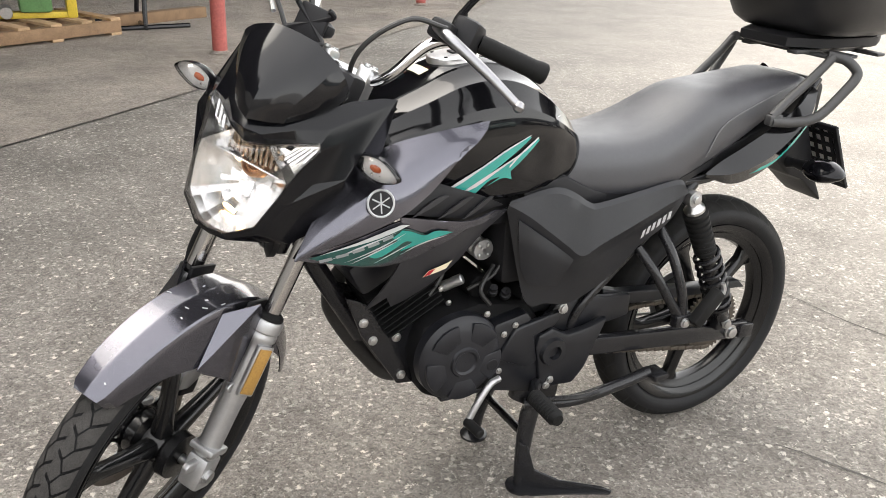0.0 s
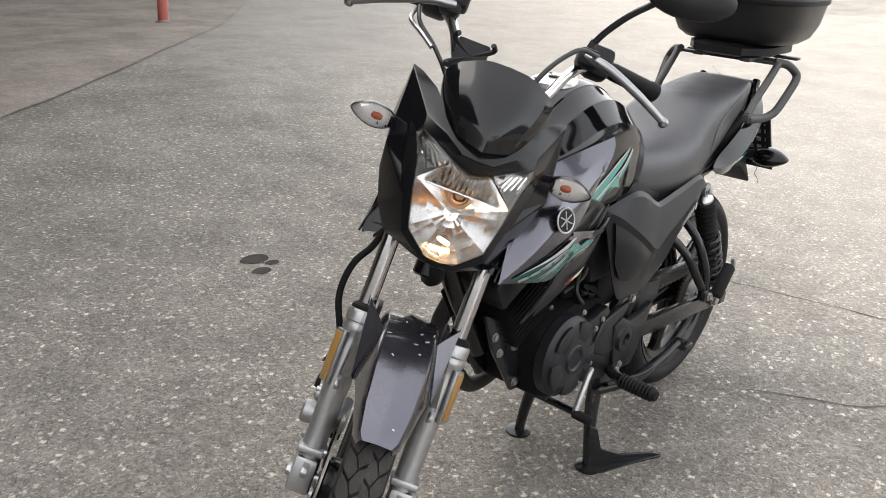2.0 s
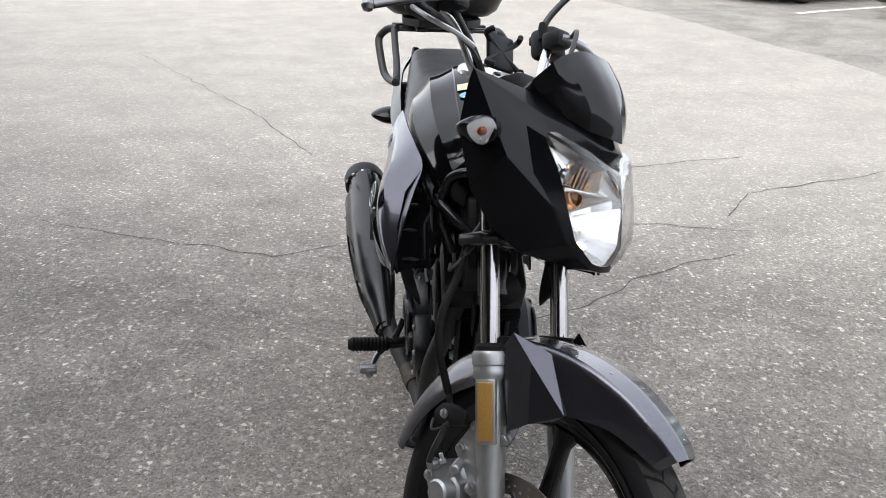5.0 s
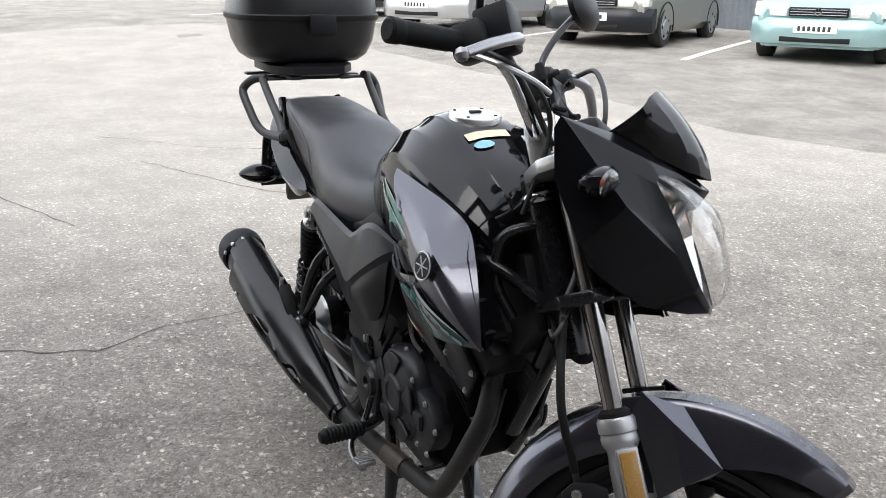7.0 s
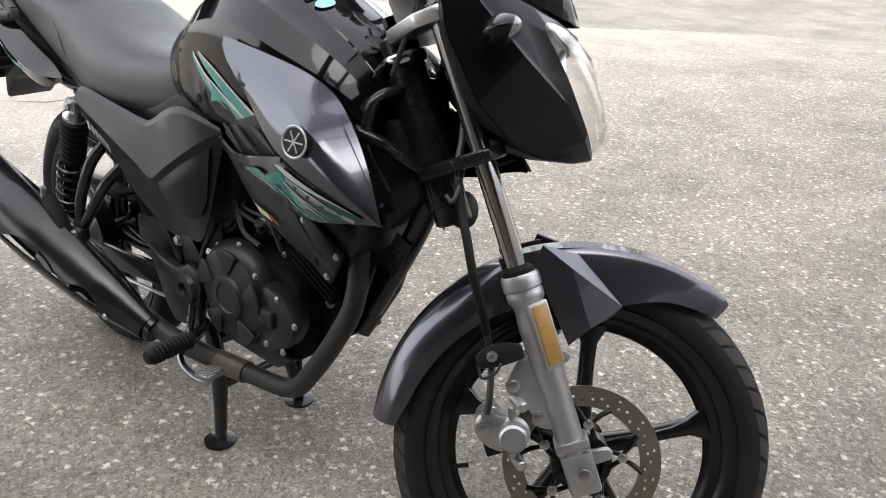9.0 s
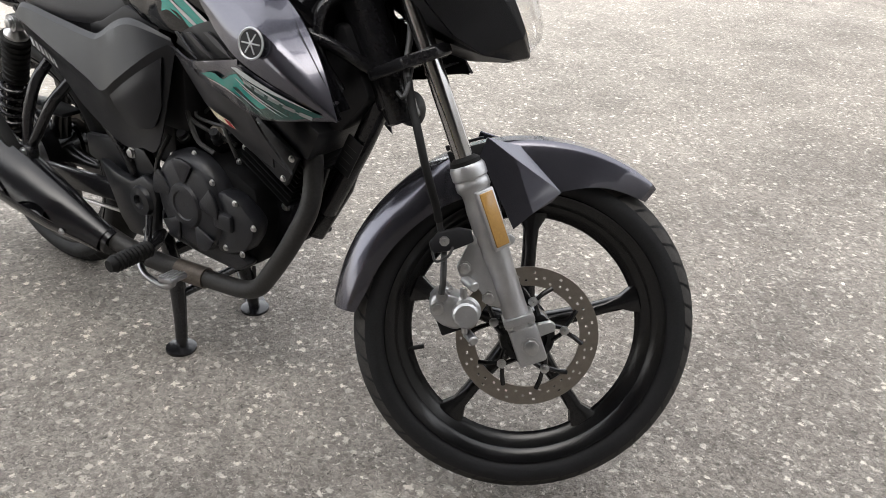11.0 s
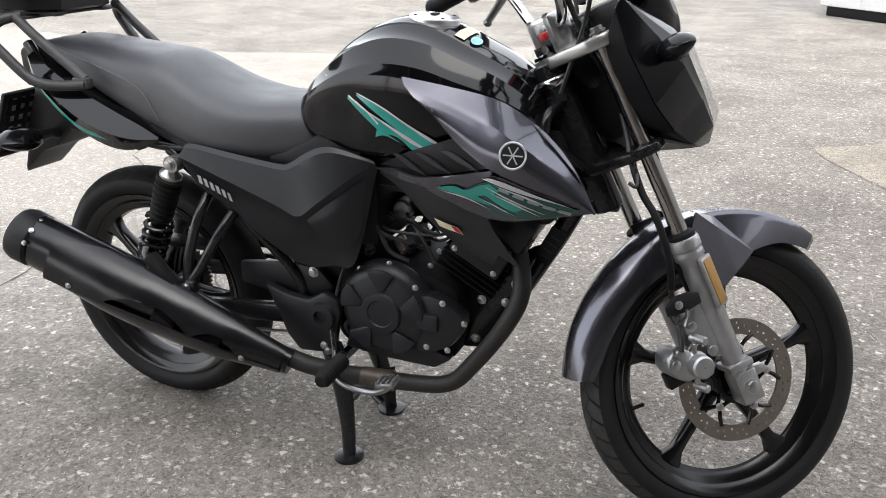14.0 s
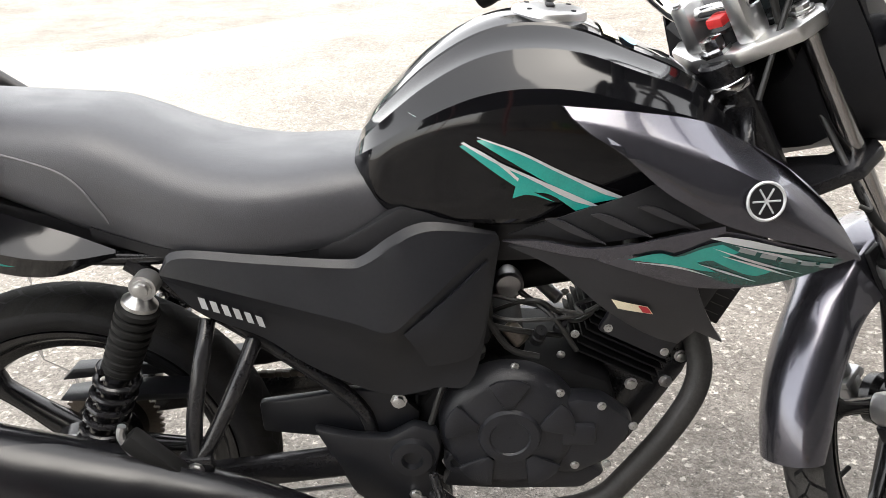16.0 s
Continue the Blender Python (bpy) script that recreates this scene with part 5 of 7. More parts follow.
for a in (-1, 1):
    for b in (-1, 1):
        front("claw", tube([(0.08, -0.07, 0.80), (0.084, -0.07 + a * 0.035, 0.80 + b * 0.022), (0.092, -0.07 + a * 0.036, 0.80 + b * 0.028), (0.098, -0.07 + a * 0.032, 0.80 + b * 0.03)], 0.005, 8), DARK, holder)
for s in (-1, 1):
    mir = new("mirror")
    mir.parent = bike
    front("stem", tube([(0.0, s * 0.142, 0.90), (0.006, s * 0.145, 0.935), (0.035, s * 0.178, 0.985), (0.065, s * 0.22, 1.025)], 0.0065, 10), FRAME, mir)
    front("stem_boot", lathe([(0.011, 0), (0.011, 0.02), (0.008, 0.034)], (0.0, s * 0.142, 0.898), (0, 0, 1), 14), GRIP, mir)
    rings = []
    for k, q in ((-0.02, 0.35), (-0.012, 0.8), (0.0, 1.0), (0.010, 0.98)):
        rings.append([Vector((0.075 - k, s * (0.27 + 0.085 * q * math.cos(a)), 1.050 + 0.043 * q * math.sin(a) + 0.01 * math.cos(a))) for a in np.linspace(0, 2 * math.pi, 28, endpoint=False)])
    front("housing", skin(rings), DARK, mir)
    front("glass", skin([[p + Vector((-0.0012, 0, 0)) for p in rings[-1]], [Vector((0.0638, s * 0.27, 1.050)) + (p - Vector((0.065, s * 0.27, 1.050))) * 0.02 for p in rings[-1]]]), REFLECT, mir, "mirror glass")


# ---- tank, seat and bodywork ----
def half_section(x, zb, zt, w, shape):
    h = zt - zb
    left = [Vector((x, w * a, zb + h * b)) for a, b in shape]
    return left + [Vector((x, -p.y, p.z)) for p in reversed(left) if abs(p.y) > 1e-5]


TANKSHAPE = [(0.55, 0.0), (0.86, 0.03), (0.96, 0.14), (1.0, 0.32), (0.995, 0.50), (0.97, 0.63), (0.925, 0.725), (0.70, 0.885), (0.40, 0.962), (0.385, 0.975), (0.20, 0.998), (0.0, 1.003)]


def lerp(table, x):
    return [float(np.interp(x, [r[0] for r in table], [r[i] for r in table])) for i in range(1, len(table[0]))]


def smooth_table(table, n):
    """Resamples a table of stations along a smooth curve."""
    k = len(table)
    rows = [np.array(r, float) for r in table]
    rows = [2 * rows[0] - rows[1], *rows, 2 * rows[-1] - rows[-2]]
    out = []
    for i in range(1, k):
        a, b, c, d = rows[i - 1:i + 3]
        for j in range(n):
            t = j / n
            out.append(0.5 * (2 * b + (c - a) * t + (2 * a - 5 * b + 4 * c - d) * t * t + (3 * b - a - 3 * c + d) * t ** 3))
    return [[float(x) for x in v] for v in out + [rows[-2]]]


TANK = [(0.500, 0.795, 0.828, 0.075), (0.515, 0.768, 0.856, 0.100), (0.545, 0.748, 0.890, 0.120), (0.60, 0.735, 0.940, 0.135), (0.66, 0.730, 0.976, 0.142), (0.72, 0.730, 0.990, 0.147), (0.79, 0.735, 0.982, 0.150),
        (0.86, 0.745, 0.952, 0.148), (0.93, 0.755, 0.918, 0.136), (0.985, 0.765, 0.872, 0.112), (1.010, 0.775, 0.832, 0.092)]
rows = []
FINE = smooth_table(TANKSHAPE[:7], 4) + [[0.925 + (0.70 - 0.925) * k / 4, 0.725 + 0.160 * k / 4 - 0.012 * math.sin(math.pi * k / 4)] for k in range(1, 5)] \
    + [[0.70 - 0.30 * k / 5, 0.885 + 0.077 * k / 5 - 0.010 * math.sin(math.pi * k / 5)] for k in range(1, 6)] + smooth_table(TANKSHAPE[9:], 4)
for x, zb, zt, w in smooth_table(TANK, 6):
    ring = half_section(x, zb, zt, w, FINE)
    for p in ring:
        # the knee hollow at the rear of each side
        q = (1 - smoothstep(0.62, 0.70, x)) * smoothstep(0.52, 0.56, x) * math.exp(-((p.z - 0.80) / 0.05) ** 2)
        p.y *= 1 - 0.06 * q
    rows.append(ring)
tank = part("fuel_tank", skin(rows), GLOSS, bike, "gloss black fuel tank", 9)
cap_m = pose(0.762, 0, 0.9835, 0, 5, 0)
b = lathe([(0.050, -0.012), (0.050, 0.004), (0.048, 0.0075), (0.044, 0.009), (0.032, 0.0095), (0.001, 0.0105)], (0, 0, 0), (0, 0, 1), 40)
b.transform(cap_m)
cap = part("filler_cap", b, YOKE, tank, "brushed metal filler cap")
for k in range(4):
    a = radians(45 + 90 * k)
    b = lathe([(0.0035, 0.0085), (0.0035, 0.0105), (0.0005, 0.0108)], (0.040 * math.cos(a), 0.040 * math.sin(a), 0), (0, 0, 1), 8)
    b.transform(cap_m)
    part("cap_screw", b, DARK, cap)
b = block(-0.006, 0.006, -0.012, 0.012, 0.010, 0.014, 0.002)
b.transform(cap_m)
part("keyhole_cover", b, DARK, cap)


def tank_top(x, y):
    zb, zt, w = lerp(TANK, x)
    s = [(a * w, zb + (zt - zb) * c) for a, c in TANKSHAPE if c > 0.3]
    return float(np.interp(abs(y), [a for a, _ in reversed(s)], [c for _, c in reversed(s)]))


def top_sticker(name, x0, x1, y0, y1, mat, round_ends=False, label=""):
    def at(u, v):
        y = y0 + (y1 - y0) * v
        k = math.sqrt(max(0.02, 1 - (2 * v - 1) ** 2)) if round_ends else 1
        x = (x0 + x1) / 2 + (u - 0.5) * (x1 - x0) * k
        return (x, y, tank_top(x, y) + 0.0042)
    return part(name, sheet(at, 6, 12, 0), mat, tank, label)


top_sticker("warning_label", 0.826, 0.846, -0.055, 0.030, YELLOWINK, label="worn pale yellow warning label")
top_sticker("round_sticker", 0.852, 0.872, -0.052, -0.012, BLUEINK, True, "pale blue oval sticker")
for s in (-1, 1):
    dep = surface([(0.55, 0.76, 0.115), (0.55, 0.85, 0.103), (0.62, 0.76, 0.134), (0.62, 0.86, 0.126), (0.70, 0.76, 0.143), (0.70, 0.86, 0.143), (0.80, 0.76, 0.148), (0.80, 0.88, 0.140), (0.60, 0.90, 0.108), (0.70, 0.93, 0.118)])
    for pts in ([(0.576, 0.888), (0.638, 0.851), (0.684, 0.817), (0.709, 0.799), (0.705, 0.783), (0.723, 0.788), (0.759, 0.777), (0.732, 0.791), (0.751, 0.788), (0.784, 0.765), (0.805, 0.771), (0.763, 0.790), (0.721, 0.812), (0.684, 0.830), (0.638, 0.856)],
                [(0.645, 0.867), (0.704, 0.831), (0.750, 0.802), (0.798, 0.773), (0.838, 0.781), (0.770, 0.812), (0.713, 0.842)]):
        part("flash", panel(pts, dep, s, 0, 0, 0.0045, 0.012), TURQ, tank, "turquoise flash decal")
    for pts in ([(0.576, 0.888), (0.638, 0.856), (0.684, 0.830), (0.721, 0.812), (0.805, 0.771), (0.812, 0.772), (0.722, 0.8155), (0.684, 0.8335), (0.638, 0.8595)], [(0.645, 0.867), (0.713, 0.842), (0.770, 0.812), (0.838, 0.781), (0.846, 0.7815), (0.771, 0.8155), (0.713, 0.8455)], [(0.655, 0.851), (0.690, 0.826), (0.712, 0.806), (0.713, 0.810), (0.692, 0.829)]):
        part("flash_outline", panel(pts, dep, s, 0, 0, 0.0052, 0.012), SILVERINK, tank)

# seat
SEATSHAPE = [(0.60, 0.0), (0.92, 0.02), (1.0, 0.12), (1.0, 0.30), (0.985, 0.50), (0.95, 0.68), (0.86, 0.83), (0.68, 0.93), (0.40, 0.985), (0.0, 1.0)]
SEAT = [(0.572, 0.748, 0.780, 0.088), (0.556, 0.734, 0.800, 0.100), (0.525, 0.716, 0.816, 0.110), (0.47, 0.702, 0.820, 0.122), (0.39, 0.698, 0.818, 0.136), (0.32, 0.702, 0.828, 0.142), (0.26, 0.712, 0.848, 0.138), (0.20, 0.728, 0.876, 0.130), (0.155, 0.744, 0.892, 0.126),
        (0.10, 0.768, 0.898, 0.122), (0.0, 0.814, 0.906, 0.112), (-0.09, 0.860, 0.912, 0.100), (-0.14, 0.886, 0.912, 0.088), (-0.172, 0.892, 0.904, 0.070)]
seat = part("seat", skin([half_section(x, zb, zt, w, SEATSHAPE) for x, zb, zt, w in smooth_table(SEAT, 4)]), VINYL, bike, "stepped black vinyl dual seat", 60)


def seat_side(x, f):
    zb, zt, w = lerp(sorted(SEAT), x)
    return w * float(np.interp(f, [b for _, b in SEATSHAPE], [a for a, _ in SEATSHAPE])), zb + (zt - zb) * f


for s in (-1, 1):
    line = []
    for x, f in ((-0.10, 0.62), (0.0, 0.62), (0.10, 0.58), (0.145, 0.50), (0.175, 0.28), (0.19, 0.05)):
        y, z = seat_side(x, f)
        line.append((x, s * (y + 0.001), z))
    part("seam", tube(line, 0.0016, 6), STITCH, seat, "pale stitched seam")
part("seat_lip", skin([half_section(x, zb - 0.010, zb + 0.012, w * 0.985, [(0.8, 0), (1, 0.3), (1, 1.0), (0, 1.0)]) for x, zb, zt, w in smooth_table(SEAT[1:9], 2)]), DARK, bike)

# tank shrouds
SKIN = surface([(0.772, 0.896, 0.160), (0.86, 0.885, 0.150), (0.98, 0.843, 0.118), (1.138, 0.70, 0.172), (0.959, 0.759, 0.204), (0.695, 0.711, 0.130), (0.996, 0.794, 0.203), (0.855, 0.637, 0.166), (0.99, 0.558, 0.140), (0.942, 0.506, 0.105),
                (0.874, 0.806, 0.186), (0.745, 0.72, 0.158), (1.07, 0.79, 0.166), (1.06, 0.735, 0.200), (0.93, 0.68, 0.178), (0.90, 0.60, 0.150)])
for s in (-1, 1):
    sh = new("tank_shroud")
    sh.parent = bike
    tagged(sh, "metallic grey tank shroud with turquoise graphics")
    top = [(0.766, 0.902, 0.158), (0.85, 0.890, 0.150), (0.935, 0.872, 0.136), (0.985, 0.846, 0.124), (1.041, 0.814, 0.140), (1.094, 0.766, 0.160), (1.138, 0.700, 0.177)]
    ridge = [(0.775, 0.890, 0.168), (0.86, 0.864, 0.172), (0.935, 0.840, 0.180), (0.990, 0.815, 0.192), (1.040, 0.786, 0.190), (1.090, 0.747, 0.184), (1.138, 0.699, 0.178)]
    belly = [(0.800, 0.870, 0.178), (0.87, 0.833, 0.187), (0.93, 0.806, 0.197), (0.99, 0.786, 0.204), (1.04, 0.762, 0.203), (1.085, 0.736, 0.195), (1.137, 0.698, 0.178)]
    foot = [(0.832, 0.850, 0.182), (0.88, 0.806, 0.190), (0.915, 0.784, 0.199), (0.957, 0.762, 0.205), (1.02, 0.741, 0.205), (1.08, 0.722, 0.196), (1.136, 0.697, 0.178)]
    part("upper_panel", strips([top, ridge, belly, foot], s, 6, 5, 0.004, (1,)), GREY, sh, "glossy metallic grey panel", 30)
    spear = [(0.692, 0.718), (0.74, 0.714), (0.81, 0.711), (0.957, 0.752), (0.957, 0.761), (0.88, 0.741), (0.80, 0.724), (0.74, 0.727)]
    part("spear", panel(spear, SKIN, s, 0.004, 0.003, 0.004), GREY, sh)
    louvre = [(0.700, 0.722), (0.78, 0.766), (0.876, 0.804), (0.955, 0.762), (0.88, 0.742), (0.80, 0.725), (0.74, 0.728)]
    lv = part("louvre_panel", panel(louvre, SKIN, s, 0.004, 0.003, -0.012), DARK, sh, "recessed black louvre panel")
    for k in range(3):
        x = 0.745 + k * 0.055
        z = 0.728 + k * 0.012
        part("louvre", panel([(x, z + 0.028), (x + 0.012, z + 0.030), (x + 0.055, z + 0.012), (x + 0.075, z), (x + 0.04, z + 0.010)], SKIN, s, 0.003, 0.002, -0.004), FIN, lv)
    lower = [(0.79, 0.712), (0.957, 0.753), (1.05, 0.728), (1.136, 0.697), (1.08, 0.688), (0.94, 0.662), (0.86, 0.688)]
    part("lower_panel", panel(lower, SKIN, s, 0.004, 0.003, -0.001), GREY, sh)
    fin = [(0.700, 0.708), (0.75, 0.713), (0.79, 0.711), (0.86, 0.687), (0.94, 0.661), (0.962, 0.610), (0.992, 0.556), (0.952, 0.578), (0.935, 0.548), (0.905, 0.560), (0.83, 0.618), (0.76, 0.684)]
    part("lower_fin", panel(fin, SKIN, s, 0.004, 0.004, -0.003), FIN, sh, "satin dark grey lower fin")
    part("decal_field", panel([(0.90, 0.716), (0.957, 0.742), (1.05, 0.722), (1.115, 0.702), (1.06, 0.688), (0.985, 0.676), (0.95, 0.684)], SKIN, s, 0, 0, 0.0028, 0.012), DEEP, sh, "deep green decal field")
    part("flash", panel([(0.845, 0.712), (0.885, 0.722), (0.905, 0.717), (0.935, 0.731), (0.955, 0.738), (0.975, 0.728), (0.962, 0.719), (0.985, 0.712), (1.02, 0.700), (1.00, 0.692), (0.965, 0.704), (0.945, 0.713), (0.93, 0.709), (0.955, 0.694), (0.93, 0.697), (0.895, 0.705)], SKIN, s, 0, 0, 0.0034, 0.012), TURQ, sh, "turquoise flash decal")
    for x0, z0, x1, z1, x2, z2 in ((0.945, 0.732, 0.985, 0.716, 1.060, 0.692), (0.955, 0.722, 1.00, 0.706, 1.050, 0.688), (0.93, 0.707, 0.965, 0.694, 1.005, 0.682), (0.965, 0.738, 1.02, 0.722, 1.088, 0.697), (0.852, 0.709, 0.90, 0.701, 0.955, 0.685)):
        part("silver_line", panel([(x0, z0), (x1, z1), (x2, z2), (x1 + 0.003, z1 + 0.0026)], SKIN, s, 0, 0, 0.0040, 0.012), SILVERINK, sh)
    for k in range(5):
        x = 0.975 + k * 0.0262
        z = 0.741 - k * 0.0076
        part("name_bar", panel([(x, z - 0.006), (x + 0.0200, z - 0.0112), (x + 0.0180, z - 0.0166), (x - 0.002, z - 0.0114)], SKIN, s, 0, 0, 0.0046, 0.02), DIMINK, sh)
    part("stripe", panel([(0.94, 0.745), (1.06, 0.7185), (1.10, 0.707), (1.06, 0.7215), (0.96, 0.7485)], SKIN, s, 0, 0, 0.0035, 0.02), SILVERINK, sh)
    tag = part("fuel_tag", panel([(0.832, 0.645), (0.880, 0.632), (0.889, 0.617), (0.842, 0.628)], SKIN, s, 0, 0, 0.0015, 0.02), YELLOWINK, sh, "small silver and red tag")
    part("tag_red", panel([(0.867, 0.6345), (0.879, 0.631), (0.887, 0.6185), (0.875, 0.6215)], SKIN, s, 0, 0, 0.0022, 0.02), REDINK, tag)
    # round emblem: a plain ring with six short spokes
    em = Vector((0.998, s * 0.2095, 0.794))
    ax = Vector((0.12, s, 0.22)).normalized()
    badge = part("emblem", lathe([(0.024, 0.0), (0.024, 0.003), (0.001, 0.0034)], em, ax, 36), DARK, sh, "round black and silver emblem")
    part("emblem_ring", lathe([(0.0205, 0.003), (0.0225, 0.0045), (0.0245, 0.003), (0.0225, 0.002)], em, ax, 36, closed=True), SILVERINK, badge)
    u = ax.orthogonal().normalized()
    w = ax.cross(u)
    for k in range(3):
        d = u * math.cos(k * math.pi / 3 + 0.26) + w * math.sin(k * math.pi / 3 + 0.26)
        part("emblem_bar", rod(em + ax * 0.0036 - d * 0.017, em + ax * 0.0036 + d * 0.017, 0.0013, 6), SILVERINK, badge)
    # black scoop behind the front edge
    edge = [(0.985, 0.846), (1.041, 0.814), (1.094, 0.766), (1.138, 0.700), (1.08, 0.688), (0.99, 0.67)]
    outer = [Vector((x, s * (SKIN(x, z) - 0.004), z)) for x, z in edge]
    inner = [Vector((x - 0.035, s * y, z - 0.006)) for (x, z), y in zip(edge, (0.085, 0.105, 0.115, 0.110, 0.10, 0.09))]
    part("scoop", skin([outer, [(a + b) / 2 + Vector((-0.012, 0, 0)) for a, b in zip(outer, inner)], inner], closed=False, caps=False), GLOSS, sh, "gloss black inner scoop")
    for k in (1.35, 2.05, 2.7):
        i, f = int(k), k % 1
        a, b = outer[i].lerp(outer[i + 1], f), inner[i].lerp(inner[i + 1], f)
        part("scoop_rib", tube([a.lerp(b, q) + Vector((0.003 - 0.010 * math.sin(q * math.pi), 0, -0.014 * q)) for q in (0.15, 0.4, 0.65, 0.9)], [0.001, 0.0032, 0.0032, 0.001], 8), FIN, sh)

# side panels
SIDE = surface([(0.25, 0.71, 0.150), (0.25, 0.69, 0.156), (0.50, 0.708, 0.150), (0.60, 0.745, 0.140), (0.685, 0.725, 0.128), (0.541, 0.611, 0.178), (0.40, 0.66, 0.168), (0.62, 0.66, 0.170), (0.60, 0.52, 0.150), (0.650, 0.53, 0.148), (0.47, 0.51, 0.150), (0.35, 0.60, 0.150), (0.66, 0.62, 0.165)])
for s in (-1, 1):
    top = [(0.246, 0.704, 0.150), (0.270, 0.727, 0.146), (0.37, 0.717, 0.146), (0.482, 0.706, 0.148), (0.511, 0.711, 0.147), (0.545, 0.733, 0.143), (0.578, 0.747, 0.138), (0.614, 0.747, 0.134), (0.684, 0.726, 0.120)]
    brow = [(0.246, 0.701, 0.156), (0.274, 0.719, 0.153), (0.37, 0.708, 0.154), (0.482, 0.697, 0.156), (0.512, 0.700, 0.156), (0.548, 0.720, 0.151), (0.580, 0.736, 0.146), (0.618, 0.738, 0.141), (0.686, 0.722, 0.122)]
    crease = [(0.246, 0.698, 0.157), (0.290, 0.687, 0.162), (0.39, 0.658, 0.171), (0.49, 0.628, 0.178), (0.541, 0.612, 0.182), (0.578, 0.638, 0.176), (0.615, 0.668, 0.164), (0.655, 0.700, 0.144), (0.688, 0.719, 0.121)]
    under = [(0.245, 0.694, 0.153), (0.292, 0.668, 0.155), (0.388, 0.636, 0.162), (0.482, 0.600, 0.168), (0.545, 0.590, 0.172), (0.590, 0.618, 0.166), (0.628, 0.645, 0.155), (0.662, 0.670, 0.138), (0.689, 0.713, 0.120)]
    foot = [(0.244, 0.690, 0.150), (0.287, 0.634, 0.148), (0.366, 0.593, 0.150), (0.417, 0.552, 0.152), (0.478, 0.512, 0.148), (0.538, 0.490, 0.147), (0.598, 0.503, 0.150), (0.652, 0.522, 0.148), (0.690, 0.708, 0.118)]
    sp = part("side_panel", strips([top, brow, crease, under, foot], s, 5, 4, 0.004, (1, 2, 3)), PLASTIC, bike, "matt black side panel", 16)
    pad = [[(0.560, 0.606, 0.178), (0.60, 0.638, 0.171), (0.64, 0.668, 0.158), (0.675, 0.693, 0.139)], [(0.572, 0.588, 0.178), (0.61, 0.610, 0.175), (0.645, 0.632, 0.162), (0.674, 0.652, 0.145)], [(0.588, 0.548, 0.166), (0.625, 0.553, 0.165), (0.652, 0.560, 0.156), (0.667, 0.596, 0.146)]]
    part("knee_pad", strips(pad, s, 5, 4, 0.006), PLASTIC, sp)
    for k in range(6):
        x = 0.292 + k * 0.0145
        z = 0.657 - k * 0.0058
        part("maker_bar", panel([(x - 0.001, z + 0.008), (x + 0.0075, z + 0.005), (x + 0.0100, z - 0.013), (x + 0.0015, z - 0.010)], SIDE, s, 0, 0, 0.004, 0.02), SILVERINK, sp)
    bolt((0.542, s * 0.136, 0.473), (0, s, 0), 0.009, bike)

part("seat_base", prism([(0.26, 0.735), (0.30, 0.680), (0.48, 0.665), (0.64, 0.690), (0.66, 0.745), (0.56, 0.765), (0.48, 0.722), (0.36, 0.715)], -0.124, 0.124, bevel=0.006), DARK, bike)

# tail: side covers, rear mudguard, lamp, plate
for s in (-1, 1):
    TAIL = surface([(0.18, 0.72, 0.125), (0.0, 0.76, 0.140), (-0.10, 0.83, 0.130), (-0.22, 0.92, 0.085), (0.10, 0.71, 0.132), (0.02, 0.70, 0.128), (-0.05, 0.745, 0.128), (0.08, 0.76, 0.132)])
    top = [(-0.172, 0.886, 0.092), (-0.10, 0.852, 0.122), (0.0, 0.808, 0.134), (0.08, 0.774, 0.136), (0.14, 0.750, 0.136), (0.192, 0.732, 0.146)]
    side = [(-0.182, 0.876, 0.104), (-0.12, 0.828, 0.142), (-0.02, 0.768, 0.160), (0.06, 0.738, 0.164), (0.13, 0.726, 0.160), (0.193, 0.729, 0.150)]
    low = [(-0.190, 0.866, 0.098), (-0.14, 0.818, 0.130), (-0.06, 0.750, 0.140), (0.02, 0.706, 0.140), (0.10, 0.694, 0.140), (0.190, 0.722, 0.144)]
    part("tail_cover", strips([top, side, low], s, 6, 6, 0.004, (1,)), GLOSS, bike, "gloss black tail cover with a turquoise edge", 30)
    part("tail_flash", panel([(-0.16, 0.852), (-0.12, 0.816), (-0.06, 0.762), (0.0, 0.728), (0.06, 0.716), (0.12, 0.715), (0.05, 0.724), (-0.02, 0.745), (-0.10, 0.806)], TAIL, s, 0, 0, 0.020, 0.02), TURQ, bike, "turquoise decal")
    indicator("rear_indicator", Matrix.Translation((-0.186, s * 0.086, 0.696)) @ Matrix.Diagonal((-1.2, s * 1.2, 1.0, 1)), part, bike)
part("under_seat", prism([(0.56, 0.745), (0.50, 0.70), (0.2, 0.69), (0.05, 0.715), (-0.09, 0.80), (-0.12, 0.825), (-0.09, 0.832), (0.0, 0.80), (0.2, 0.735), (0.5, 0.73)], -0.105, 0.105, bevel=0.006), DARK, bike)
rear_guard = part("rear_mudguard", prism([(0.10, 0.70), (-0.05, 0.735), (-0.16, 0.79), (-0.225, 0.80), (-0.258, 0.73), (-0.288, 0.65), (-0.330, 0.568), (-0.288, 0.60), (-0.245, 0.635), (-0.19, 0.655), (-0.14, 0.70), (0.05, 0.665)], -0.062, 0.062, bevel=0.010), DARK, bike, "black rear mudguard")
part("tail_cap", prism([(-0.08, 0.835), (-0.17, 0.888), (-0.215, 0.900), (-0.240, 0.880), (-0.238, 0.80), (-0.14, 0.79)], -0.074, 0.074, bevel=0.008), DARK, bike)
part("tail_lamp", block(-0.258, -0.23, -0.05, 0.05, 0.82, 0.86, 0.010), RED, bike, "red tail lamp")
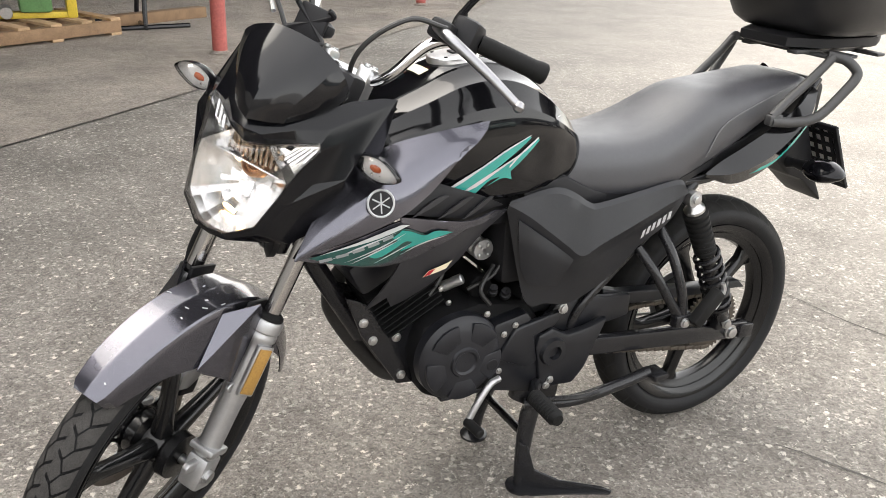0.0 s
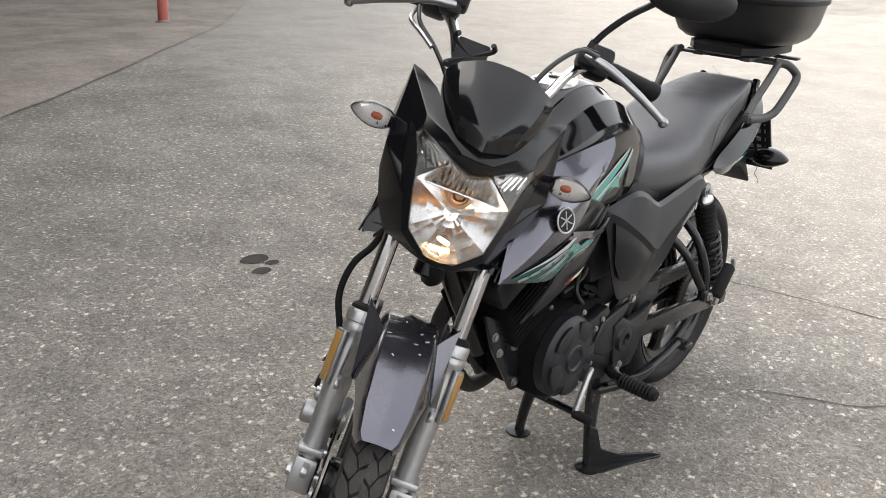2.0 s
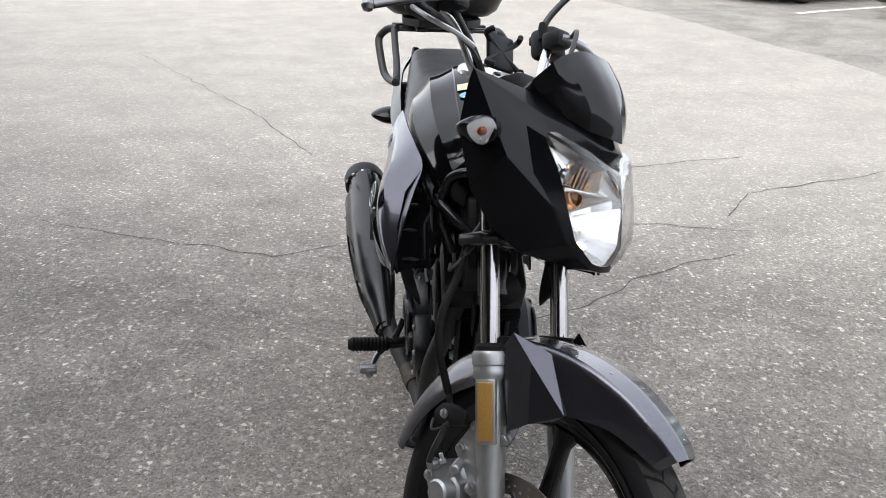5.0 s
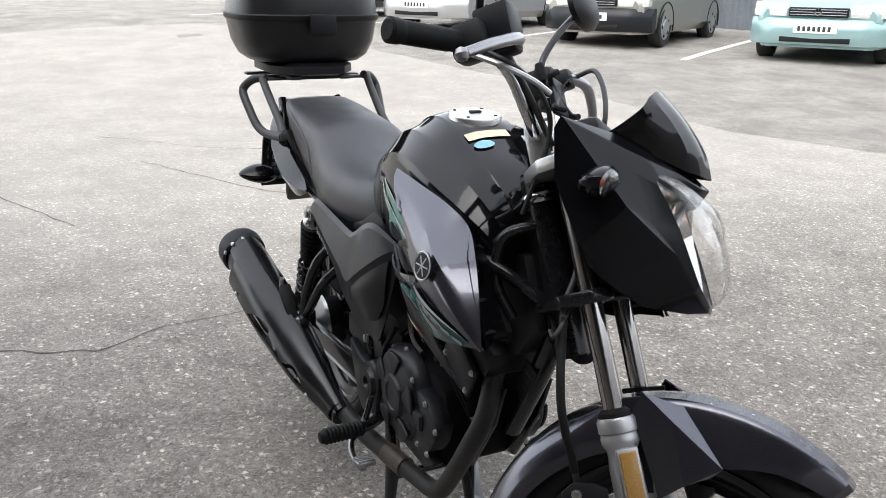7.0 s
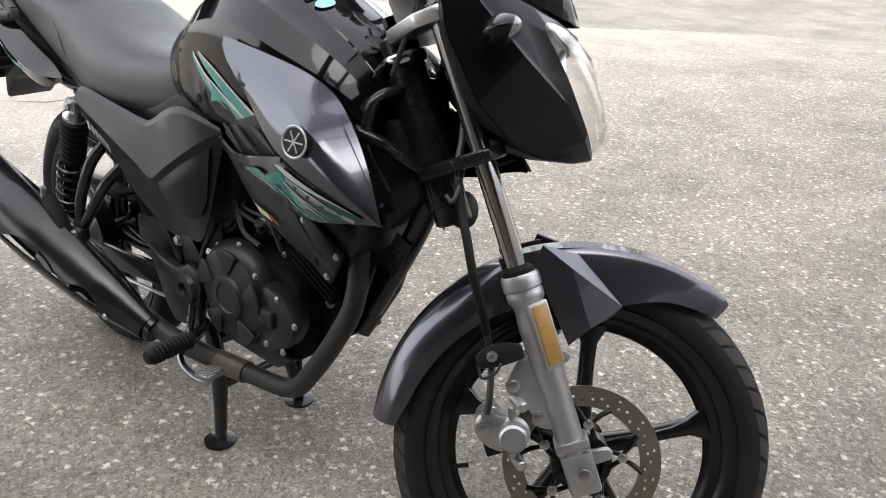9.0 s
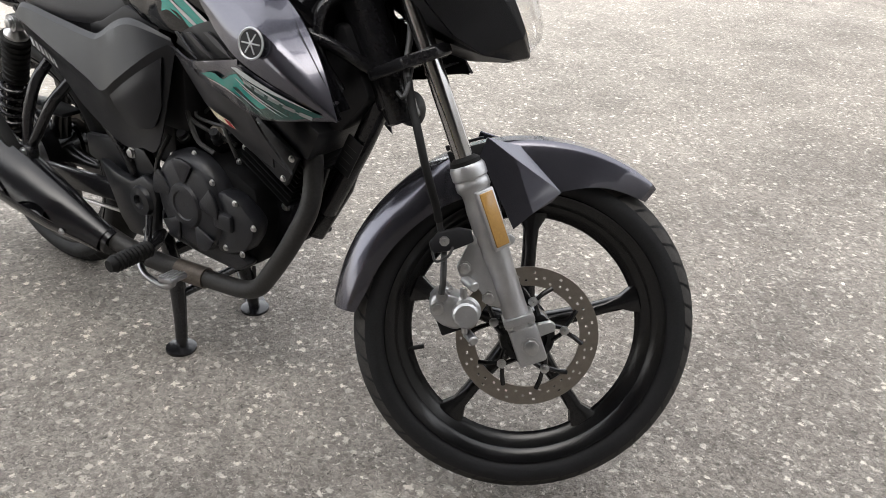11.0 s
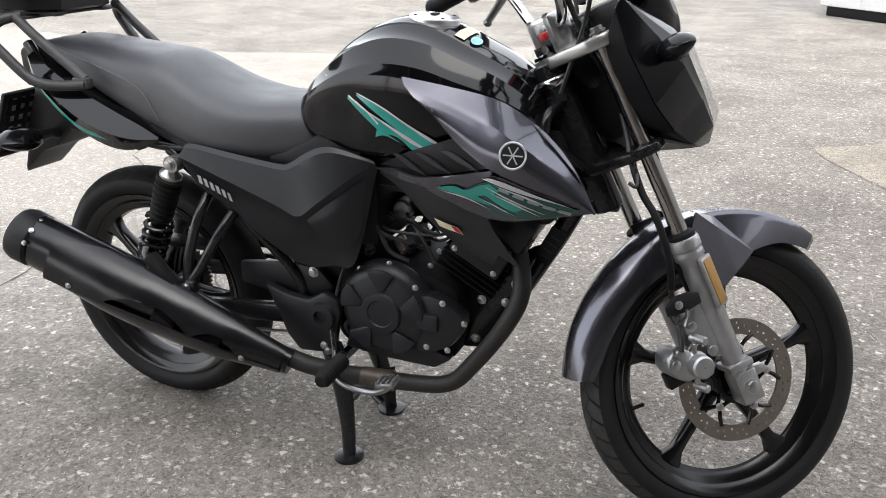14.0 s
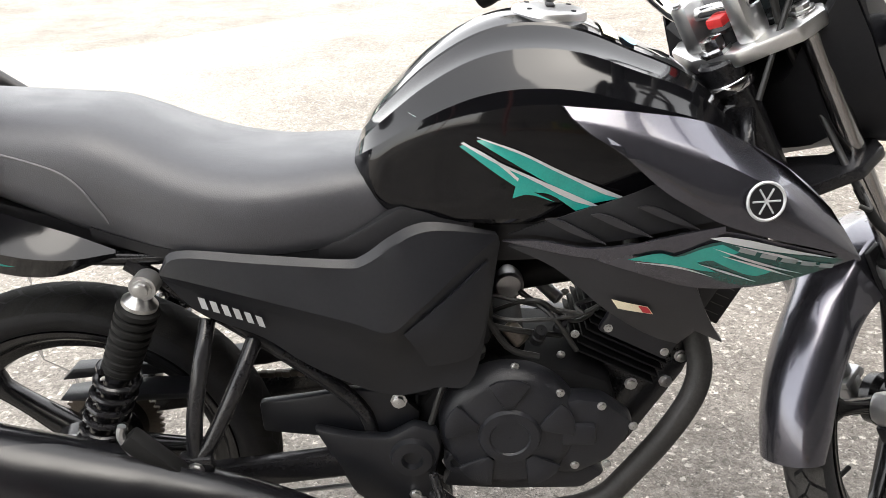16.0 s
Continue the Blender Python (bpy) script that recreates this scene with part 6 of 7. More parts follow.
plate = new("number_plate_holder")
plate.parent = bike
pm = pose(-0.295, 0, 0.706, 0, 27, 0)
for x0, x1, y0, y1, z0, z1 in ((-0.006, 0.004, -0.125, 0.125, 0.075, 0.090), (-0.006, 0.004, -0.125, 0.125, -0.092, -0.077), (-0.006, 0.004, -0.125, -0.110, -0.08, 0.08), (-0.006, 0.004, 0.110, 0.125, -0.08, 0.08)):
    part("frame_bar", block(x0, x1, y0, y1, z0, z1, 0.002, pm), DARK, plate)
for i in range(-4, 5):
    part("grid_bar", block(-0.002, 0.002, i * 0.025 - 0.005, i * 0.025 + 0.005, -0.08, 0.08, 0.001, pm), DARK, plate)
for i in range(-2, 3):
    part("grid_bar", block(-0.002, 0.002, -0.115, 0.115, i * 0.03 - 0.006, i * 0.03 + 0.006, 0.001, pm), DARK, plate)
part("plate", block(-0.011, -0.008, -0.12, 0.12, -0.085, 0.085, 0.001, pm), PLATE, plate, "pale plate seen from behind")

# rack and top box
rack = new("luggage_rack")
rack.parent = bike
tagged(rack, "grey powder-coated tube luggage rack")
for s in (-1, 1):
    part("grab_rail", tube([(0.022, s * 0.150, 0.833), (-0.03, s * 0.160, 0.829), (-0.075, s * 0.172, 0.832), (-0.107, s * 0.182, 0.848), (-0.150, s * 0.191, 0.892), (-0.178, s * 0.195, 0.924), (-0.182, s * 0.189, 0.942), (-0.165, s * 0.168, 0.962), (-0.140, s * 0.140, 0.968)], 0.0115, 12), RACK, rack)
    part("rail_foot", block(-0.010, 0.032, s * 0.138, s * 0.158, 0.824, 0.848, 0.005), RACK, rack)
    part("lower_rail", tube([(-0.145, s * 0.150, 0.966), (-0.10, s * 0.148, 0.928), (-0.03, s * 0.145, 0.876), (0.018, s * 0.147, 0.842)], 0.0105, 12), RACK, rack)
    part("top_bar", block(-0.34, -0.10, s * 0.055, s * 0.085, 0.962, 0.972, 0.003), RACK, rack)
for x in (-0.32, -0.22, -0.16):
    part("cross_bar", block(x - 0.014, x + 0.014, -0.15, 0.15, 0.958, 0.966, 0.003), RACK, rack)
box = thing("top_box", "black plastic top box on a rear rack", "top box", (-0.25, -0.03, 0.972))
part("base_plate", skin([[Vector((sx * a * (1 - 0.25 * (abs(k) > 0)), sy * b, z)) for sx, sy, k in ((1, 0.6, 0), (1, -0.6, 0), (0.7, -1, 1), (-0.7, -1, 1), (-1, -0.6, 0), (-1, 0.6, 0), (-0.7, 1, 1), (0.7, 1, 1))] for a, b, z in ((0.15, 0.105, 0.0), (0.165, 0.118, 0.006), (0.165, 0.118, 0.026), (0.14, 0.10, 0.036))]), DARK, box)


def box_ring(z, a, b, n=40, p=3.2, dx=0.0):
    a, b = a * 0.92, b * 0.90
    return [Vector((dx + a * math.copysign(abs(math.cos(t)) ** (2 / p), math.cos(t)), b * math.copysign(abs(math.sin(t)) ** (2 / p), math.sin(t)), z)) for t in np.linspace(0, 2 * math.pi, n, endpoint=False)]


part("shell", skin([box_ring(0.034, 0.12, 0.14), box_ring(0.036, 0.15, 0.165), box_ring(0.052, 0.172, 0.190), box_ring(0.09, 0.190, 0.210), box_ring(0.148, 0.200, 0.221)]), BOX, box)
part("lid_lip", skin([box_ring(0.146, 0.203, 0.224), box_ring(0.150, 0.206, 0.227), box_ring(0.160, 0.206, 0.227), box_ring(0.163, 0.203, 0.224)]), DARK, box)
part("lid", skin([box_ring(0.160, 0.201, 0.222), box_ring(0.20, 0.199, 0.218), box_ring(0.26, 0.180, 0.195), box_ring(0.295, 0.140, 0.150), box_ring(0.306, 0.08, 0.09)]), BOX, box)
part("catch", block(0.196, 0.214, -0.035, 0.035, 0.11, 0.165, 0.005), DARK, box)


# ---- rear wheel, swingarm, shocks ----
RC, RR = (0.02, 0.0, 0.304), 0.305
rw = new("rear_wheel")
rw.parent = bike
carcass, worn, cut = tyre(RC, RR, 0.050, 0.238, 40, 0.60)
tread_of = part("tyre", carcass, RUBBER, rw, "black road tyre with slanted tread grooves", 30)
tread_band = part("tread", worn, TREAD, tread_of, "faintly dusty tread", 30)
part("tread_groove", cut, RUBBER, tread_band)
part("rim", rim(RC, 0.233, 0.040), RIM, rw, "gloss black cast rim")
for k in range(5):
    part("spoke", wheel_spoke(RC, radians(68 + 72 * k), 0.04, 0.205, 0.024, 0.026, 0.014), RIM, rw)
part("hub", lathe([(0.012, -0.075), (0.062, -0.07), (0.068, -0.03), (0.05, -0.02), (0.05, 0.03), (0.06, 0.035), (0.06, 0.06), (0.012, 0.065)], RC, (0, 1, 0), 36), RIM, rw)
part("brake_plate", lathe([(0.012, -0.098), (0.03, -0.098), (0.072, -0.082), (0.076, -0.074)], RC, (0, 1, 0), 36), ALU, rw, "grey drum brake plate")
part("axle", rod((RC[0], -0.135, RC[2]), (RC[0], 0.135, RC[2]), 0.008, 12), STEEL, rw)
teeth = []
for k in range(43 * 4):
    a = 2 * math.pi * k / (43 * 4)
    r = 0.086 if k % 4 in (0, 1) else 0.079
    teeth.append((RC[0] + r * math.cos(a), RC[2] + r * math.sin(a)))
part("sprocket", prism(teeth, RC[1] + 0.060, RC[1] + 0.066, bevel=0), CHAIN, rw, "oily steel chain sprocket")
part("sprocket_carrier", lathe([(0.02, 0.058), (0.055, 0.06), (0.058, 0.072), (0.03, 0.078), (0.012, 0.08)], RC, (0, 1, 0), 28), ALU, rw)
for k in range(5):
    a = radians(72 * k + 10)
    bolt((RC[0] + 0.046 * math.cos(a), RC[1] + 0.072, RC[2] + 0.046 * math.sin(a)), (0, 1, 0), 0.007, rw)
arm = new("swingarm")
arm.parent = bike
for s in (-1, 1):
    part("arm", block(-0.06, 0.50, s * 0.108, s * 0.134, -0.022, 0.022, 0.006, pose(0.02, 0, 0.303, 0, -7, 0)), FRAME, arm)
    part("adjuster", block(-0.075, -0.03, s * 0.110, s * 0.140, -0.018, 0.018, 0.003, pose(0.02, 0, 0.303, 0, -7, 0)), FRAME, arm)
    bolt((RC[0], s * 0.134, RC[2]), (0, s, 0), 0.014, arm)
    bolt((-0.06, s * 0.125, 0.297), (-1, 0, -0.1), 0.006, arm)
    part("shock_lug", block(0.045, 0.085, s * 0.112, s * 0.150, 0.325, 0.365, 0.006), FRAME, arm)
part("pivot", rod((0.50, -0.13, 0.362), (0.50, 0.13, 0.362), 0.024, 16), FRAME, arm)
# chain
ch = new("chain")
ch.parent = bike
links = []
for z0, z1 in ((0.078, 0.042), (-0.078, -0.034)):
    n = 40
    for k in range(n):
        x = RC[0] + (0.52 * k / n)
        z = RC[2] + z0 + (0.055 + z1 - z0) * k / n
        links.append((x, z))
link = None
for i, (x, z) in enumerate(links):
    if link is None:
        link = part("link", block(-0.0072, 0.0072, -0.006, 0.006, -0.0055, 0.0055, 0.002, seg=1), CHAIN, ch)
        ob = link
    else:
        ob = new("link", link.data)
        ob.parent = ch
    ob.location = (x, RC[1] + 0.064 + 0.002 * (i % 2), z)
part("chain_guard", prism([(-0.055, 0.392), (-0.03, 0.415), (0.12, 0.425), (0.34, 0.452), (0.40, 0.47), (0.40, 0.435), (0.30, 0.415), (0.10, 0.400), (0.0, 0.397)], 0.058, 0.090, bevel=0.004), PLASTIC, bike, "black chain guard")
part("hugger", prism([(0.02, 0.452), (0.12, 0.448), (0.22, 0.452), (0.22, 0.462), (0.10, 0.462)], -0.09, -0.04, bevel=0.003), PLASTIC, bike)

for s in (-1, 1):
    sk = new("rear_shock")
    sk.parent = bike
    a, c = Vector((0.218, s * 0.140, 0.677)), Vector((0.062, s * 0.140, 0.345))
    d = (c - a).normalized()
    part("top_eye", lathe([(0.006, -0.013), (0.018, -0.013), (0.018, 0.013), (0.006, 0.013)], a, (0, 1, 0), 20, closed=True), ALU, sk)
    bolt(tuple(a + Vector((0, s * 0.013, 0))), (0, s, 0), 0.010, sk)
    part("top_cap", lathe([(0.010, 0.010), (0.016, 0.020), (0.024, 0.028), (0.024, 0.034)], a, d, 24), STEEL, sk)
    prof = [(0.020, 0.034)]
    for k in range(8):
        z = 0.038 + k * 0.0145
        prof += [(0.029 - 0.0004 * k, z), (0.029 - 0.0004 * k, z + 0.007), (0.024, z + 0.0095), (0.024, z + 0.0125)]
    part("gaiter", lathe(prof, a, d, 24), GRIP, sk, "ribbed black rubber gaiter")
    u = d.orthogonal().normalized()
    w = d.cross(u)
    part("spring", tube([a + d * (0.15 + 0.16 * k / 96) + (u * math.cos(k * 2 * math.pi * 7 / 96) + w * math.sin(k * 2 * math.pi * 7 / 96)) * 0.0285 for k in range(97)], 0.0052, 8, smooth=False), FRAME, sk, "gloss black coil spring")
    part("damper", rod(a + d * 0.13, a + d * 0.33, 0.017, 20), FRAME, sk)
    part("spring_seat", lathe([(0.016, 0), (0.031, 0.002), (0.031, 0.009), (0.02, 0.022), (0.018, 0.05)], a + d * 0.305, d, 24), FRAME, sk)
    part("bottom_fork", lathe([(0.001, 0), (0.014, 0.0), (0.015, 0.03), (0.010, 0.04)], a + d * 0.330, d, 16), ALU, sk)
    bolt(tuple(c + Vector((0, s * 0.014, 0))), (0, s, 0), 0.010, sk)

# ---- exhaust ----
ex = new("exhaust")
ex.parent = bike
tagged(ex, "matt black exhaust with a shielded silencer")
part("header", tube([(0.925, -0.03, 0.565), (0.960, -0.050, 0.560), (0.979, -0.072, 0.508), (0.980, -0.086, 0.469), (0.964, -0.096, 0.427), (0.929, -0.100, 0.367), (0.886, -0.100, 0.306), (0.853, -0.101, 0.266), (0.815, -0.104, 0.247), (0.76, -0.110, 0.241), (0.70, -0.120, 0.240)], 0.0185, 18), PIPE, ex)
part("joint", tube([(0.715, -0.117, 0.240), (0.69, -0.122, 0.240), (0.645, -0.132, 0.243)], 0.0225, 18), SCORCH, ex, "scorched brown steel pipe joint")
part("link_pipe", tube([(0.66, -0.128, 0.241), (0.60, -0.145, 0.248), (0.53, -0.168, 0.266), (0.47, -0.182, 0.288)], 0.020, 18), PIPE, ex)
ma, mb = Vector((0.50, -0.184, 0.270)), Vector((-0.122, -0.262, 0.497))
md = (mb - ma).normalized()
mu = (Vector((0, 0, 1)) - md * md.z).normalized()
mw = mu.cross(md)
rings = []
for k, r in ((0.0, 0.026), (0.10, 0.031), (0.22, 0.043), (0.36, 0.053), (0.52, 0.060), (0.70, 0.061), (0.88, 0.060), (0.965, 0.058), (0.97, 0.054)):
    rings.append([ma + md * ((mb - ma).length * k) + mu * (r * math.cos(t) * 1.08) + mw * (r * math.sin(t) * 0.9) for t in np.linspace(0, 2 * math.pi, 32, endpoint=False)])
muf = part("silencer", skin(rings), MUFFLER, ex, "matt black silencer")
part("end_cap", lathe([(0.055, -0.032), (0.0615, -0.026), (0.0625, 0.008), (0.058, 0.022), (0.045, 0.028), (0.040, 0.020), (0.038, -0.01), (0.001, -0.012)], mb, md, 36), DARK, ex, "black end cap")

# the heat shield: an upper shell that runs out to a proud edge, a blade turned in below it, and two long vents above the edge
RIDGE = [(0.02, 100), (0.18, 96), (0.34, 95), (0.50, 99), (0.64, 104), (0.86, 112)]


def ridge(k):
    return float(np.interp(k, [a for a, _ in RIDGE], [b for _, b in RIDGE]))


def hump(u):
    return math.sin(math.pi * min(1, max(0, u))) ** 0.8


def shell(k0, k1, a0, a1, bump, n=40, m=14, thick=0.003):
    """A strip of the shield between the angles a0(k) and a1(k); bump(k, v) lifts it off the silencer."""
    def at(u, v):
        k = k0 + (k1 - k0) * u
        a, c = a0(k), a1(k)
        t = radians(a + (c - a) * v)
        r = float(np.interp(k, [0, 0.1, 0.22, 0.36, 0.52, 0.7, 0.88, 1], [0.022, 0.031, 0.043, 0.053, 0.060, 0.061, 0.060, 0.059])) + bump(k, v)
        return tuple(ma + md * ((mb - ma).length * k) + mu * (r * math.cos(t) * 1.08) + mw * (r * math.sin(t) * 0.9))
    return sheet(at, n, m, thick)


def proud(k):
    return 0.010 + 0.013 * smoothstep(0.02, 0.25, k) * (1 - 0.35 * smoothstep(0.6, 0.86, k))


def vent(k):
    """How deep the side is drawn in by the two vents."""
    return max(hump((k - 0.33) / 0.30) if 0.33 < k < 0.63 else 0, 0.8 * hump((k - 0.17) / 0.14) if 0.17 < k < 0.31 else 0)


part("heat_shield", shell(0.02, 0.86, lambda k: 10 + 26 * smoothstep(0.66, 0.86, k), lambda k: ridge(k) - 2 - 24 * vent(k), lambda k, v: 0.006 + (proud(k) - 0.006) * v ** 2.2 * (1 - 0.5 * vent(k))), MUFFLER, ex, "moulded black heat shield", 25)
part("shield_edge", shell(0.02, 0.86, lambda k: ridge(k) - 2.5, lambda k: ridge(k) + 5, lambda k, v: proud(k) + 0.001 - 0.004 * abs(v - 0.5), 40, 4, 0.005), MUFFLER, ex)
part("heat_shield_lower", shell(0.02, 0.86, lambda k: ridge(k) + 4, lambda k: 150 - 26 * smoothstep(0.55, 0.86, k), lambda k, v: proud(k) * (1 - 0.45 * v)), MUFFLER, ex, "", 25)
for k0, k1 in ((0.33, 0.63), (0.17, 0.31)):
    part("vent", shell(k0, k1, lambda k: ridge(k) - 4 - 26 * vent(k), lambda k: ridge(k) - 1, lambda k, v: 0.002 + 0.004 * v, 24, 6), VENT, ex, "gloss black vent")
    part("vent_blade", shell(k0 + 0.05, k0 + 0.13, lambda k: ridge(k) - 4 - 18 * vent(k), lambda k: ridge(k) - 2, lambda k, v: 0.008 + 0.010 * v, 8, 4), GLOSS, ex)
for k, t, off in ((0.14, 100, 0.017), (0.76, 106, 0.017)):
    r = float(np.interp(k, [0, 0.1, 0.22, 0.36, 0.52, 0.7, 0.88, 1], [0.022, 0.031, 0.043, 0.053, 0.060, 0.061, 0.060, 0.059])) + off
    n = mu * math.cos(radians(t)) + mw * math.sin(radians(t))
    bolt(tuple(ma + md * ((mb - ma).length * k) + n * r * 0.93), tuple(n), 0.0055, ex)
for t in (10, 40, 70):
    n = mu * math.cos(radians(t)) + mw * math.sin(radians(t))
    bolt(tuple(mb - md * 0.030 + n * 0.060), tuple(n), 0.0045, ex)

# ---- engine ----
eng = new("engine")
eng.parent = bike
tagged(eng, "black painted single-cylinder engine")
part("crankcase", prism([(0.57, 0.315), (0.60, 0.290), (0.80, 0.286), (0.845, 0.31), (0.870, 0.40), (0.85, 0.47), (0.80, 0.49), (0.72, 0.50), (0.60, 0.48), (0.56, 0.42)], -0.095, 0.095, bevel=0.014), FINMETAL, eng)
part("sump_fins", block(0.62, 0.80, -0.09, 0.09, 0.278, 0.290, 0.004), ENGINE, eng)
cm = pose(0.852, 0, 0.472, 0, 28, 0)
for k in range(9):
    part("cooling_fin", block(-0.070, 0.066, -0.078, 0.078, 0.012 + k * 0.0125, 0.0155 + k * 0.0125, 0.0015, cm), FINMETAL, eng)
part("cylinder", block(-0.055, 0.055, -0.060, 0.060, 0.0, 0.14, 0.01, cm), FINMETAL, eng)
part("cylinder_head", block(-0.068, 0.068, -0.08, 0.08, 0.128, 0.20, 0.012, cm), ENGINE, eng)
part("head_cover", block(-0.055, 0.055, -0.062, 0.062, 0.198, 0.24, 0.016, cm), ENGINE, eng)
cam_cover = part("cam_chain_cover", block(-0.060, 0.056, -0.092, -0.078, 0.060, 0.136, 0.008, cm), ENGINE, eng)
for x, z in ((-0.048, 0.072), (0.044, 0.074), (0.044, 0.124), (-0.048, 0.122)):
    bolt(tuple(cm @ Vector((x, -0.091, z))), (0, -1, 0), 0.005, cam_cover)
# clutch cover on the right, generator cover on the left
cc = Vector((0.700, -0.095, 0.408))
cover = part("clutch_cover", lathe([(0.105, 0.0), (0.104, 0.018), (0.094, 0.034), (0.080, 0.040), (0.046, 0.043), (0.043, 0.049), (0.039, 0.050), (0.030, 0.050), (0.028, 0.047), (0.001, 0.047)], cc, (0, -1, 0), 48), ENGINE, eng)
for k in range(5):
    a = radians(90 + 72 * k)
    p = [(0.047, -0.006), (0.088, -0.030), (0.095, -0.016), (0.097, 0.0), (0.095, 0.016), (0.088, 0.030), (0.047, 0.006)]
    b = prism(p, -0.040, -0.0465, bevel=0.003)
    b.transform(Matrix.Translation(cc) @ Matrix.Rotation(-a, 4, "Y"))
    part("web", b, ENGINE, cover)
part("front_cover", prism([(0.765, 0.455), (0.800, 0.462), (0.836, 0.457), (0.883, 0.420), (0.872, 0.385), (0.850, 0.352), (0.80, 0.325), (0.765, 0.328)], -0.128, -0.085, bevel=0.012), ENGINE, eng)
part("filter_cap", block(0.776, 0.826, -0.138, -0.12, 0.386, 0.422, 0.006), ENGINE, eng)
part("lower_cover", prism([(0.595, 0.298), (0.70, 0.290), (0.81, 0.290), (0.848, 0.318), (0.80, 0.345), (0.62, 0.355)], -0.118, -0.085, bevel=0.010), ENGINE, eng)
for x, z in ((0.609, 0.424), (0.640, 0.487), (0.709, 0.510), (0.773, 0.474), (0.833, 0.450), (0.880, 0.414), (0.812, 0.410), (0.797, 0.345), (0.844, 0.347), (0.721, 0.308), (0.798, 0.304), (0.605, 0.345)):
    bolt((x, -0.127 if x > 0.77 and z > 0.32 else -0.112, z), (0, -1, 0), 0.0052, eng)
for x, z, r in ((0.622, 0.352, 0.021), (0.766, 0.352, 0.014)):
    part("inspection_plug", lathe([(r, 0), (r, 0.024), (r * 0.85, 0.028), (r * 0.55, 0.028), (r * 0.5, 0.023), (0.001, 0.023)], (x, -0.100, z), (0, -1, 0), 20), ENGINE, eng)
gc = Vector((0.774, 0.095, 0.397))
gen = part("generator_cover", lathe([(0.096, 0.0), (0.095, 0.022), (0.082, 0.036), (0.060, 0.040), (0.034, 0.042), (0.031, 0.047), (0.026, 0.047), (0.022, 0.043), (0.001, 0.043)], gc, (0, 1, 0), 44), ENGINE, eng)
for k in range(5):
    a = radians(54 + 72 * k)
    b = prism([(0.042, -0.018), (0.078, -0.036), (0.086, -0.018), (0.088, 0.0), (0.086, 0.018), (0.078, 0.036), (0.042, 0.018)], 0.034, 0.0415, bevel=0.003)
    b.transform(Matrix.Translation(gc) @ Matrix.Rotation(-a, 4, "Y"))
    part("web", b, ENGINE, gen)
part("sprocket_cover", prism([(0.545, 0.30), (0.60, 0.272), (0.70, 0.30), (0.72, 0.36), (0.70, 0.46), (0.62, 0.475), (0.60, 0.44), (0.545, 0.42)], 0.085, 0.125, bevel=0.010), PLASTIC, eng, "black sprocket cover")
part("cover_blade", prism([(0.695, 0.381), (0.653, 0.446), (0.530, 0.468), (0.555, 0.433), (0.606, 0.419), (0.593, 0.354), (0.62, 0.345)], 0.118, 0.134, bevel=0.005), PLASTIC, eng)
for x, z in ((0.773, 0.474), (0.836, 0.452), (0.855, 0.386), (0.653, 0.452), (0.679, 0.436), (0.685, 0.350), (0.714, 0.483)):
    bolt((x, 0.112 if x > 0.7 else 0.127, z), (0, 1, 0), 0.0055, eng)
part("oil_filler", lathe([(0.016, 0), (0.016, 0.014), (0.012, 0.018), (0.001, 0.018)], (0.708, 0.120, 0.375), (0, 1, 0), 16), DARK, eng)
part("intake", tube([(0.84, 0, 0.62), (0.78, 0, 0.615), (0.71, 0, 0.604), (0.66, 0, 0.60)], 0.026, 16), GRIP, eng)
part("throttle_body", rod((0.705, -0.045, 0.604), (0.705, 0.05, 0.604), 0.022, 16), ALU, eng, "grey throttle body")
part("throttle_pulley", lathe([(0.004, 0), (0.022, 0.0), (0.024, 0.003), (0.022, 0.008), (0.004, 0.010)], (0.703, 0.056, 0.604), (0, 1, 0), 20), ALU, eng)
for k in range(4):
    a = radians(45 + 90 * k)
    bolt((0.703 + 0.015 * math.cos(a), 0.066, 0.604 + 0.015 * math.sin(a)), (0, 1, 0), 0.004, eng)
part("coil", rod((0.70, -0.05, 0.545), (0.725, -0.062, 0.520), 0.014, 14), RUST, eng, "coppery sensor body")
part("head_pipe", rod((0.79, 0.05, 0.53), (0.755, 0.075, 0.555), 0.011, 12), ALU, eng)
part("starter", rod((0.70, -0.06, 0.515), (0.70, 0.06, 0.515), 0.028, 20), FINMETAL, eng)
part("air_box", block(0.52, 0.680, -0.10, 0.10, 0.53, 0.735, 0.02), DARK, eng)
part("knee_cover", block(0.66, 0.86, -0.098, 0.098, 0.668, 0.752, 0.012), DARK, eng)
for i, (x, y, z) in enumerate(((0.74, -0.08, 0.60), (0.70, -0.09, 0.575), (0.80, -0.085, 0.58))):
    part("wire", tube([(0.66, y * 0.6, 0.56 + 0.02 * i), (x, y, z), (0.80, y * 0.9, 0.56 + 0.015 * i), (0.86, y * 0.7, 0.60)], 0.0035, 6), CABLE, eng)

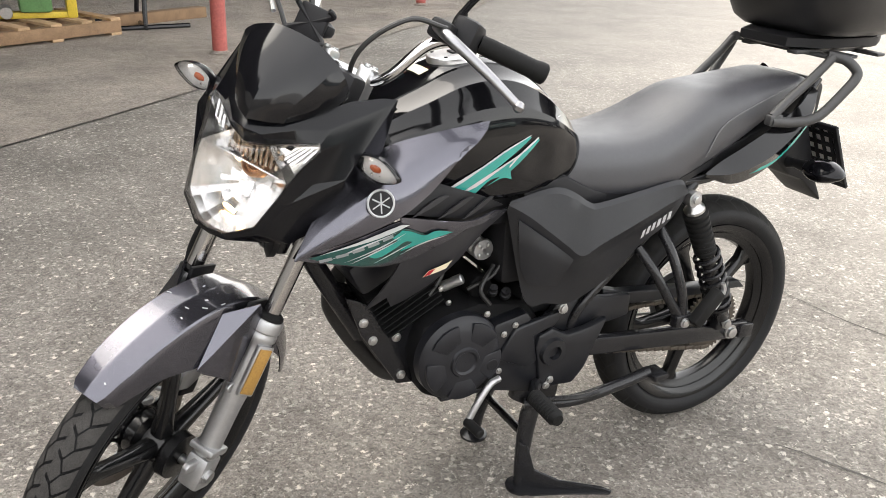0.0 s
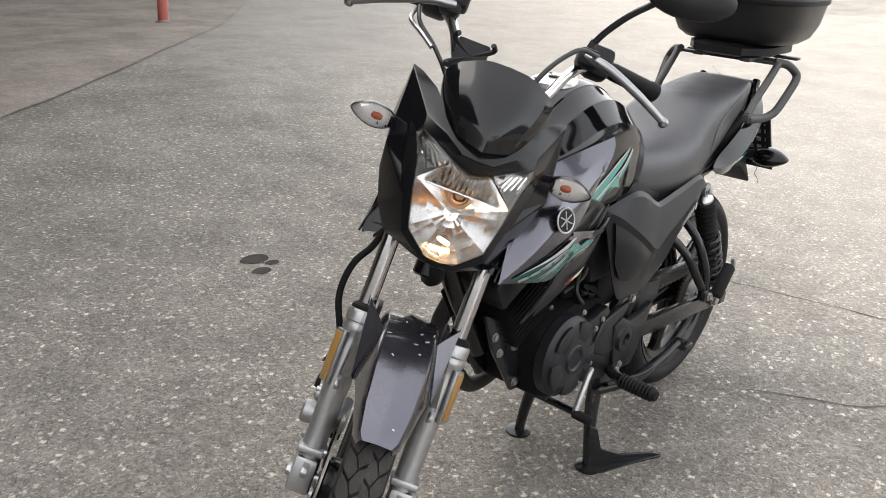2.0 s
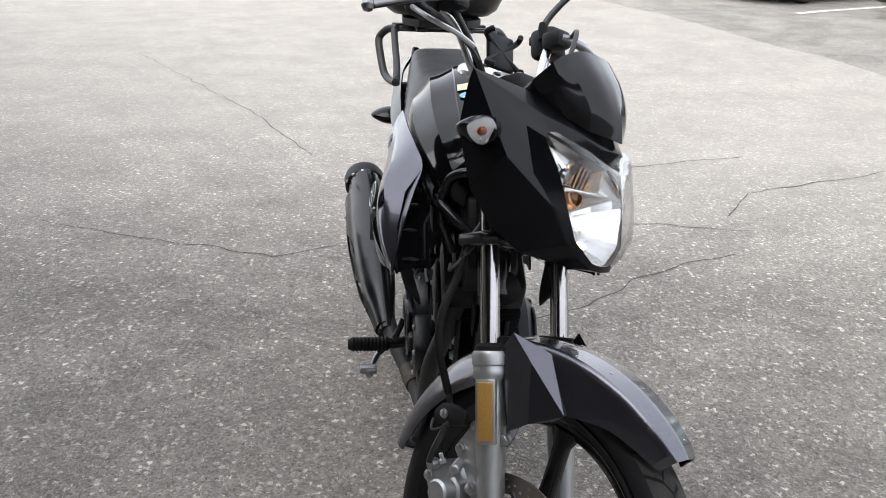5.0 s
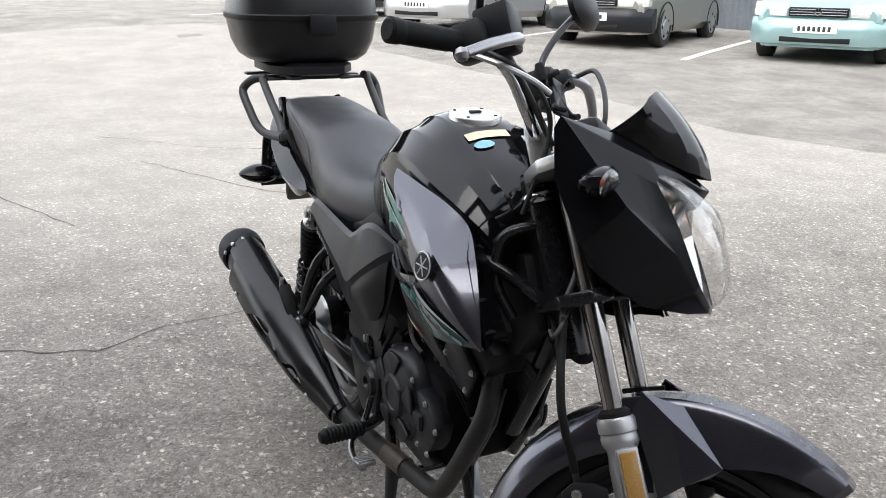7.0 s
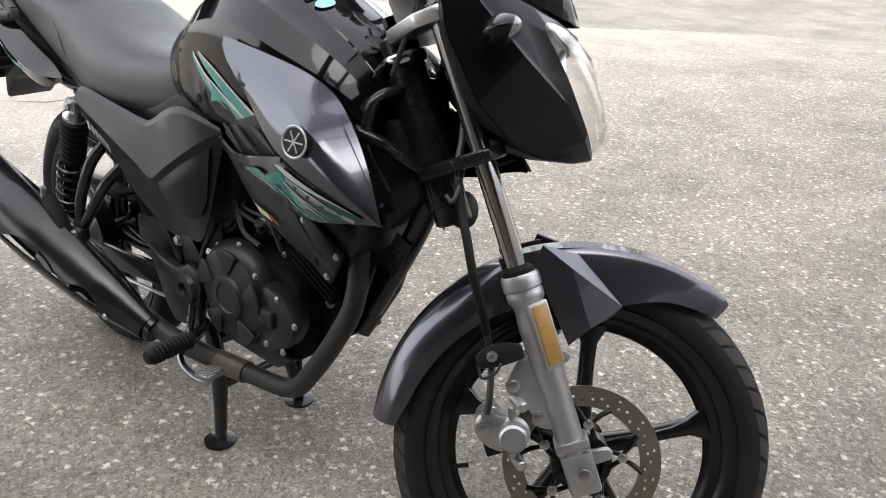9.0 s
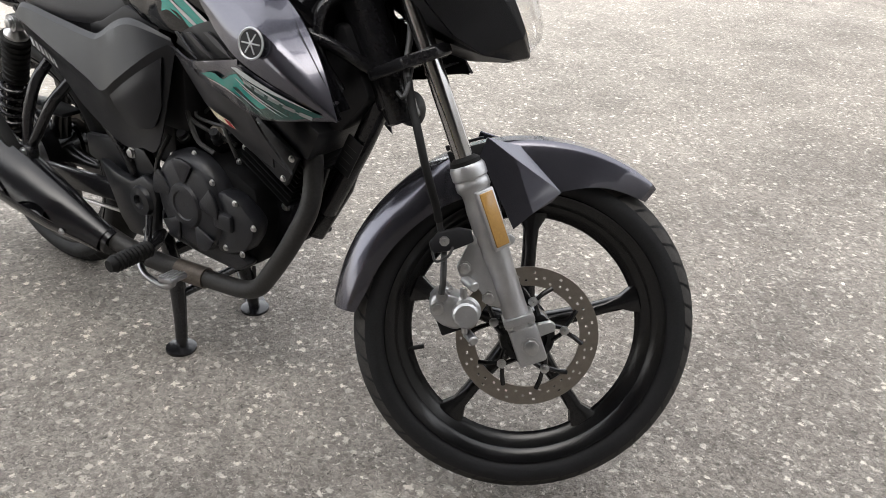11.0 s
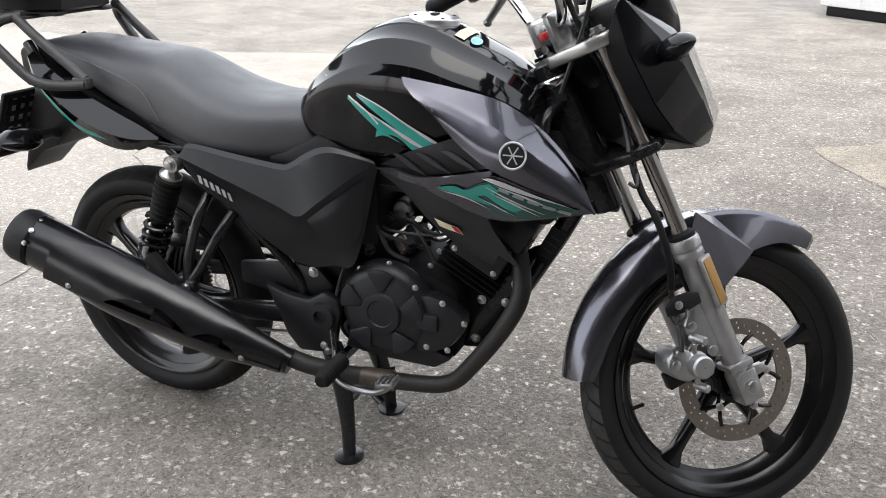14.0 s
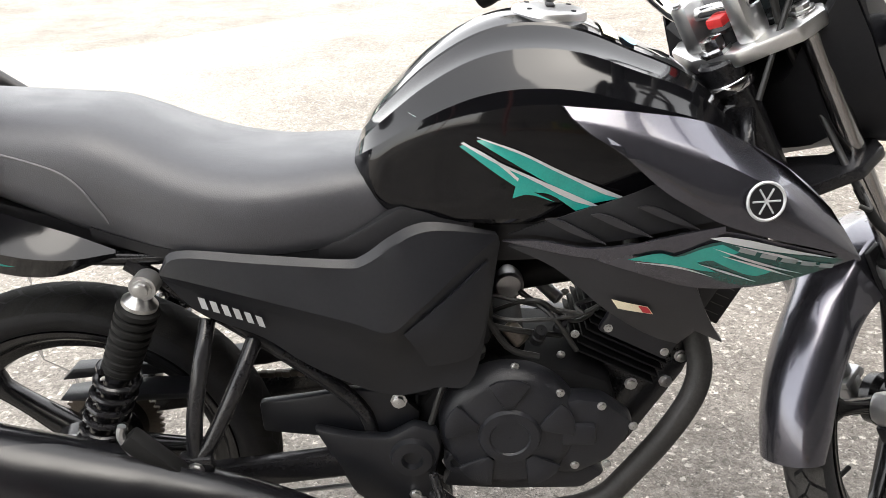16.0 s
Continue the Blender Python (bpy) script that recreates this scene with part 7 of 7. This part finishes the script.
# hoses, plugs and clips between the cylinder and the air box
for a, c, d, r in (((0.66, -0.088, 0.60), (0.70, -0.098, 0.535), (0.745, -0.095, 0.515), 0.005), ((0.645, -0.085, 0.575), (0.70, -0.09, 0.56), (0.78, -0.07, 0.535), 0.0045), ((0.72, -0.05, 0.60), (0.765, -0.085, 0.575), (0.80, -0.088, 0.52), 0.004),
                   ((0.62, -0.10, 0.52), (0.60, -0.118, 0.47), (0.585, -0.12, 0.42), 0.005), ((0.68, 0.07, 0.57), (0.72, 0.09, 0.53), (0.70, 0.098, 0.495), 0.005), ((0.66, 0.08, 0.60), (0.69, 0.085, 0.555), (0.74, 0.07, 0.525), 0.004),
                   ((0.78, 0.04, 0.61), (0.80, 0.07, 0.57), (0.83, 0.075, 0.53), 0.004)):
    part("hose", tube([a, c, d], r, 8), CABLE, eng)
for x, y, z, r, h in ((0.742, -0.080, 0.535, 0.011, 0.03), (0.775, -0.072, 0.548, 0.009, 0.022), (0.655, -0.092, 0.520, 0.012, 0.02), (0.69, 0.088, 0.515, 0.010, 0.025), (0.66, 0.09, 0.505, 0.012, 0.02)):
    part("plug", lathe([(r, 0), (r, h * 0.5), (r * 0.8, h * 0.55), (r * 0.8, h), (0.001, h)], (x, y, z), (0.2, 0.5 if y > 0 else -0.5, 0.8), 12), DARK, eng)
for x, z in ((0.80, 0.535), (0.845, 0.560), (0.78, 0.50)):
    for s in (-1, 1):
        bolt((x, s * 0.066, z), (0, s, 0), 0.005, eng)

# ---- frame ----
fr = new("frame")
fr.parent = bike
tagged(fr, "black steel tube frame")
part("head_tube", rod((1.005, 0, 0.862), (1.105, 0, 0.672), 0.030, 20), FRAME, fr)
part("spine", tube([(1.04, 0, 0.79), (0.9, 0, 0.775), (0.7, 0, 0.735), (0.55, 0, 0.66), (0.51, 0, 0.5), (0.50, 0, 0.36)], 0.026, 12), FRAME, fr)
part("head_gusset", prism([(1.085, 0.69), (1.03, 0.80), (0.94, 0.79), (0.89, 0.68), (0.92, 0.60), (1.02, 0.615)], -0.045, 0.045, bevel=0.008), DARK, fr)
part("down_tube", tube([(1.085, 0, 0.70), (1.04, 0, 0.60), (0.985, 0, 0.50), (0.945, 0, 0.43)], 0.020, 12), FRAME, fr)
for s in (-1, 1):
    part("tank_rail", tube([(1.075, s * 0.03, 0.735), (1.03, s * 0.085, 0.78), (0.95, s * 0.10, 0.79), (0.80, s * 0.09, 0.74)], 0.011, 10), FRAME, fr)
    part("head_brace", tube([(1.03, s * 0.02, 0.85), (1.015, s * 0.075, 0.83), (1.02, s * 0.09, 0.76), (1.045, s * 0.07, 0.70)], 0.010, 10), FRAME, fr)
    part("seat_rail", tube([(0.56, s * 0.10, 0.70), (0.3, s * 0.11, 0.705), (0.1, s * 0.11, 0.715), (-0.1, s * 0.10, 0.80), (-0.2, s * 0.08, 0.90)], 0.012, 10), FRAME, fr)
    part("rear_stay", tube([(0.19, s * 0.115, 0.70), (0.34, s * 0.115, 0.58), (0.47, s * 0.11, 0.46), (0.50, s * 0.10, 0.38)], 0.012, 10), FRAME, fr)
    part("engine_plate", prism([(0.84, 0.47), (0.90, 0.485), (0.965, 0.53), (0.998, 0.545), (0.965, 0.455), (0.925, 0.39), (0.885, 0.325), (0.85, 0.32), (0.845, 0.40)], s * 0.042, s * 0.052, bevel=0.003), FRAME, fr)
    for x, z in ((0.961, 0.484), (0.941, 0.440), (0.889, 0.437), (0.877, 0.346)):
        bolt((x, s * 0.052, z), (0, s, 0), 0.0078, fr)
    # rider's footrest bracket
    part("rest_bracket", prism([(0.412, 0.424), (0.470, 0.408), (0.520, 0.404), (0.560, 0.428), (0.594, 0.416), (0.600, 0.385), (0.588, 0.335), (0.580, 0.284), (0.492, 0.274), (0.462, 0.308), (0.440, 0.36)], s * 0.112, s * 0.135, bevel=0.008), PLASTIC, fr, "matt black footrest bracket")
    part("pivot_plate", prism([(0.33, 0.400), (0.33, 0.452), (0.41, 0.462), (0.465, 0.472), (0.535, 0.466), (0.570, 0.430), (0.56, 0.392), (0.42, 0.388)], s * 0.088, s * 0.106, bevel=0.006), PLASTIC, fr)
    part("bracket_boss", lathe([(0.034, 0.0), (0.030, 0.010), (0.016, 0.012), (0.013, 0.002), (0.001, 0.001)], (0.556, s * 0.134, 0.372), (0, s, 0), 20), PLASTIC, fr)
    for x, z in ((0.557, 0.302), (0.566, 0.290)):
        bolt((x, s * 0.136, z), (0, s, 0), 0.007, fr)
    # pillion footrest hanger and folded peg
    hang = new("pillion_hanger")
    hang.parent = bike
    part("front_strut", tube([(0.345, s * 0.125, 0.575), (0.325, s * 0.165, 0.53), (0.285, s * 0.190, 0.455), (0.262, s * 0.198, 0.425)], 0.0115, 10), FRAME, hang)
    part("rear_strut", tube([(0.285, s * 0.125, 0.610), (0.28, s * 0.165, 0.565), (0.265, s * 0.190, 0.49), (0.258, s * 0.198, 0.43)], 0.0115, 10), FRAME, hang)
    part("foot", block(0.235, 0.285, s * 0.188, s * 0.212, 0.405, 0.435, 0.006), FRAME, hang)
    pg = part("folded_peg", block(-0.014, 0.014, -0.014, 0.014, 0.0, 0.095, 0.006, Matrix.Translation((0.245, s * 0.222, 0.415)) @ Matrix.Rotation(radians(-42), 4, "Y")), GRIP, hang, "folded black rubber pillion peg")
    part("peg_edge", tube([(0.180, s * 0.226, 0.505), (0.176, s * 0.228, 0.488), (0.186, s * 0.228, 0.462), (0.196, s * 0.228, 0.448)], 0.006, 8), ALU, pg)
    bolt((0.262, s * 0.212, 0.418), (0, s, 0), 0.009, hang)
    # rider's peg
    peg = new("footrest")
    peg.parent = bike
    part("arm", tube([(0.575, s * 0.115, 0.295), (0.605, s * 0.15, 0.298), (0.628, s * 0.185, 0.304)], 0.013, 10), FRAME, peg)
    prof = [(0.010, 0.0), *[(0.0155 + 0.003 * (k % 2), 0.004 + k * 0.0044) for k in range(21)], (0.012, 0.100), (0.001, 0.101)]
    part("rubber", lathe(prof, (0.628, s * 0.178, 0.305), (0.04, s, 0.0), 16), GRIP, peg, "ribbed black rubber footrest")
part("pivot_housing", block(0.50, 0.615, -0.085, 0.085, 0.44, 0.555, 0.012), DARK, fr)
part("badge_plate", block(-0.018, 0.018, -0.0015, 0.0015, -0.04, 0.04, 0.001, pose(1.02, -0.023, 0.565, 0, 27, 0)), DARK, fr)
for k in range(4):
    part("plate_line", block(-0.011, 0.011, -0.0022, -0.0015, -0.026 + k * 0.015, -0.0245 + k * 0.015, 0.0003, pose(1.02, -0.023, 0.565, 0, 27, 0)), RACK, fr)
part("horn", lathe([(0.001, 0), (0.028, 0.004), (0.030, 0.014), (0.016, 0.022), (0.001, 0.025)], (1.117, 0.016, 0.666), (0.9, -0.1, 0.3), 24), DARK, bike, "black disc horn")
pedal = part("rear_brake_pedal", tube([(0.622, -0.205, 0.276), (0.655, -0.216, 0.268), (0.715, -0.222, 0.270), (0.748, -0.225, 0.286), (0.758, -0.225, 0.300)], 0.0068, 10), LEVERM, bike, "dull steel brake pedal")
part("pedal_arm", tube([(0.585, -0.145, 0.350), (0.600, -0.165, 0.310), (0.622, -0.205, 0.276)], 0.0074, 10), FRAME, pedal, "black pedal arm")
part("pedal_pad", block(-0.021, 0.021, -0.020, 0.020, 0, 0.012, 0.004, pose(0.758, -0.226, 0.300, 0, -14, 0)), LEVERM, pedal)
for k in range(4):
    part("pad_rib", block(-0.018 + k * 0.011, -0.014 + k * 0.011, -0.017, 0.017, 0.0115, 0.0145, 0.001, pose(0.758, -0.226, 0.300, 0, -14, 0)), ALU, pedal)
part("brake_rod", rod((0.56, -0.12, 0.32), (0.04, -0.10, 0.245), 0.004, 8), STEEL, bike)
gear = new("gear_lever")
gear.parent = bike
part("lever", tube([(0.688, 0.135, 0.336), (0.715, 0.145, 0.334), (0.742, 0.150, 0.305), (0.768, 0.152, 0.262)], 0.0075, 10), ALU, gear)
part("toe_rubber", rod((0.769, 0.148, 0.262), (0.760, 0.195, 0.254), 0.011, 12), GRIP, gear)
# centre stand and side stand
cs = new("centre_stand")
cs.parent = bike
tagged(cs, "black steel centre stand holding the motorcycle up")
for s in (-1, 1):
    part("leg", tube([(0.53, s * 0.075, 0.265), (0.565, s * 0.085, 0.18), (0.585, s * 0.100, 0.08), (0.590, s * 0.108, 0.012)], [0.020, 0.024, 0.018, 0.016], 12, flat=0.7), FRAME, cs)
    part("foot", lathe([(0.018, 0), (0.034, 0.002), (0.034, 0.010), (0.018, 0.014)], (0.590, s * 0.110, 0.0), (0, 0, 1), 20, caps=True), FRAME, cs)
part("cross_tube", rod((0.545, -0.09, 0.225), (0.545, 0.09, 0.225), 0.015, 14), FRAME, cs)
part("brace", rod((0.575, -0.09, 0.13), (0.575, 0.09, 0.13), 0.010, 12), FRAME, cs)
tm = Matrix.Translation((0.592, 0.112, 0.002)) @ Matrix.Rotation(math.atan2(0.105, -0.185), 4, "Z")
b = prism([(-0.012, 0.0), (-0.012, 0.13), (0.012, 0.115), (0.03, 0.055), (0.09, 0.028), (0.19, 0.016), (0.215, 0.006), (0.21, 0.0)], -0.004, 0.004, bevel=0.002)
b.transform(tm)
tang = part("tang", b, FRAME, cs, "perforated black foot tang")
b = prism([(-0.02, -0.022), (0.03, -0.03), (0.10, -0.018), (0.21, -0.008), (0.215, 0.006), (0.10, 0.012), (0.03, 0.018), (-0.02, 0.016)], 0.0, 0.006, "xy", 0.002)
b.transform(tm)
part("tang_plate", b, FRAME, tang)
ss = new("side_stand")
ss.parent = bike
part("leg", tube([(0.60, 0.11, 0.235), (0.50, 0.155, 0.245), (0.38, 0.165, 0.262), (0.30, 0.165, 0.275)], 0.0135, 12), FRAME, ss)
part("foot", block(0.262, 0.305, 0.145, 0.195, 0.262, 0.278, 0.005), FRAME, ss)
part("spring", tube([(0.59, 0.13, 0.255), (0.50, 0.17, 0.262), (0.45, 0.178, 0.268)], 0.006, 8), FRAME, ss)
part("stand_bracket", prism([(0.50, 0.30), (0.62, 0.30), (0.63, 0.25), (0.57, 0.21), (0.51, 0.22)], 0.085, 0.105, bevel=0.004), FRAME, bike)
# the tail and rack sit a little out of line, towards the bike's right side
hot = set(ex.children_recursive)
for ob in bike.children_recursive:
    if ob.type == "MESH" and ob not in hot and ob.location.length == 0:
        for v in ob.data.vertices:
            v.co.y -= 0.032 * max(0, 0.6 - v.co.x) * smoothstep(0.45, 0.72, v.co.z)
